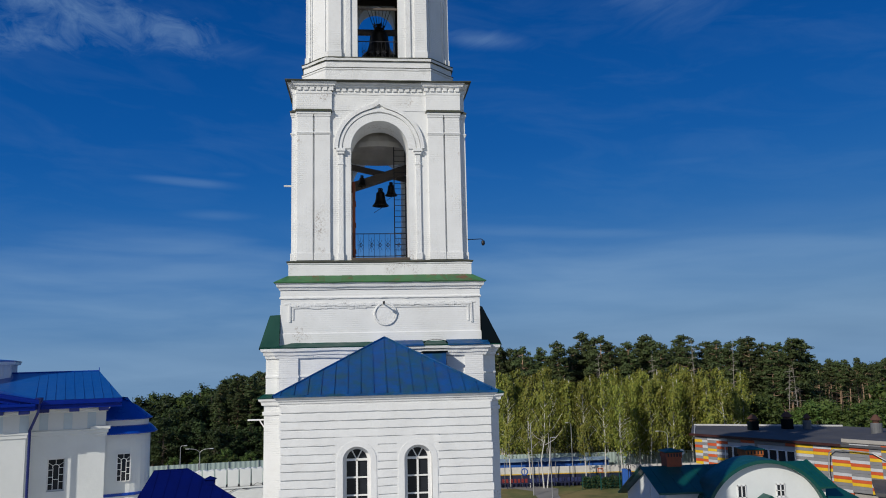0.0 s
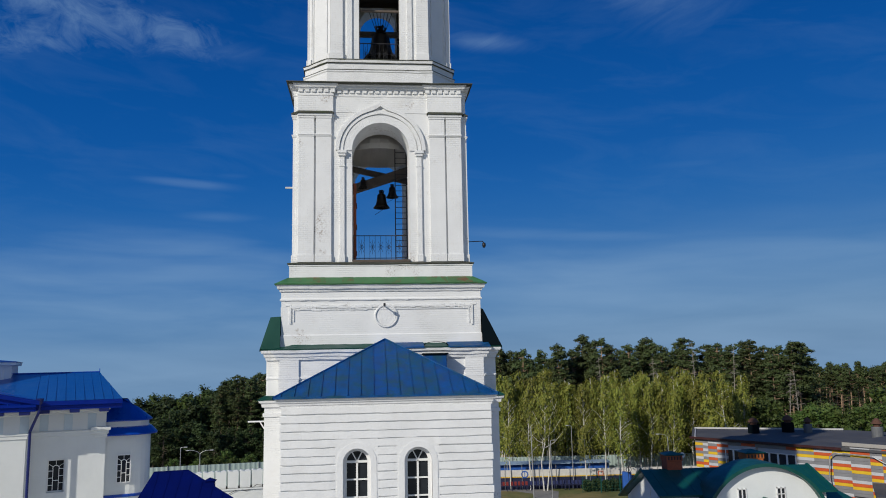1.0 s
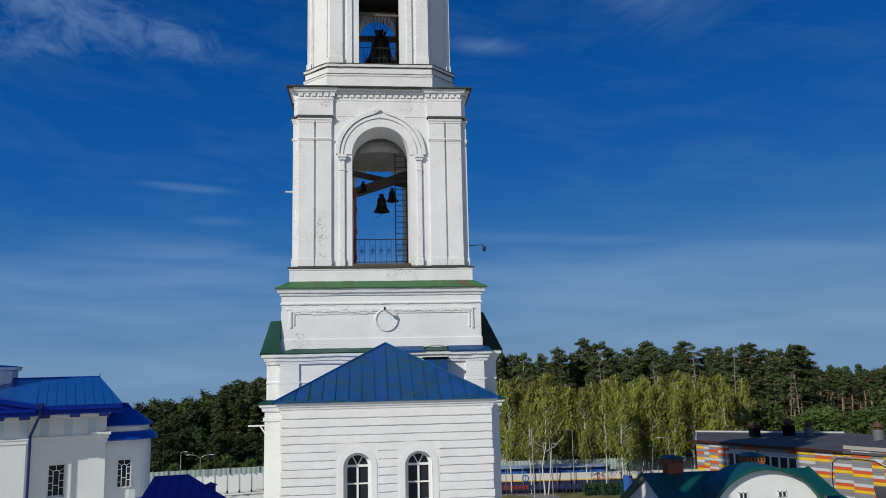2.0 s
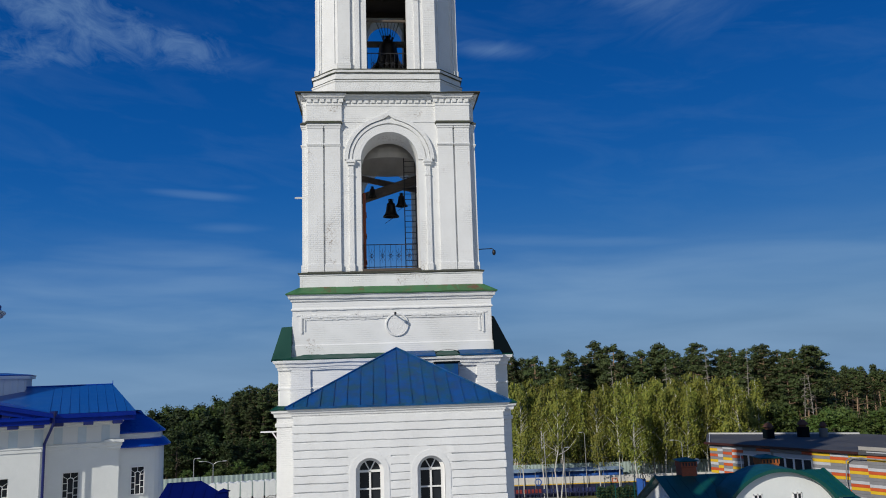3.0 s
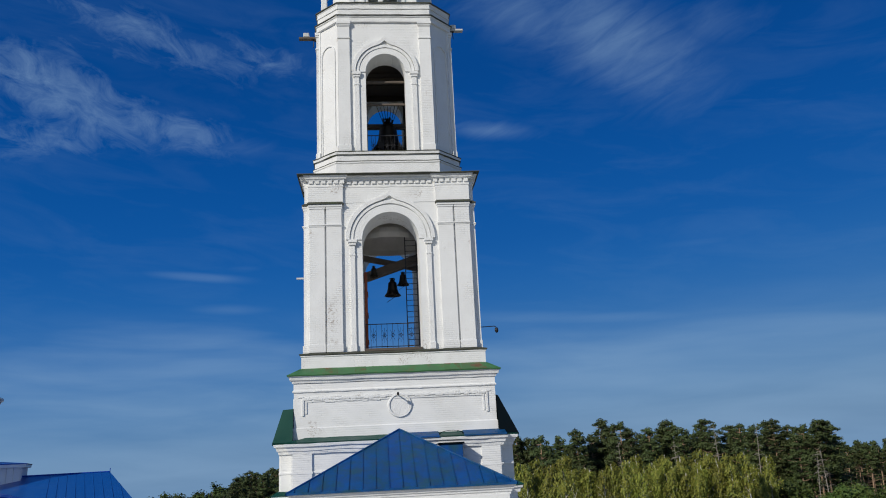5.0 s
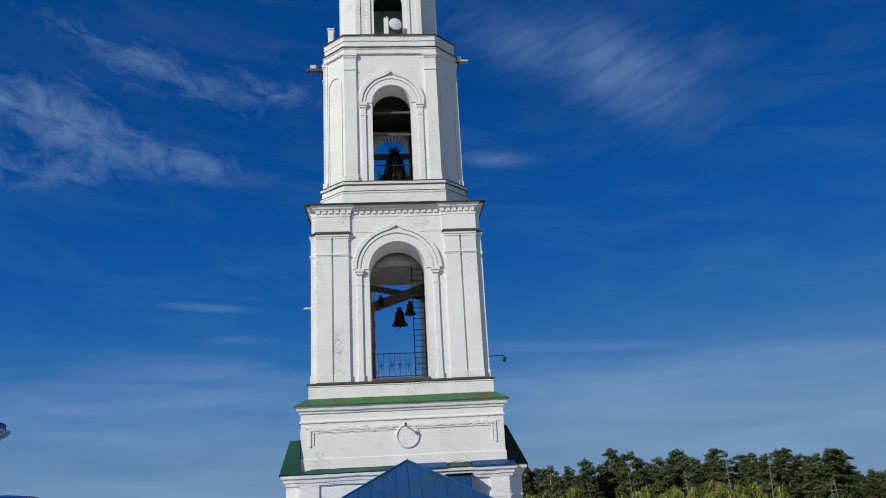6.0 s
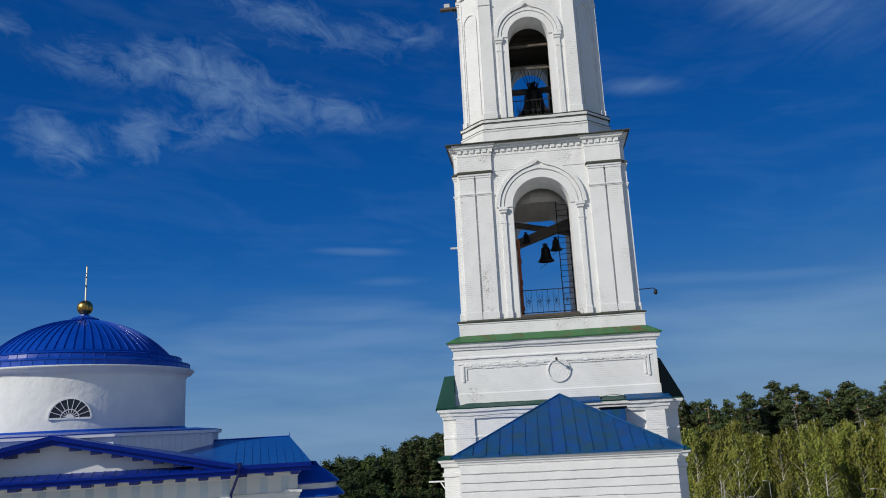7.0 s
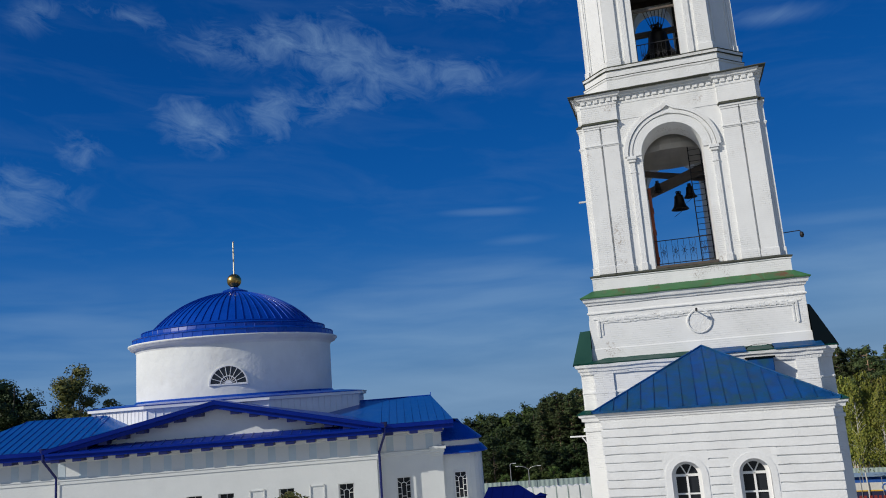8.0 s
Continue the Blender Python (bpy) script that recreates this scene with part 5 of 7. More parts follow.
for f in ((0, 1, 5, 4), (1, 2, 5), (2, 3, 4, 5)):
    bm.faces.new([v[i] for i in f])
part("west_roof", bm, LIT_BLUE_ROOF, church, "blue standing-seam roof")
for i in range(18):
    x = -7.04 - i * 0.42
    k = min(1.0, (14.6 + x) / 3.0)
    bm = bmesh.new()
    bar(bm, (x, EY, 12.59), (x, EY + (4.5 - EY) * k, 12.59 + 1.57 * k), 0.02, 5)
    part("seam", bm, BLUE, church)
# downpipes with hoppers
for s in (-1, 1):
    x = s * (HW + 0.05)
    bm = bmesh.new()
    bar(bm, (x + s * 0.45, -0.80, 12.55), (x + s * 0.45, -0.80, 12.1), 0.062, 10)
    bar(bm, (x + s * 0.45, -0.80, 12.12), (x + s * 0.10, -0.06, 11.2), 0.062, 10)
    bar(bm, (x + s * 0.10, -0.06, 11.24), (x + s * 0.10, -0.06, 0.3), 0.062, 10)
    lathe(bm, [(0.08, 12.45), (0.16, 12.6), (0.18, 12.72), (0.1, 12.72)], 12, Matrix.Translation((x + s * 0.45, -0.80, 0)))
    part("downpipe", bm, NAVY, church, "dark blue metal downpipe")

# drum on an eight-sided base
DX, DY = -0.85, 9.0
DR = 5.95


def drum_part(name, bm, mat, label="", smooth=False):
    bmesh.ops.translate(bm, verts=bm.verts, vec=(DX, DY, 0))
    return part(name, bm, mat, church, label, smooth)


bm = bmesh.new()
OB = eight(7.75, 4.55)
sweep(bm, OB, [(0, 11.0), (0, 14.32)])
drum_part("drum_base", bm, SIDING, "eight-sided base clad in white board siding")
for i, p in enumerate(OB):
    q = OB[(i + 1) % 8]
    a, b = Vector((*p, 0)), Vector((*q, 0))
    n = int((b - a).length / 0.42)
    if a.y > 5 and b.y > 5:
        continue
    for k in range(n + 1):
        c = a.lerp(b, k / n)
        out = Vector((b.y - a.y, a.x - b.x, 0)).normalized() * 0.018
        bm = bmesh.new()
        bar(bm, c + out + Vector((0, 0, 12.4)), c + out + Vector((0, 0, 14.32)), 0.02, 4)
        drum_part("batten", bm, SIDING)
bm = bmesh.new()
sweep(bm, OB, [(0.0, 14.28), (0.22, 14.30), (0.24, 14.46), (0.0, 14.48)])
drum_part("base_cornice", bm, SIDING)
bm = bmesh.new()
rows = [[Vector((q.x, q.y, z)) for q in outset(OB, o)] for o, z in ((0.26, 14.46), (0.28, 14.50))]
quad_mesh(bm, rows, close=True)
rows = [[Vector((q.x, q.y, 14.50)) for q in outset(OB, 0.28)], [Vector((q.x, q.y, 14.62)).lerp(Vector((q.x, q.y, 14.62)).normalized() * 6.2, 0.0) for q in outset(OB, -0.9)]]
quad_mesh(bm, rows, close=True, cap=True)
drum_part("base_roof", bm, BLUE)
bm = bmesh.new()
lathe(bm, [(DR + 0.14, 14.58), (DR + 0.15, 14.63), (DR + 0.02, 14.76), (DR - 0.2, 14.76)], 96)
drum_part("skirt_flashing", bm, BLUE)


def half_round(r, n=16):
    return [(-r * math.cos(math.pi * i / n), r * math.sin(math.pi * i / n)) for i in range(n + 1)]


bm = bmesh.new()
lathe(bm, [(DR, 14.4), (DR, 14.42), (DR, 17.60), (DR, 17.62), (DR + 0.05, 17.66), (DR + 0.05, 17.72), (DR + 0.14, 17.80), (DR + 0.34, 17.86), (DR + 0.40, 17.98), (DR + 0.48, 18.02), (DR + 0.48, 18.10), (DR, 18.14)], 96)
drum_part("drum", bm, DRUM_PLASTER, "white plastered drum", smooth=True)
DOME = [(DR + 0.22, 18.10), (DR + 0.20, 18.44), (DR - 0.27, 18.60), (DR - 0.31, 18.84), (DR - 0.94, 18.98), (DR - 1.0, 19.06)]
top = 21.30
CAP_R = DR - 1.0
BALL = (CAP_R ** 2 + (top - 19.06) ** 2) / (2 * (top - 19.06))
for i in range(1, 17):
    r = CAP_R * math.cos(i / 16 * math.pi / 2)
    DOME.append((max(r, 0.001), top - BALL + math.sqrt(BALL ** 2 - r ** 2)))
bm = bmesh.new()
lathe(bm, DOME, 64)
drum_part("dome", bm, BLUE, "glossy blue sheet-metal dome")
for r, z in ((DR + 0.21, 18.44), (DR - 0.30, 18.84), (DR - 0.98, 19.03)):
    bm = bmesh.new()
    lathe(bm, [(r + 0.035 * math.cos(k * math.pi / 3), z + 0.035 * math.sin(k * math.pi / 3)) for k in range(7)], 96)
    drum_part("dome_rim", bm, BLUE, smooth=True)
for k in range(64):
    a = k * math.tau / 64
    bm = bmesh.new()
    for (r0, z0), (r1, z1) in ((DOME[0], DOME[1]), (DOME[2], DOME[3])):
        bar(bm, (r0 * math.cos(a), r0 * math.sin(a), z0), (r1 * math.cos(a), r1 * math.sin(a), z1), 0.022, 5)
    drum_part("band_seam", bm, BLUE)
for k in range(64):
    a = k * math.tau / 64
    bm = bmesh.new()
    pts = [Vector((r * math.cos(a), r * math.sin(a), z)) for r, z in DOME[5:]]
    t = Vector((-math.sin(a), math.cos(a), 0)) * 0.016
    rows = []
    for j, p in enumerate(pts):
        o = Vector((math.cos(a) * 0.5, math.sin(a) * 0.5, 0.85)).normalized() * 0.05
        rows.append([p - t * 1.2, p - t + o, p + t + o, p + t * 1.2])
    quad_mesh(bm, rows, close=True, cap=True)
    drum_part("dome_seam", bm, BLUE)
bm = bmesh.new()
lathe(bm, [(0.80, top - 0.08), (0.86, top + 0.08), (0.80, top + 0.12), (0.28, top + 0.30), (0.26, top + 0.36), (0.0, top + 0.37)], 8)
drum_part("dome_cap", bm, BLUE)
bm = bmesh.new()
lathe(bm, [(0.46 * math.sin(math.pi * i / 14), 22.10 - 0.46 * math.cos(math.pi * i / 14)) for i in range(15)], 28)
drum_part("gilded_ball", bm, GOLD, "gilded ball", smooth=True)
bm = bmesh.new()
bar(bm, (0, 0, 22.5), (0, 0, 24.65), 0.045, 8)
t = Vector((math.cos(radians(97)), math.sin(radians(97)), 0))
for z, r in ((24.20, 0.34), (23.95, 0.55), (23.35, 0.34)):
    dz = 0.12 if z < 23.5 else 0.0
    bar(bm, -t * r + Vector((0, 0, z + dz)), t * r + Vector((0, 0, z - dz)), 0.03, 6)
lathe(bm, [(0.0, 24.6), (0.08, 24.66), (0.0, 24.74)], 8)
drum_part("cross", bm, PALE_GILT, "pale gilded cross")
# lunette window in the drum
lun = new("window")
lun.parent = church
lun.matrix_basis = Matrix.Translation((DX, DY, 0)) @ Matrix.Rotation(radians(7.0), 4, "Z") @ Matrix.Translation((0, -DR + 0.05, 15.36))
LR = 1.03
bm = bmesh.new()
archivolt(bm, Matrix.Identity(4), LR - 0.05, LR + 0.02, 0.0, -0.085, 0.10, n=28)
box(bm, -LR, LR, -0.085, 0.05, -0.03, 0.03)
archivolt(bm, Matrix.Identity(4), 0.42, 0.46, 0.0, -0.10, -0.03, n=20)
for i in range(1, 9):
    a = math.pi * i / 9
    bar(bm, (0.2 * math.cos(a), -0.07, 0.2 * math.sin(a)), (LR * math.cos(a), -0.07, LR * math.sin(a)), 0.018, 5)
part("window_frame", bm, FRAME, lun)
bm = bmesh.new()
bm.faces.new([bm.verts.new((x * 0.2, -0.10, z * 0.2)) for x, z in half_round(1.0)])
part("hub", bm, FRAME, lun)
bm = bmesh.new()
bm.faces.new([bm.verts.new((x, -0.055, z)) for x, z in half_round(LR)])
part("pane", bm, GLASS, lun)
bm = bmesh.new()
box(bm, -LR - 0.03, LR + 0.03, -0.09, 0.1, -0.08, -0.03, bevel=0.012)
part("window_sill", bm, PLASTER, lun)

# ---------------------------------------------------------------- low blue roof beside the church
low = thing("outbuilding", pose(-8.6, 37.0, 0), "small white outbuilding with a blue hipped roof darkened as shade", "building")
bm = bmesh.new()
box(bm, -1.05, 1.3, -1.2, 2.0, 0, 8.24)
part("wall", bm, PLASTER, low)
# roof stands in the sun here; its dark colour replaces a cast shadow
bm = bmesh.new()
v = [bm.verts.new(p) for p in ((-1.25, -1.5, 8.25), (3.15, -1.5, 8.25), (1.5, 2.2, 8.25), (-1.25, 2.2, 8.25), (-0.82, 0, 9.42), (0.64, 0.1, 9.45))]
for f in ((0, 1, 5, 4), (1, 2, 5), (2, 3, 4, 5), (3, 0, 4), (3, 2, 1, 0)):
    bm.faces.new([v[i] for i in f])
part("roof", bm, SHADE_NAVY, low, "blue sheet-metal roof coloured as if in shade")
for i in range(9):
    x = -1.1 + i * 0.5
    k = min(1, (x + 1.25) / 0.43, (3.15 - x) / 2.5)
    bm = bmesh.new()
    bar(bm, (x, -1.5, 8.27), (x, -1.5 + 1.5 * k, 8.27 + 1.17 * k), 0.006, 5)
    part("seam", bm, SHADE_NAVY, low)
bm = bmesh.new()
bar(bm, (0.64, 0.1, 9.46), (3.15, -1.5, 8.27), 0.025, 6)
bar(bm, (-0.82, 0, 9.43), (0.64, 0.1, 9.46), 0.025, 6)
part("ridge", bm, SHADE_NAVY, low)
bm = bmesh.new()
box(bm, 1.55, 1.95, -0.75, -0.4, 8.7, 9.06)
v = [bm.verts.new(p) for p in ((1.48, -0.82, 9.06), (2.02, -0.82, 9.06), (2.02, -0.33, 9.06), (1.48, -0.33, 9.06), (1.75, -0.57, 9.2))]
for f in ((0, 1, 4), (1, 2, 4), (2, 3, 4), (3, 0, 4), (3, 2, 1, 0)):
    bm.faces.new([v[i] for i in f])
part("roof_vent", bm, SHADE_NAVY, low)

# ---------------------------------------------------------------- battlemented monastery wall
WALL_A, WALL_B = Vector((-9.3, 41.0, 0)), Vector((-2.6, 42.4, 0))
_d = (WALL_B - WALL_A)
wall_m = Matrix.Translation(WALL_A) @ Matrix.Rotation(math.atan2(_d.y, _d.x), 4, "Z")
ward = thing("monastery_wall", wall_m, "white battlemented monastery wall", "wall", kind="structure")
L = _d.length
bm = bmesh.new()
box(bm, 0, L, -0.45, 0.45, 0, 8.0)
part("curtain", bm, PLASTER, ward)
bm = bmesh.new()
box(bm, 0, L, -0.52, 0.5, 7.93, 8.0)
part("string_course", bm, PLASTER, ward)
PITCH = 0.59
merlon = None
for i in range(int(L / PITCH)):
    if merlon is None:
        bm = bmesh.new()
        n = 8
        pts = [(-0.25, 7.99), (-0.265, 8.83)]
        pts += [(-0.265 + 0.53 * k / n, 8.83 + 0.06 * abs(math.cos(math.pi * k / n)) - 0.03) for k in range(1, n)]
        pts += [(0.265, 8.83), (0.25, 7.99)]
        rows = [[Vector((x, y, z)) for x, z in pts] for y in (-0.34, 0.10)]
        quad_mesh(bm, rows, close=True, cap=True)
        merlon = part("merlon", bm, PLASTER, ward)
        merlon.location.x = 0.3
    else:
        o = merlon.copy()
        scene.collection.objects.link(o)
        o.location.x = 0.3 + i * PITCH
cable = thing("cable", pose(0, 0, 0), "slack black cable along the wall", "cable")
bm = bmesh.new()
pts = [wall_m @ Vector((2.4 + 0.28 * i, -0.5, 7.85 + 0.20 * math.sin(i * 0.9) ** 2 - 0.12 * math.cos(i * 0.5))) for i in range(13)]
for a, b in zip(pts, pts[1:]):
    bar(bm, a, b, 0.012, 5)
part("strand", bm, IRON, cable)

# ---------------------------------------------------------------- fence panels beyond
def fence(a, b, z1, label, step=2.5):
    a, b = Vector((*a, 0)), Vector((*b, 0))
    d = b - a
    f = thing("fence", Matrix.Translation(a) @ Matrix.Rotation(math.atan2(d.y, d.x), 4, "Z"), label, "fence", "boundary fences")
    n = int(d.length / step)
    w = d.length / n
    base = post = None
    for i in range(n):
        if base is None:
            bm = bmesh.new()
            rows = []
            m = 12
            for k in range(m * 2 + 1):
                x = w * k / (m * 2)
                y = 0.03 if (k // 2) % 2 else 0.0
                rows.append([Vector((x, y, 0.15)), Vector((x, y, z1))])
            quad_mesh(bm, rows)
            base = part("panel", bm, FENCE, f)
            bm = bmesh.new()
            box(bm, -0.04, 0.04, -0.06, 0.02, 0, z1 + 0.05)
            post = part("post", bm, STEEL, f)
        else:
            for src in (base, post):
                o = src.copy()
                scene.collection.objects.link(o)
                o.location.x = i * w
    return f


fence((-46, 68.5), (-2, 76.2), 5.35, "tall pale green sheet-metal fence on high ground")
fence((2, 94.6), (70, 90.4), 2.85, "long pale green profiled-metal fence")
bank = thing("embankment", pose(0, 0, 0), "grassy bank under the fence", "ground", kind="structure")
bm = bmesh.new()
quad_mesh(bm, [[Vector((x, y, z)) for y, z in ((67.5 + (x + 46) * 0.175, 0), (68.4 + (x + 46) * 0.175, 3.4), (140, 3.4), (150, 0))] for x in (-120, -46, -2, 6)])
part("turf", bm, GRASS, bank)

# ---------------------------------------------------------------- lamps and poles
def street_lamp(x, y, h, z0, arm, label):
    s = thing("street_lamp", pose(x, y, z0), label, "street lamp", "street lamps")
    bm = bmesh.new()
    bar(bm, (0, 0, 0), (0, 0, h), 0.05, 8, 0.03)
    part("pole", bm, STEEL, s)
    for dx in arm:
        bm = bmesh.new()
        pts = [Vector((dx * (1 - math.cos(t * math.pi / 2)), 0, h + abs(dx) * 0.45 * math.sin(t * math.pi / 2))) for t in (0, 0.25, 0.5, 0.75, 1)]
        for a, b in zip(pts, pts[1:]):
            bar(bm, a, b, 0.022, 6)
        part("arm", bm, STEEL, s)
        bm = bmesh.new()
        e = pts[-1]
        k = math.copysign(1, dx)
        box(bm, min(e.x, e.x + k * 0.34), max(e.x, e.x + k * 0.34), -0.08, 0.08, e.z - 0.04, e.z + 0.03, bevel=0.03)
        part("lantern", bm, GREY_PLASTIC, s)
    return s


street_lamp(-16.40, 73.3, 3.5, 3.4, (0.25,), "slim grey street lamp behind the wall")
street_lamp(-14.75, 73.5, 2.9, 3.4, (0.85, -0.9), "grey street lamp with two curved arms")
street_lamp(22.8, 87.5, 6.7, 0, (-0.3,), "slim grey street lamp beside the rink")
street_lamp(27.3, 70.6, 6.9, 0, (-0.75,), "grey street lamp with a curved arm beside the green roof")
street_lamp(18.75, 80.5, 5.9, 0, (0.2,), "slim grey street lamp beside the path")
street_lamp(15.6, 88.5, 5.6, 0, (0.2,), "slim grey street lamp in front of the birches")
mast = thing("flagpole", pose(17.27, 82.5, 0), "slender pale flagpole on the grass", "flagpole")
bm = bmesh.new()
bar(bm, (0, 0, 0), (-0.10, 0, 7.3), 0.07, 8, 0.035)
part("pole", bm, STEEL, mast)
bm = bmesh.new()
lathe(bm, [(0, 7.28), (0.08, 7.34), (0, 7.42)], 8)
part("finial", bm, STEEL, mast)

# ---------------------------------------------------------------- path
path = thing("path", pose(0, 0, 0), "worn asphalt path curving over the grass", "path", kind="structure")
bm = bmesh.new()
mid = [(6, 90.6, 1.0), (12, 89.6, 1.1), (17, 88.2, 1.5), (19.2, 85.6, 1.6), (18.6, 82.5, 1.2), (18.3, 79.0, 1.1), (19.2, 74.0, 1.1), (22, 66.0, 1.2)]
rows = []
for i, (x, y, w) in enumerate(mid):
    a, b = Vector(mid[max(0, i - 1)][:2]), Vector(mid[min(len(mid) - 1, i + 1)][:2])
    n = Vector((-(b - a).y, (b - a).x)).normalized()
    rows.append([Vector((x + n.x * s * w, y + n.y * s * w, 0.012)) for s in (-1, 0, 1)])
quad_mesh(bm, rows)
part("surface", bm, ASPHALT, path)
# ---------------------------------------------------------------- hockey rink with seats
RM = pose(11.5, 88.6, 0, 0, 0, -3.5)
rink = thing("ice_rink", RM, "outdoor hockey rink with white boards and blue shelters", "rink")
for i in range(17):
    bm = bmesh.new()
    box(bm, i * 1.9 + 0.01, i * 1.9 + 1.89, -0.06, 0.06, 1.25, 2.08, bevel=0.01)
    part("board", bm, RINK_WHITE, rink)
    bm = bmesh.new()
    box(bm, i * 1.9 + 0.01, i * 1.9 + 1.89, -0.075, 0.075, 1.27, 1.37)
    part("kick_strip", bm, YELLOW, rink)
    bm = bmesh.new()
    box(bm, i * 1.9 - 0.025, i * 1.9 + 0.025, -0.12, -0.07, 0, 2.6)
    part("post", bm, STEEL, rink)
bm = bmesh.new()
box(bm, 0, 32.3, -0.03, 0.03, 0.0, 1.25)
part("skirt", bm, RINK_NAVY, rink)
for x0, x1 in ((1.0, 13.6), (13.8, 16.2)):
    bm = bmesh.new()
    box(bm, x0, x1, 3.0, 3.1, 1.2, 2.32)
    part("shelter_wall", bm, RINK_BLUE, rink, "blue sheet-metal team shelter")
    bm = bmesh.new()
    quad_mesh(bm, [[Vector((x, y, z)) for y, z in ((2.5, 2.32), (2.5, 2.37), (4.2, 2.52))] for x in (x0 - 0.1, x1 + 0.1)])
    part("shelter_roof", bm, RINK_PALE, rink, "pale blue shelter roof")
bm = bmesh.new()
lathe(bm, [(0.28, -0.02), (0.34, -0.03), (0.40, -0.02), (0.40, 0.0), (0.28, 0.0)], 20, Matrix.Translation((6.0, -0.09, 1.6)) @ Matrix.Rotation(math.pi / 2, 4, "X"))
box(bm, 5.97, 6.03, -0.10, -0.08, 1.25, 1.95)
part("board_emblem", bm, RINK_BLUE, rink, "blue ring painted on the boards")
bm = bmesh.new()
for a, b, c, d in ((14.2, 14.28, 1.3, 1.8), (14.72, 14.8, 1.3, 1.8), (14.2, 14.8, 1.3, 1.38), (14.2, 14.8, 1.72, 1.8)):
    box(bm, a, b, -0.09, -0.06, c, d)
part("board_mark", bm, ORANGE, rink, "red square painted on the boards")
for k, mat in enumerate([SEAT_RED, SEAT_RED, SEAT_BLUE, SEAT_BLUE, SEAT_BLUE, SEAT_BLUE, SEAT_BLUE]):
    bench = thing("seat_row", RM @ pose(2.2 + k * 2.1, -1.3, 0), "row of plastic stadium seats beside the rink", "seats", "stadium seats")
    for j in range(5):
        bm = bmesh.new()
        box(bm, j * 0.40, j * 0.40 + 0.26, 0.0, 0.28, 0.62, 0.67, bevel=0.012)
        box(bm, j * 0.40, j * 0.40 + 0.26, 0.25, 0.30, 0.67, 1.0, bevel=0.012)
        part("seat", bm, mat, bench)
    bm = bmesh.new()
    box(bm, 0, 1.85, 0.05, 0.2, 0.55, 0.62)
    for x in (0.1, 1.7):
        box(bm, x, x + 0.06, 0.08, 0.14, 0, 0.6)
    part("support", bm, RINK_NAVY, bench)
bin_ = thing("portable_cabin", pose(27.5, 83.3, 0, 0, 0, -10), "small blue cabin beside the rink", "cabin")
bm = bmesh.new()
box(bm, -0.45, 0.45, -0.4, 0.4, 0, 2.2, bevel=0.04)
part("body", bm, RINK_BLUE, bin_)
bm = bmesh.new()
box(bm, -0.35, 0.35, -0.43, -0.39, 0.15, 1.95, bevel=0.01)
part("door", bm, RINK_BLUE, bin_)
sign = thing("road_sign", pose(27.45, 82.5, 0), "round white road sign on a post", "sign")
bm = bmesh.new()
bar(bm, (0, 0, 0), (0, 0, 3.0), 0.04)
part("post", bm, IRON, sign)
bm = bmesh.new()
lathe(bm, [(0, -0.05), (0.32, -0.05), (0.32, -0.02), (0, -0.02)], 24, Matrix.Translation((0, 0, 2.55)) @ Matrix.Rotation(math.pi / 2, 4, "X"))
part("disc", bm, DISH, sign)
bm = bmesh.new()
lathe(bm, [(0.25, 0.052), (0.31, 0.052), (0.31, 0.04), (0.25, 0.04)], 24, Matrix.Translation((0, 0, 2.55)) @ Matrix.Rotation(math.pi / 2, 4, "X"))
box(bm, -0.06, 0.06, -0.058, -0.048, 2.42, 2.68)
part("symbol", bm, IRON, sign)
gate = thing("net_fence", pose(23.0, 84.5, 0, 0, 0, -8), "dark green mesh fence panels", "fence")
for i in range(5):
    bm = bmesh.new()
    for x in (i * 2.0, i * 2.0 + 1.94):
        box(bm, x - 0.025, x + 0.025, -0.03, 0.03, 0, 1.75)
    for k in range(6):
        box(bm, i * 2.0, i * 2.0 + 1.94, -0.005, 0.005, 0.1 + k * 0.3, 0.112 + k * 0.3)
    for k in range(14):
        box(bm, i * 2.0 + k * 0.145, i * 2.0 + k * 0.145 + 0.008, -0.008, 0.004, 0.1, 1.7)
    part("panel", bm, GREEN_HOUSE, gate)

# ---------------------------------------------------------------- house with a round green gable
_k = 1.12
HM = Matrix.Translation((22.25 * _k, 43.5 * _k, 14 * (1 - _k))) @ Matrix.Diagonal((_k, _k, _k, 1))
house = thing("house", HM, "white house with a bottle-green metal roof and a round gable", "house")
GR, GZ = 3.66, 4.28
GWIN = ((-1.57, -1.06), (0.72, 1.23))
bm = bmesh.new()
N = 40
arc = [(-GR * math.cos(math.pi * i / N), GZ + GR * math.sin(math.pi * i / N)) for i in range(N + 1)]
holed_wall(bm, -GR, GR, 0, GZ, 0.0, 0.3, [])
rows = [[Vector((x, 0.0, z)), Vector((x, 0.0, GZ)), Vector((x, 0.3, GZ)), Vector((x, 0.3, z))] for x, z in arc[1:-1]]
quad_mesh(bm, rows, close=True)
part("gable_wall", bm, PLASTER, house)
bm = bmesh.new()
archivolt(bm, Matrix.Identity(4), GR - 0.03, GR + 0.16, GZ, -0.40, 1.9, n=40)
part("round_roof", bm, GREEN_HOUSE, house, "bottle-green barrel roof")
RX0, RX1, RYY, RZZ = -5.75, 4.75, 3.7, 7.42
bm = bmesh.new()
quad_mesh(bm, [[Vector((x, y, z)) for y, z in ((0.75, 6.32), (RYY, RZZ), (8.2, 5.25), (8.2, 5.15), (RYY, RZZ - 0.12), (0.75, 6.22))] for x in (RX0, RX1)], close=True, cap=True)
part("main_roof", bm, GREEN_HOUSE, house, "bottle-green metal roof")
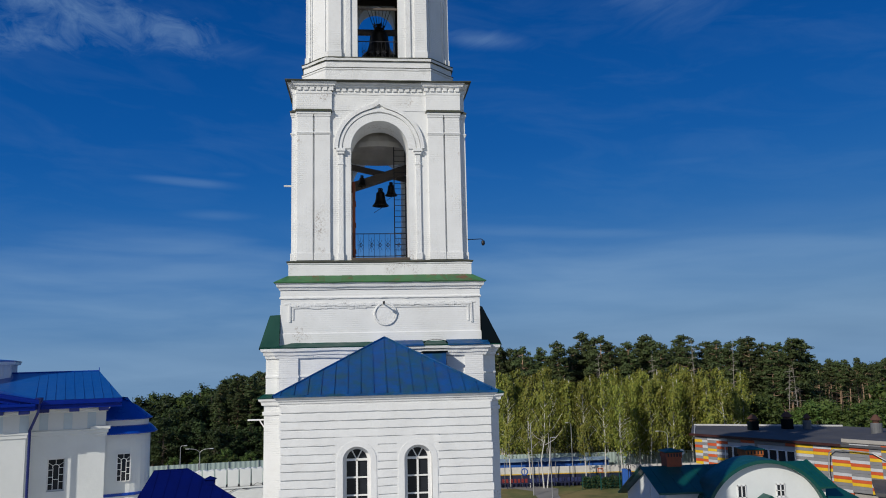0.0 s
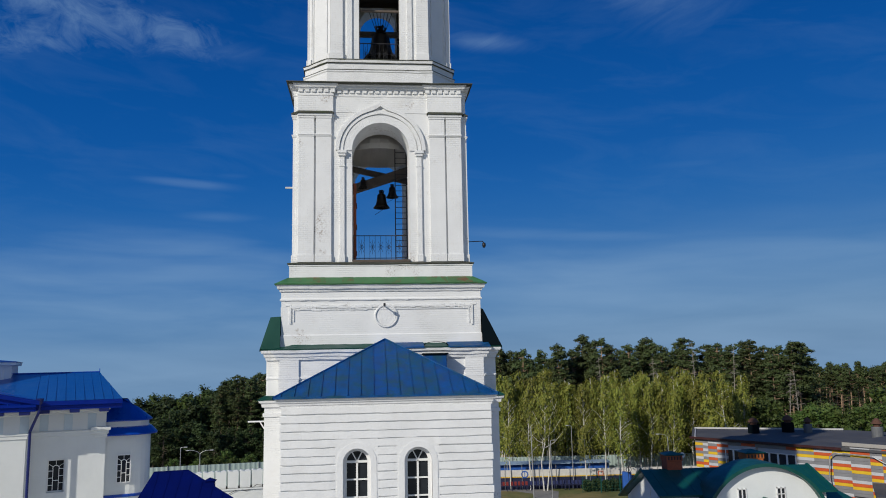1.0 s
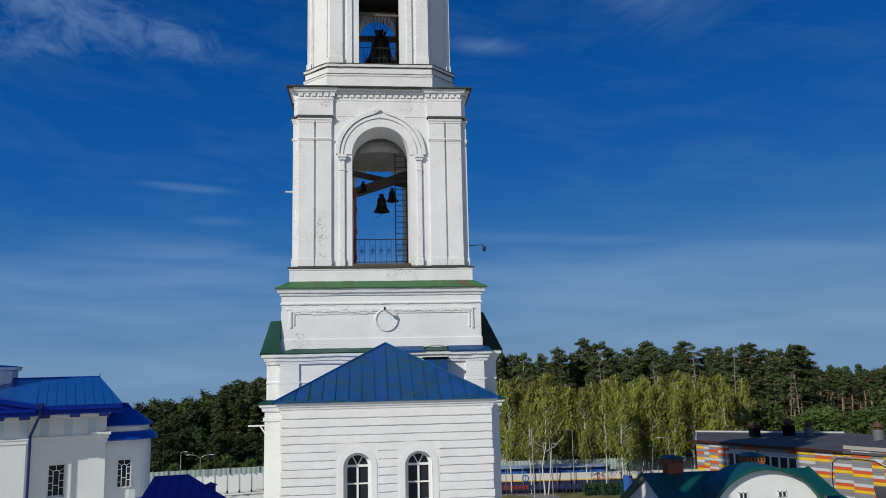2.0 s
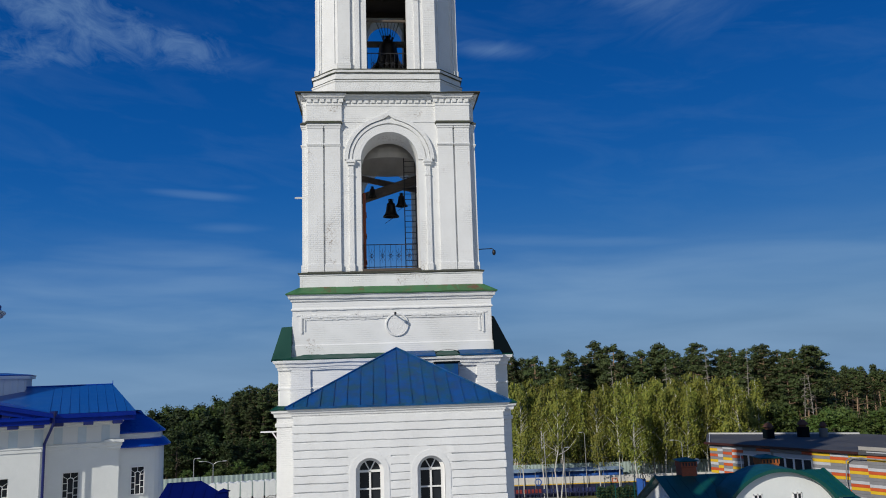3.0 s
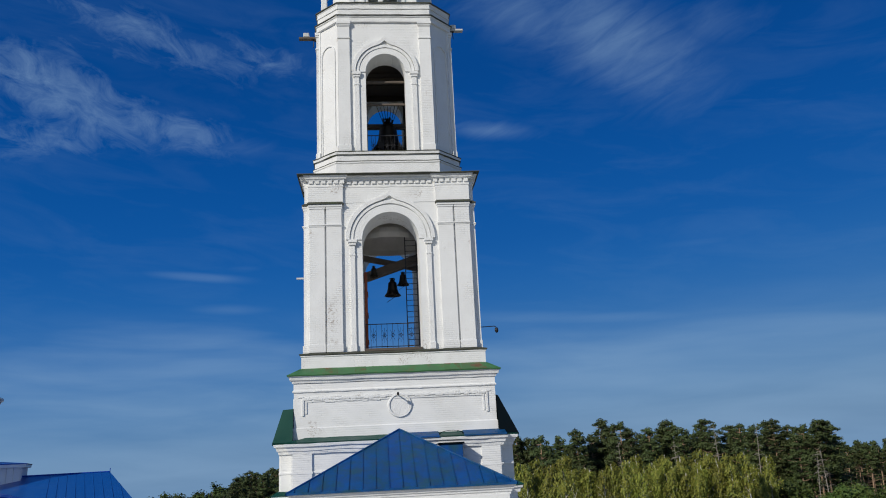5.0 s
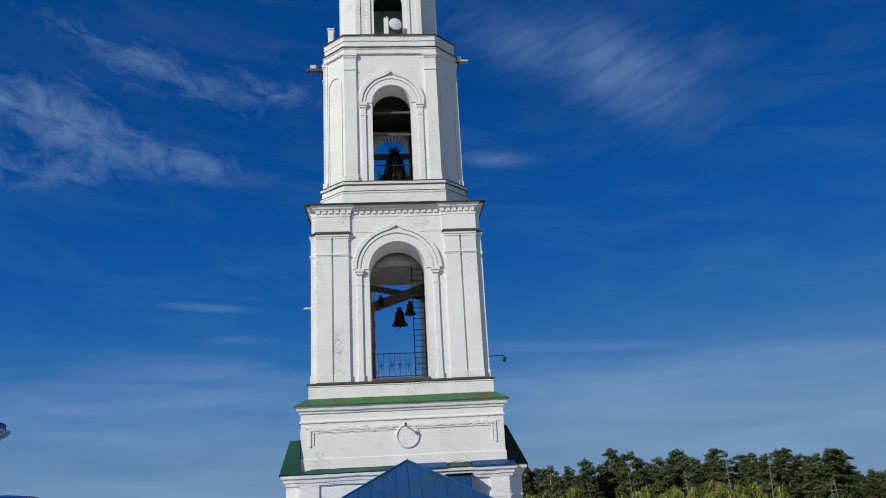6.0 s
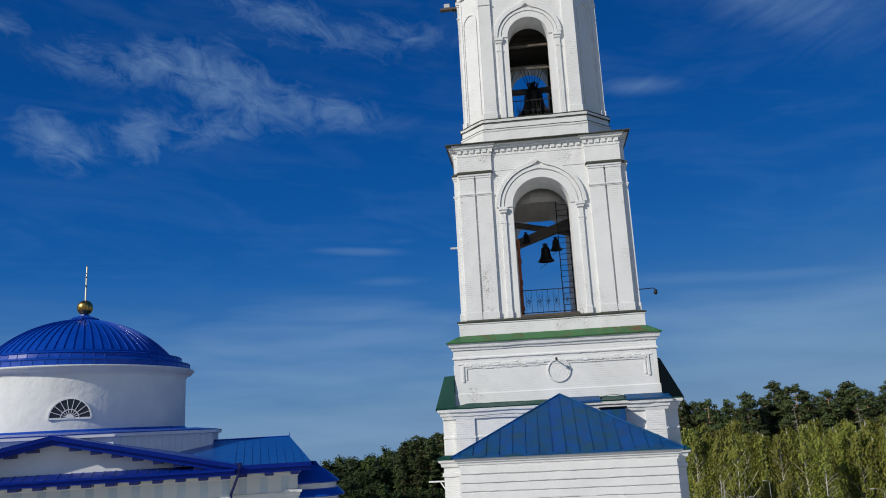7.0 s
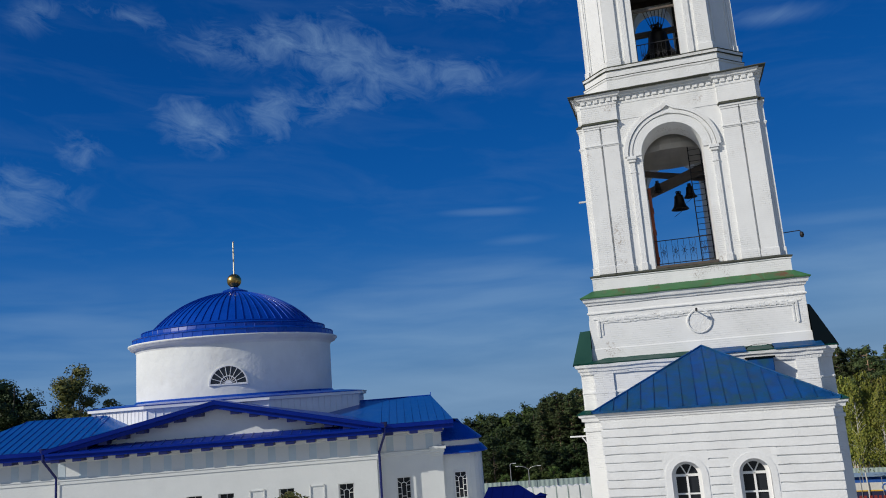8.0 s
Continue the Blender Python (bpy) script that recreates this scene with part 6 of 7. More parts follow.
bm = bmesh.new()
quad_mesh(bm, [[Vector((x, y, z)) for y, z in ((1.1, 0), (1.1, 6.25), (RYY, RZZ - 0.15), (7.8, 5.3), (7.8, 0))] for x in (RX0 + 0.45, RX1 - 0.45)], close=True, cap=True)
part("wall", bm, PLASTER, house)
bm = bmesh.new()
for y in (2.05, 3.5):
    box(bm, RX0 + 0.40, RX0 + 0.46, y, y + 0.16, 0, 6.3)
part("corner_trim", bm, FRAME, house)
for x in (RX0 - 0.02, RX1 + 0.02):
    for a, b in (((0.75, 6.3), (RYY, RZZ + 0.02)), ((RYY, RZZ + 0.02), (8.2, 5.22))):
        bm = bmesh.new()
        bar(bm, (x, *a), (x, *b), 0.07, 6)
        part("verge", bm, GREEN_HOUSE, house)
for i in range(12):
    x = RX0 + 0.5 + i * 0.86
    bm = bmesh.new()
    bar(bm, (x, 0.75, 6.33), (x, RYY, RZZ + 0.01), 0.018, 5)
    part("seam", bm, GREEN_HOUSE, house)
for x0, x1 in GWIN:
    w = new("window")
    w.parent = house
    z0, z1 = 6.02, 6.72
    bm = bmesh.new()
    for a, b, c, d in ((x0, x0 + 0.05, z0, z1), (x1 - 0.05, x1, z0, z1), (x0, x1, z1 - 0.05, z1), (x0, x1, z0, z0 + 0.05), ((x0 + x1) / 2 - 0.03, (x0 + x1) / 2 + 0.03, z0, z1)):
        box(bm, a, b, -0.06, 0.02, c, d)
    if x0 > 0:
        box(bm, x0, x1, -0.06, 0.02, z0 + 0.32, z0 + 0.36)
    part("window_frame", bm, FRAME, w)
    bm = bmesh.new()
    box(bm, x0 - 0.06, x1 + 0.06, -0.12, 0.0, z0 - 0.05, z0)
    part("window_sill", bm, FRAME, w)
    bm = bmesh.new()
    bm.faces.new([bm.verts.new(p) for p in ((x0, -0.02, z0), (x1, -0.02, z0), (x1, -0.02, z1), (x0, -0.02, z1))])
    part("pane", bm, GLASS, w)
bm = bmesh.new()
v = [bm.verts.new(p) for p in ((-0.9, -0.9, 5.7), (0.75, -0.9, 5.7), (-0.05, -0.9, 6.25), (-0.9, 0, 5.7), (0.75, 0, 5.7), (-0.05, 0, 6.25))]
for f in ((0, 1, 2), (0, 2, 5, 3), (2, 1, 4, 5), (1, 0, 3, 4)):
    bm.faces.new([v[i] for i in f])
part("porch_roof", bm, GREEN_HOUSE, house)
bm = bmesh.new()
v = [bm.verts.new(p) for p in ((4.4, 0.4, 5.3), (7.4, 0.4, 4.9), (7.4, 7.0, 4.9), (4.4, 7.0, 5.3), (4.8, 3.6, 6.45), (5.5, 3.6, 6.4))]
for f in ((0, 1, 5, 4), (1, 2, 5), (2, 3, 4, 5), (3, 0, 4), (3, 2, 1, 0)):
    bm.faces.new([v[i] for i in f])
part("side_roof", bm, GREEN_HOUSE, house)
bm = bmesh.new()
box(bm, 4.6, 7.1, 0.8, 6.6, 0, 4.95)
part("side_wall", bm, PLASTER, house)


def chimney(x, y, z0, z1, w, mat, label):
    c = thing("chimney", HM @ pose(x, y, 0), label, "chimney", "brick chimneys")
    bm = bmesh.new()
    sweep(bm, square(w), [(0, z0), (0, z1 - 0.34), (0.04, z1 - 0.32), (0.04, z1)])
    part("stack", bm, mat, c)
    for i in range(5):
        bm = bmesh.new()
        x0 = -w + 0.06 + i * (2 * w - 0.2) / 4
        box(bm, x0, x0 + 0.09, -w - 0.055, -w + 0.02, z1 - 0.26, z1 - 0.06)
        part("vent_hole", bm, IRON, c)
    bm = bmesh.new()
    sweep(bm, square(w), [(0.12, z1), (0.14, z1 + 0.05), (-w * 0.9, z1 + 0.22)])
    part("cap", bm, GREEN_HOUSE, c)


chimney(-3.72, 4.0, 6.8, 8.2, 0.46, BRICK_RED, "dark red brick chimney with a green cap")
chimney(1.50, 4.30, 6.6, 8.15, 0.525, BRICK_ORANGE, "orange brick chimney with a green cap")
dish2 = thing("dish_antenna", HM @ pose(-3.05, 4.0, 7.9), "small white dish antenna beside the chimney", "antenna")
bm = bmesh.new()
lathe(bm, [(0.0, -0.04), (0.14, -0.02), (0.18, 0.05), (0.15, 0.06), (0.0, 0.02)], 16, Matrix.Translation((0, 0, 0.25)) @ Matrix.Rotation(math.pi / 2, 4, "X"))
part("dish", bm, DISH, dish2)
bm = bmesh.new()
bar(bm, (0, 0.05, -0.8), (0, 0.05, 0.25), 0.03)
part("mast", bm, STEEL, dish2)

# ---------------------------------------------------------------- panelled building
BM_ = pose(30.4, 71.8, 0, 0, 0, -59.5)
hall = thing("panelled_hall", BM_, "flat-roofed hall clad in grey, yellow and orange panels", "building")
RT = 6.80
foot = [BM_.inverted() @ Vector((x, y, 0)) for x, y in ((30.4, 71.8), (47.66, 42.5), (62.0, 52.0), (46.2, 73.9), (33.9, 79.8))]
inner = outset([(p.x, p.y) for p in foot], -0.12)
bm = bmesh.new()
quad_mesh(bm, [[Vector((p.x, p.y, z)) for p in inner] for z in (0, RT - 0.2)], close=True, cap=True)
part("wall", bm, CONCRETE, hall)
bm = bmesh.new()
wide = outset([(p.x, p.y) for p in foot], 0.3)
quad_mesh(bm, [[Vector((p.x, p.y, z)) for p in wide] for z in (RT - 0.17, RT)], close=True, cap=True)
part("roof", bm, BITUMEN, hall)
bm = bmesh.new()
box(bm, 13.8, 33.5, -0.1, 9.0, RT + 0.004, RT + 0.42)
part("raised_roof", bm, BITUMEN, hall)
bm = bmesh.new()
box(bm, -0.34, 13.8, -0.37, -0.305, RT - 0.17, RT + 0.03)
part("fascia", bm, MAROON, hall)
for (p, q), w in (((foot[4], foot[3]), 0.09), ((foot[0], foot[4]), 0.05)):
    bm = bmesh.new()
    d = (q - p)
    m = Matrix.Translation(p) @ Matrix.Rotation(math.atan2(d.y, d.x), 4, "Z")
    box(bm, -0.1, d.length + 0.1, -w, w, RT + 0.002, RT + (0.15 if w > 0.06 else 0.08), m)
    part("parapet", bm, DUCT_PALE, hall)
bm = bmesh.new()
box(bm, 13.8, 33.5, -0.16, -0.1, RT + 0.16, RT + 0.44)
part("raised_fascia", bm, CONCRETE, hall)
prng = random.Random(12)
plain = [GREY_PANEL, GREY_PANEL, GREY_PANEL, PALE_PANEL, PALE_PANEL, YELLOW, ORANGE]
cycle = [ORANGE, YELLOW, GREY_PANEL, GREY_PANEL, PALE_PANEL]
OPEN = [(3.15, 4.75), (6.6, 9.8)]
ROW = 0.245
masters = {}
x, col, phase = 0.0, 0, 0
while x < 26.0:
    w = (0.82, 0.55, 0.95, 1.1)[col % 4] if x < 3 else prng.choice((0.9, 1.35, 1.5, 1.5))
    was, phase = None, (phase + prng.choice((2, 3))) % 5
    for r in range(15):
        mat = cycle[(r + phase) % 5] if x > 10 else prng.choice([m for m in plain if m is not was])
        was = mat
        c = x + w / 2
        if any(a - 0.2 < c < b + 0.2 for a, b in OPEN) and 1 <= r < 10:
            continue
        key = (w, mat.name)
        if key not in masters:
            bm = bmesh.new()
            box(bm, 0.004, w - 0.004, -0.03, 0.10, 0.006, ROW - 0.006)
            masters[key] = part("panel", bm, mat, hall)
            o = masters[key]
        else:
            o = masters[key].copy()
            scene.collection.objects.link(o)
        o.location = (x, -0.10 if x > 13.7 else 0.0, RT - 0.25 - (r + 1) * ROW + (0.33 if x > 13.7 else 0))
    x, col = x + w, col + 1
for a, b in OPEN:
    bm = bmesh.new()
    box(bm, a - 0.25, b + 0.25, 0.06, 0.11, 4.2, RT - 0.55)
    part("window_backing", bm, PALE_PANEL, hall)
    n = max(2, int((b - a) / 0.8))
    for i in range(n):
        w = new("window")
        w.parent = hall
        x0, x1 = a + (b - a) * i / n, a + (b - a) * (i + 1) / n
        bm = bmesh.new()
        for p, q, c, d in ((x0, x0 + 0.07, 4.3, 5.95), (x1 - 0.07, x1, 4.3, 5.95), (x0, x1, 5.88, 5.95), (x0, x1, 4.3, 4.37)):
            box(bm, p, q, -0.05, 0.05, c, d)
        part("window_frame", bm, FRAME, w)
        bm = bmesh.new()
        bm.faces.new([bm.verts.new(p) for p in ((x0, 0.02, 4.3), (x1, 0.02, 4.3), (x1, 0.02, 5.95), (x0, 0.02, 5.95))])
        part("pane", bm, GLASS, w)
pipe = thing("flue_pipe", BM_, "bent grey flue pipe on the panelled wall", "pipe")
bm = bmesh.new()
pts = [Vector(p) for p in ((14.0, -0.35, 6.35), (13.3, -0.45, 6.4), (12.9, -0.45, 6.1), (12.75, -0.45, 4.6), (12.9, -0.45, 3.4))]
for a, b in zip(pts, pts[1:]):
    bar(bm, a, b, 0.045, 8)
part("tube", bm, STEEL, pipe)
bm = bmesh.new()
pts = [Vector(p) for p in ((13.9, -0.4, 6.4), (16.2, -0.4, 6.35), (16.9, -0.4, 6.0), (17.8, -0.4, 5.6), (20.5, -0.4, 5.6))]
for a, b in zip(pts, pts[1:]):
    bar(bm, a, b, 0.045, 8)
part("tube", bm, STEEL, pipe)
for x, y, z, r, h, mat in ((36.9, 73.3, RT, 0.62, 1.45, BLACK_SHEET), (40.4, 73.4, RT, 0.66, 1.6, BLACK_SHEET), (41.95, 72.6, RT, 0.46, 1.4, DUCT_GREY), (44.5, 66.0, RT, 0.56, 1.7, DUCT_GREY)):
    vent = thing("roof_vent", pose(x, y, z), "round metal roof ventilator with a conical cap", "vent", "roof ventilators")
    bm = bmesh.new()
    lathe(bm, [(r * 0.85, -0.02), (r * 0.85, h * 0.55), (r * 0.80, h * 0.58)], 18)
    part("duct", bm, mat, vent)
    bm = bmesh.new()
    lathe(bm, [(r * 0.5, h * 0.5), (r * 0.5, h * 0.75), (r * 0.85, h * 0.72), (r * 0.45, h * 0.92), (r * 0.2, h), (0.0, h)], 18)
    part("cap", bm, RUST_BROWN, vent)
shed = thing("shed", pose(37.5, 50.5, 0, 0, 0, -32), "low shed with a dark felt roof and pale wall", "shed")
bm = bmesh.new()
box(bm, -3, 9, 0, 6, 0, 4.2)
part("wall", bm, CONCRETE, shed)
bm = bmesh.new()
box(bm, -3.3, 9.3, -0.3, 6.3, 4.2, 4.42)
part("roof", bm, BITUMEN, shed)

# ---------------------------------------------------------------- trees
def pad(bm, c, rx, rz, n, size, rng, spiky=0.45, core=0.72):
    """A tuft of foliage: small blades laid over a lump, denser and flatter above than below."""
    top = [Vector((core * rx * math.cos(k * math.tau / 5 + 0.4), core * rx * math.sin(k * math.tau / 5 + 0.4), rng.uniform(-0.2, 0.2) * rz)) * rng.uniform(0.8, 1.1) for k in range(5)]
    mid = [bm.verts.new(c + p) for p in top]
    up, down = bm.verts.new(c + Vector((0, 0, rz * core))), bm.verts.new(c - Vector((0, 0, rz * core * 0.7)))
    for k in range(5):
        bm.faces.new((mid[k], mid[(k + 1) % 5], up))
        bm.faces.new((mid[(k + 1) % 5], mid[k], down))
    for _ in range(n):
        d = Vector((rng.gauss(0, 1), rng.gauss(0, 1), rng.gauss(0.35, 0.9))).normalized()
        p = c + Vector((d.x * rx, d.y * rx, d.z * rz)) * rng.uniform(0.72, 1.18)
        out = (Vector((d.x / rx, d.y / rx, d.z / rz)).normalized() + Vector((rng.uniform(-1, 1), rng.uniform(-1, 1), rng.uniform(-1, 1))) * 0.45).normalized()
        a = out.cross(Vector((rng.uniform(-1, 1), rng.uniform(-1, 1), rng.uniform(-1, 1)))).normalized()
        b = (out.cross(a) + out * spiky).normalized()
        s = size * rng.uniform(0.6, 1.35)
        bm.faces.new((bm.verts.new(p + a * s * 0.5 - b * s * 0.3), bm.verts.new(p + b * s * 0.8), bm.verts.new(p - a * s * 0.5 - b * s * 0.3)))


def spray(bm, c, drop, n, size, rng, centre):
    """A hanging twig of leaves that face away from the tree's middle."""
    side = Vector((rng.uniform(-0.3, 0.3), rng.uniform(-0.3, 0.3), 0))
    out = Vector((c.x - centre.x, c.y - centre.y, 0))
    out = out.normalized() if out.length > 0.01 else Vector((0, -1, 0))
    for i in range(n):
        f = (i + rng.random()) / n
        p = c + side * f + out * 0.15 * math.sin(f * 2.0) + Vector((rng.gauss(0, 0.07), rng.gauss(0, 0.07), -drop * f))
        nrm = (out + Vector((rng.uniform(-0.8, 0.8), rng.uniform(-0.8, 0.8), rng.uniform(-0.2, 0.9)))).normalized()
        a = nrm.cross(Vector((0, 0, 1)) + Vector((rng.uniform(-0.5, 0.5), rng.uniform(-0.5, 0.5), 0))).normalized()
        b = nrm.cross(a)
        s = size * rng.uniform(0.6, 1.3)
        bm.faces.new((bm.verts.new(p + a * s * 0.5), bm.verts.new(p + b * s * 0.75), bm.verts.new(p - a * s * 0.5), bm.verts.new(p - b * s * 0.75)))


def limb_path(bm, pts, r0, r1, sides=6):
    n = len(pts) - 1
    for i in range(n):
        bar(bm, pts[i], pts[i + 1], r0 + (r1 - r0) * i / n, sides, r0 + (r1 - r0) * (i + 1) / n)


TALL = {}


def pine(seed, h, low, label, girth_of=1.0):
    rng = random.Random(seed)
    t = thing("pine_tree", pose(0, 0, -500), label, "tree", "pine forest")
    TALL[t.name] = h
    lean = Vector((rng.uniform(-0.6, 0.6), rng.uniform(-0.6, 0.6), 0))

    def stem(f):
        return lean * f ** 1.5 + Vector((0.12 * math.sin(f * 7 + seed), 0.12 * math.cos(f * 6 + seed), h * f))

    bm = bmesh.new()
    limb_path(bm, [Vector((0, 0, -0.3))] + [stem(k / 7) for k in range(1, 8)], 0.19, 0.045, 7)
    crown = bmesh.new()
    tiers = max(9, round((1 - low) * h * 1.9))
    for i in range(tiers):
        f = low + (0.97 - low) * (i + rng.uniform(0.15, 0.85)) / tiers
        k = (f - low) / (1 - low)
        girth = girth_of * h * 0.118 * min(1.0, 0.50 + 2.0 * k) * (1.0 if k < 0.35 else 1.0 - 1.12 * (k - 0.35)) * rng.uniform(0.75, 1.2)
        first = rng.random() * math.tau
        for j in range(rng.choice((2, 3, 3, 4))):
            a = first + j * 2.1 + rng.uniform(-0.5, 0.5)
            base = stem(f)
            reach = girth * rng.uniform(0.45, 1.1)
            tip = base + Vector((math.cos(a) * reach, math.sin(a) * reach, reach * rng.uniform(0.0, 0.6)))
            limb_path(bm, [base, base.lerp(tip, 0.5) + Vector((0, 0, -0.1)), tip], 0.06, 0.018, 4)
            big = girth_of ** 0.5 * (1.05 - 0.35 * k)
            pad(crown, tip + Vector((0, 0, 0.1)), rng.uniform(0.48, 0.80) * big, rng.uniform(0.34, 0.55) * big, 48, 0.20, rng)
            if reach > 0.8:
                q = base.lerp(tip, rng.uniform(0.4, 0.6)) + Vector((rng.uniform(-0.3, 0.3), rng.uniform(-0.3, 0.3), rng.uniform(0.1, 0.4)))
                pad(crown, q, rng.uniform(0.45, 0.75) * big, rng.uniform(0.24, 0.40) * big, 44, 0.23, rng)
    pad(crown, stem(0.985), 0.5, 0.42, 50, 0.23, rng)
    for i in range(6):
        f = rng.uniform(low - 0.14, low)
        a = rng.random() * math.tau
        base = stem(f)
        tip = base + Vector((math.cos(a), math.sin(a), rng.uniform(-0.2, 0.2))) * rng.uniform(0.9, 1.9)
        limb_path(bm, [base, base.lerp(tip, 0.5) + Vector((0, 0, 0.1)), tip], 0.04, 0.012, 4)
        if rng.random() < 0.5:
            pad(crown, tip, 0.5, 0.2, 30, 0.22, rng)
    for i in range(10):
        f = rng.uniform(0.3, low)
        a = rng.random() * math.tau
        base = stem(f)
        bar(bm, base, base + Vector((math.cos(a), math.sin(a), rng.uniform(-0.2, 0.2))) * rng.uniform(0.5, 1.5), 0.028, 4, 0.01)
    part("trunk", bm, BARK_PINE, t, fix=False)
    part("crown", crown, NEEDLES, t, fix=False)
    return t


def birch(seed, h, label, clear=0.27, full=1.0):
    rng = random.Random(seed)
    t = thing("birch_tree", pose(0, 0, -500), label, "tree", "birch row")
    TALL[t.name] = h
    lean = Vector((rng.uniform(-0.6, 0.6), rng.uniform(-0.5, 0.5), 0))

    def stem(f):
        return lean * f ** 1.3 + Vector((0.1 * math.sin(f * 8 + seed), 0, h * 0.97 * f))

    bm = bmesh.new()
    limb_path(bm, [Vector((0, 0, -0.3))] + [stem(k / 7) for k in range(1, 8)], 0.078, 0.016)
    crown = bmesh.new()
    for i in range(34):
        f = clear + (0.98 - clear) * (i + rng.random()) / 34
        a = rng.random() * math.tau
        base = stem(f)
        k = (f - clear) / (0.98 - clear)
        reach = h * 0.150 * (1.08 - k) ** 0.85 * rng.uniform(0.45, 1.15)
        tip = base + Vector((math.cos(a) * reach, math.sin(a) * reach, reach * rng.uniform(0.6, 1.3)))
        bough = [base, base.lerp(tip, 0.55) + Vector((0, 0, 0.12)), tip]
        limb_path(bm, bough, 0.026, 0.008, 4)
        for j in range(int(12 * full)):
            q = rng.uniform(0.25, 1.1)
            c = base.lerp(tip, q) + Vector((rng.gauss(0, 0.24), rng.gauss(0, 0.24), rng.uniform(-0.1, 0.35)))
            spray(crown, c, rng.uniform(0.5, 1.7) * (1.1 - 0.5 * k), rng.choice((7, 8, 10)), 0.142, rng, base)
    part("trunk", bm, BARK_BIRCH, t, fix=False)
    part("crown", crown, BIRCH_LEAVES, t, fix=False)
    return t


def broadleaf(seed, h, w, leaves, label, name="broadleaf_tree", group="mixed wood", size=0.25, clear=0.18, blades=34):
    rng = random.Random(seed)
    t = thing(name, pose(0, 0, -500), label, "tree", group)
    TALL[t.name] = h
    bm = bmesh.new()
    limb_path(bm, [Vector((0, 0, -0.3)), Vector((0.05, 0.05, h * 0.35)), Vector((0.1, -0.05, h * 0.7)), Vector((0.0, 0.0, h * 0.95))], 0.24, 0.04)
    crown = bmesh.new()
    for i in range(46):
        f = clear + (0.98 - clear) * (i + rng.random()) / 46
        a = rng.random() * math.tau
        base = Vector((0, 0, h * f * 0.85))
        k = (f - clear) / (1 - clear)
        reach = w * (math.sin(math.pi * (0.12 + 0.84 * k)) ** 0.7) * rng.uniform(0.45, 1.1)
        tip = base + Vector((math.cos(a) * reach, math.sin(a) * reach, h * 0.13 * rng.uniform(0.3, 1.2)))
        limb_path(bm, [base, base.lerp(tip, 0.6), tip], 0.06, 0.015, 4)
        for q in (0.6, 1.0):
            lump = rng.uniform(0.40, 0.78) * w / 2.6
            pad(crown, base.lerp(tip, q), lump, lump * rng.uniform(0.65, 0.95), blades, size, rng, 0.35, 0.6)
    part("trunk", bm, BARK_DARK, t, fix=False)
    part("crown", crown, leaves, t, fix=False)
    return t


PINES = [pine(31 + i, h, low, "tall Scots pine with a bare trunk and dark crown") for i, (h, low) in enumerate(((18.5, 0.50), (17.2, 0.42), (16.0, 0.46), (17.8, 0.52), (15.0, 0.38), (18.0, 0.55)))]
SLIM_PINES = [pine(41 + i, h, low, "slim Scots pine with a high crown", 0.72) for i, (h, low) in enumerate(((15.5, 0.72), (14.5, 0.68), (16.2, 0.76)))]
BIRCHES = [birch(51 + i, h, "slender birch with yellowing drooping leaves") for i, h in enumerate((12.2, 11.4, 12.8, 10.8, 11.9))]
FRONT_BIRCHES = [birch(61 + i, h, "tall birch with a white trunk beside the rink", 0.32, 0.8) for i, h in enumerate((11.8, 12.4, 11.0))]
LEAFY = [broadleaf(71 + i, h, w, BROADLEAVES, "dense dark green broadleaf tree") for i, (h, w) in enumerate(((10.5, 3.0), (9.0, 2.6), (11.5, 3.2)))]
BUSHES = [broadleaf(81 + i, h, w, BRIGHT_LEAVES, "fresh green bushy tree at the wood's edge", size=0.22, clear=0.05) for i, (h, w) in enumerate(((6.5, 2.8), (5.0, 2.4), (7.5, 3.0)))]
HEDGE = [broadleaf(88, 1.9, 0.9, BROADLEAVES, "low clipped green bush by the mesh fence", name="bush", group="bushes", size=0.2, clear=0.02)]
FAR = [broadleaf(91, 19.2, 3.3, BROWN_LEAVES, "tall maple with browning leaves behind the church", size=0.17, blades=170, clear=0.42),
       broadleaf(92, 17.3, 3.2, BROADLEAVES, "tall green tree behind the church", size=0.17, blades=170, clear=0.42)]
trng = random.Random(9)
used = set()


def plant(kinds, x, y, z=0.0, s=1.0, wide=1.0):
    src = trng.choice(kinds)
    m = pose(x, y, z, 0, 0, trng.uniform(0, 360)) @ Matrix.Diagonal((s * wide, s * wide, s * trng.uniform(0.95, 1.05), 1))
    if src.name not in used:
        used.add(src.name)
        src.matrix_basis = m
    else:
        made = copy_thing(src, Matrix.Identity(4))
        made.matrix_basis = m


def along(az, d):
    return d * math.sin(radians(az)), d * math.cos(radians(az))


# birch row beyond the rink, in two uneven ranks
for i in range(34):
    az = 9.3 + i * 0.49 + trng.uniform(-0.25, 0.25)
    plant(BIRCHES, *along(az, trng.uniform(97, 103)), 0, trng.uniform(0.92, 1.08))
for i in range(22):
    az = 9.5 + i * 0.78 + trng.uniform(-0.6, 0.6)
    plant(BIRCHES, *along(az, trng.uniform(104, 109)), 0, trng.uniform(0.9, 1.08))
for az, d in ((11.6, 89.3), (15.5, 89.2), (16.8, 89.2), (18.0, 89.2), (10.2, 89.6)):
    plant(FRONT_BIRCHES, *along(az, d), 0, trng.uniform(0.94, 1.02))
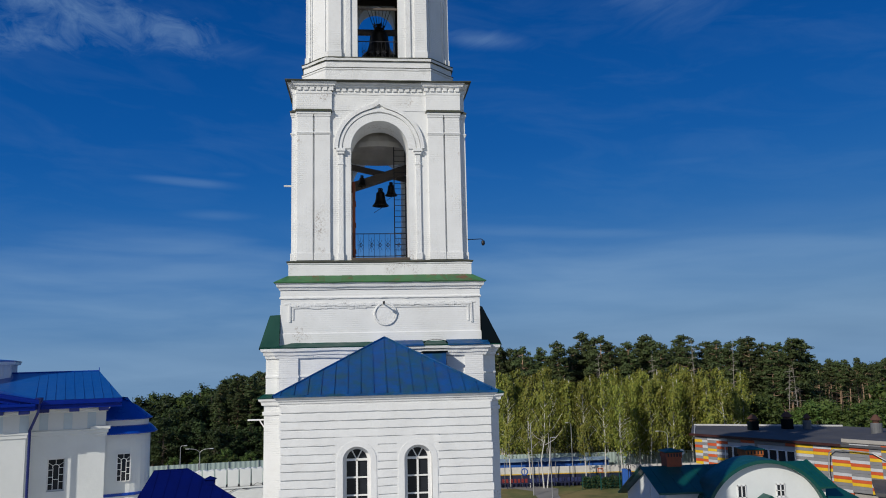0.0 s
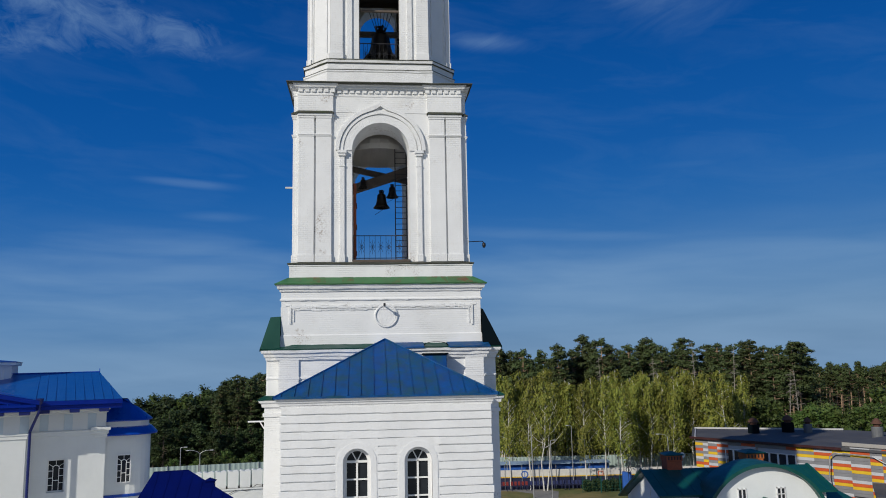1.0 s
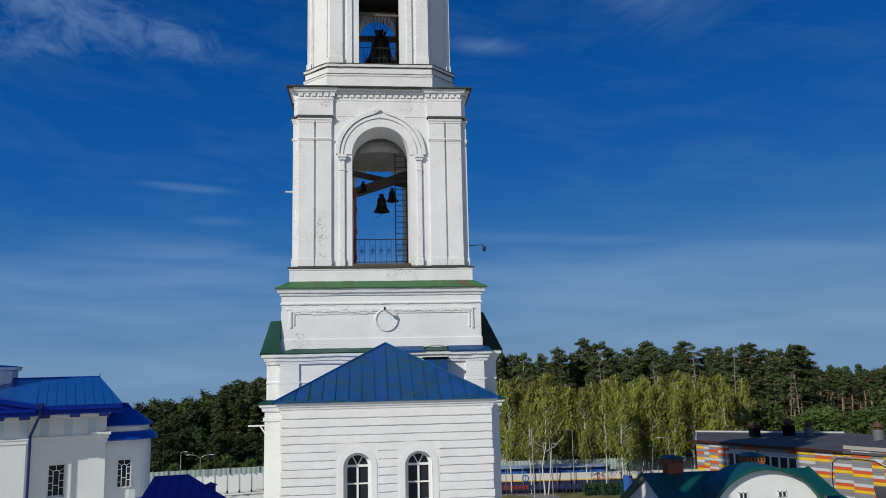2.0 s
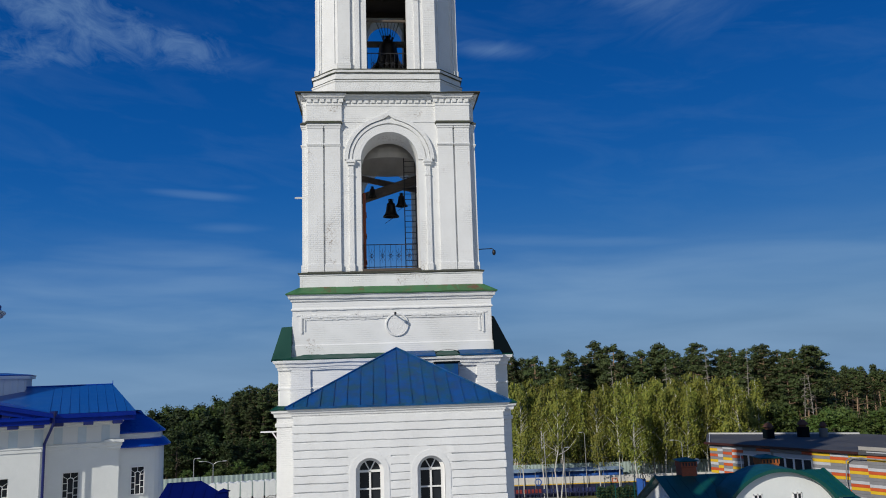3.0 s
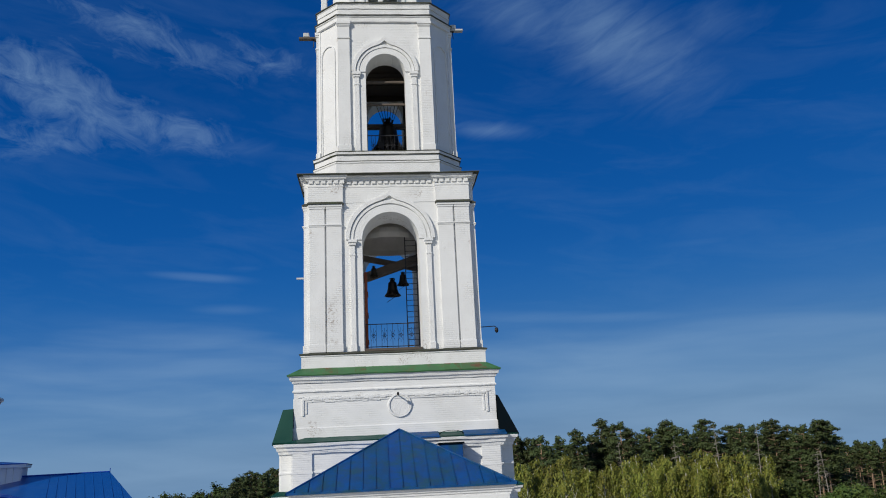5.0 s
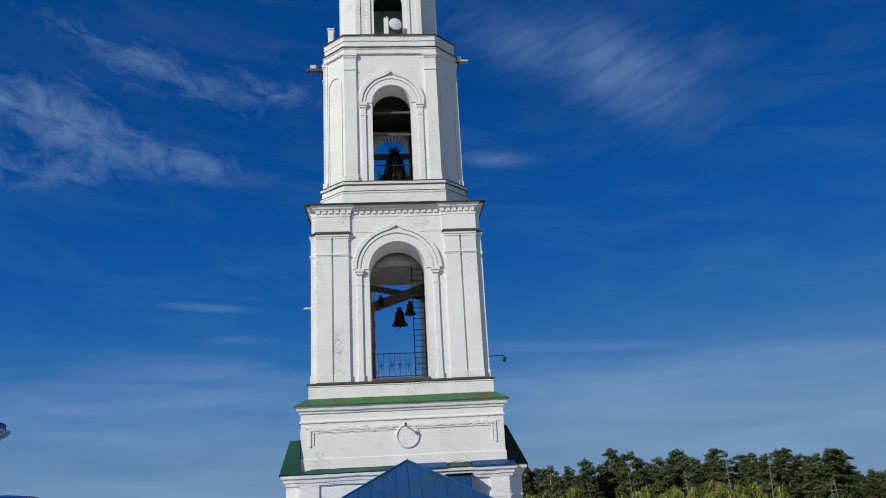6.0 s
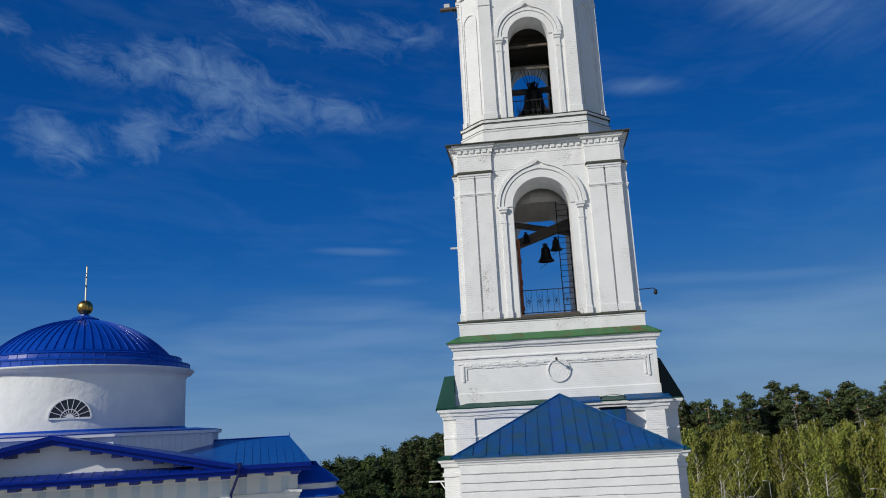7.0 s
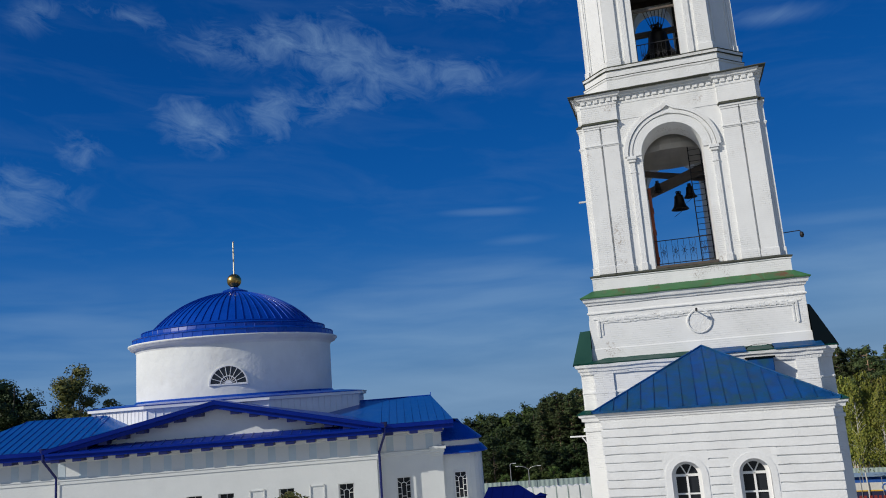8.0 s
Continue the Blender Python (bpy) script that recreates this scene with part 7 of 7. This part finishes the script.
for az, d in ((18.6, 95.5), (19.3, 96.5), (20.0, 95.0), (20.7, 96.0), (21.5, 95.5), (19.7, 98.0)):
    plant(BIRCHES, *along(az, d), 0, trng.uniform(0.9, 1.02))
# pines behind them: the tall ones that make the skyline, by bearing and by the height of their tops
def plant_to(kinds, az, d, top, z=0.0):
    src = trng.choice(kinds)
    k = top / TALL[src.name.split(".")[0] if src.name not in TALL else src.name]
    m = pose(*along(az, d), z, 0, 0, trng.uniform(0, 360)) @ Matrix.Diagonal((k * 1.04, k * 1.04, k, 1))
    if src.name not in used:
        used.add(src.name)
        src.matrix_basis = m
    else:
        copy_thing(src, Matrix.Identity(4)).matrix_basis = m


for az, up in ((9.0, 0.8), (9.8, 1.0), (10.6, 0.72), (11.5, 0.8), (12.6, 0.75), (13.9, 1.1), (14.8, 0.7), (15.75, 1.75), (16.3, 1.3), (17.1, 1.45), (17.7, 0.95), (18.65, 1.0), (19.35, 0.9), (19.9, 1.42), (20.4, 1.1)):
    d = trng.uniform(114, 122)
    plant_to(PINES, az, d, 14 + d * math.tan(radians(up)))
for az, up in ((21.1, 0.86), (22.3, 1.1), (22.75, 1.37), (23.8, 0.88), (24.75, 0.93), (25.5, 0.76), (26.45, 1.0), (26.95, 1.15), (27.5, 0.7), (28.1, 0.1), (28.75, 0.65), (29.3, 0.95), (29.8, 0.85), (30.2, 0.6)):
    d = trng.uniform(114, 122)
    plant_to(PINES, az, d, 14 + d * math.tan(radians(up)))
for i in range(44):
    az = 8.0 + i * 0.51 + trng.uniform(-0.2, 0.2)
    d = trng.uniform(126, 142)
    plant_to(PINES, az, d, 14 + d * math.tan(radians(trng.uniform(-0.2, 0.65))))
for i in range(34):
    az = 7.0 + i * 0.72 + trng.uniform(-0.4, 0.4)
    d = trng.uniform(148, 165)
    plant_to(PINES, az, d, 14 + d * math.tan(radians(trng.uniform(-0.8, 0.2))))
for i in range(56):
    az = 30.2 + i * 0.235 + trng.uniform(-0.15, 0.15)
    d = trng.uniform(136, 170)
    plant_to(SLIM_PINES, az, d, 14 + d * math.tan(radians(trng.uniform(-0.95, -0.4))))
for az, d, hh in ((17.0, 112, 14.5), (20.6, 113, 14.2), (23.3, 112, 16.2), (25.6, 113, 16.0), (28.9, 112, 12.0), (29.6, 114, 13.0)):
    snag = thing("dead_pine", pose(*along(az, d), 0), "bare silver-grey dead pine among the living ones", "tree", "dead pines")
    bm = bmesh.new()
    lx = trng.uniform(-0.9, 0.9)
    limb_path(bm, [Vector((0, 0, -0.2)), Vector((lx * 0.3, 0, hh * 0.5)), Vector((lx, 0.2, hh))], 0.11, 0.012)
    for i in range(44):
        f = trng.uniform(0.42, 0.98)
        p = Vector((lx * f * f, 0.1, hh * f))
        out = Vector((trng.uniform(-1, 1), trng.uniform(-0.8, 0.8), trng.uniform(-0.3, 0.3))) * 1.5 * (1.15 - f * 0.8)
        limb_path(bm, [p, p + out * 0.6 + Vector((0, 0, 0.08)), p + out + Vector((0, 0, -0.1))], 0.032, 0.010, 4)
    part("trunk", bm, DEAD_WOOD, snag, fix=False)
for i in range(26):
    az = 28.5 + i * 0.55 + trng.uniform(-0.2, 0.2)
    plant(LEAFY, *along(az, trng.uniform(172, 186)), 0, trng.uniform(0.85, 1.05))
# bushy edge on the east
for i in range(40):
    az = 25.5 + i * 0.45 + trng.uniform(-0.3, 0.3)
    plant(BUSHES, *along(az, trng.uniform(108, 122)), 0, trng.uniform(0.9, 1.3))
for i in range(20):
    az = 8.0 + i * 0.75
    plant(LEAFY, *along(az + trng.uniform(-0.3, 0.3), trng.uniform(108, 111)), 0, trng.uniform(0.55, 0.8))
# mixed wood on the high ground west of the tower, its tops rising towards the tower
def wood_top(az):
    return -1.8 if az < -12.5 else -1.8 + 1.35 * min(1.0, (az + 12.5) / 4.2)


for i in range(38):
    az = -25.0 + i * 0.5 + trng.uniform(-0.2, 0.2)
    d = trng.uniform(96, 106)
    plant_to(BUSHES if i % 5 == 2 else LEAFY if az < -10.4 else PINES, az, d, 10.6 + d * math.tan(radians(wood_top(az) + trng.uniform(-0.55, 0.15))), 3.4)
for i in range(34):
    az = -24.5 + i * 0.55 + trng.uniform(-0.25, 0.25)
    d = trng.uniform(86, 95)
    plant_to(BUSHES if i % 6 == 3 else LEAFY if az < -10.2 or i % 2 else PINES, az, d, 10.6 + d * math.tan(radians(wood_top(az) + trng.uniform(-1.7, -0.6))), 3.4)
for i in range(14):
    az = -10.0 + i * 0.3 + trng.uniform(-0.1, 0.1)
    d = trng.uniform(88, 100)
    plant_to(PINES, az, d, 10.6 + d * math.tan(radians(wood_top(az) + trng.uniform(-0.5, 0.05))), 3.4)
for i in range(16):
    az = -13.0 + i * 0.55
    plant(BUSHES, *along(az + trng.uniform(-0.2, 0.2), trng.uniform(79, 83)), 3.4, trng.uniform(0.24, 0.36))
for i in range(16):
    az = -14.5 + i * 0.6
    plant(LEAFY, *along(az + trng.uniform(-0.2, 0.2), trng.uniform(84, 88)), 3.4, trng.uniform(0.35, 0.5))
# trees behind the church and a sapling before it
for az, d, k, s in ((-41.9, 84, 0, 1.03), (-43.0, 87, 1, 0.98), (-45.2, 84, 1, 1.10), (-46.6, 86, 1, 1.08)):
    plant([FAR[k]], *along(az, d), 0, s, 1.12)
# a bare forked birch before the row
dead = thing("birch_tree", pose(19.3, 86.6, 0), "white birch with twin forked trunks and bare lower boughs", "tree")
bm = bmesh.new()
dr = random.Random(3)
limb_path(bm, [Vector((0.0, 0, -0.2)), Vector((-0.22, 0, 3.0)), Vector((0.25, 0, 5.2)), Vector((0.35, 0, 8.0)), Vector((0.5, 0, 10.8))], 0.085, 0.015)
limb_path(bm, [Vector((0.32, 0, -0.2)), Vector((0.75, 0, 3.2)), Vector((0.7, 0.1, 5.4)), Vector((1.1, 0.1, 8.4))], 0.075, 0.015)
for z, dx, dz in ((4.6, 2.0, 1.7), (4.9, -1.9, 1.5), (5.6, 1.9, 2.4), (6.4, -1.4, 2.2), (7.2, 1.3, 2.4), (8.2, -0.9, 1.9), (8.8, 1.1, 1.7), (5.2, -1.2, 2.6)):
    p = Vector((0.15 + z * 0.03, 0, z))
    limb_path(bm, [p, p + Vector((dx * 0.5, dr.uniform(-0.4, 0.1), dz * 0.35)), p + Vector((dx, dr.uniform(-0.6, 0.2), dz))], 0.034, 0.010, 5)
part("trunk", bm, BARK_BIRCH, dead, fix=False)
crown = bmesh.new()
for i in range(60):
    z = dr.uniform(5.8, 11.4)
    for j in range(4):
        spray(crown, Vector((0.4 + dr.gauss(0, 0.9), 0.3 + dr.gauss(0, 0.5), z + dr.uniform(-0.3, 0.3))), dr.uniform(0.6, 1.4), 8, 0.155, dr, Vector((0.4, 0.9, z)))
part("crown", crown, BIRCH_LEAVES, dead, fix=False)
# clipped bushes behind the mesh fence
for i in range(9):
    plant(HEDGE, 23.8 + i * 1.0, 85.6 - i * 0.15 + trng.uniform(-0.4, 0.4), -0.15, trng.uniform(0.68, 0.85))
sap = broadleaf(95, 9.85, 1.1, BROWN_LEAVES, "young maple with browning leaves before the church", size=0.10, blades=70, clear=0.35, name="young_tree", group="")
sap.matrix_basis = pose(*on_church(-5.4, 38.0), 0) @ Matrix.Diagonal((1.7, 1.7, 1.07, 1))
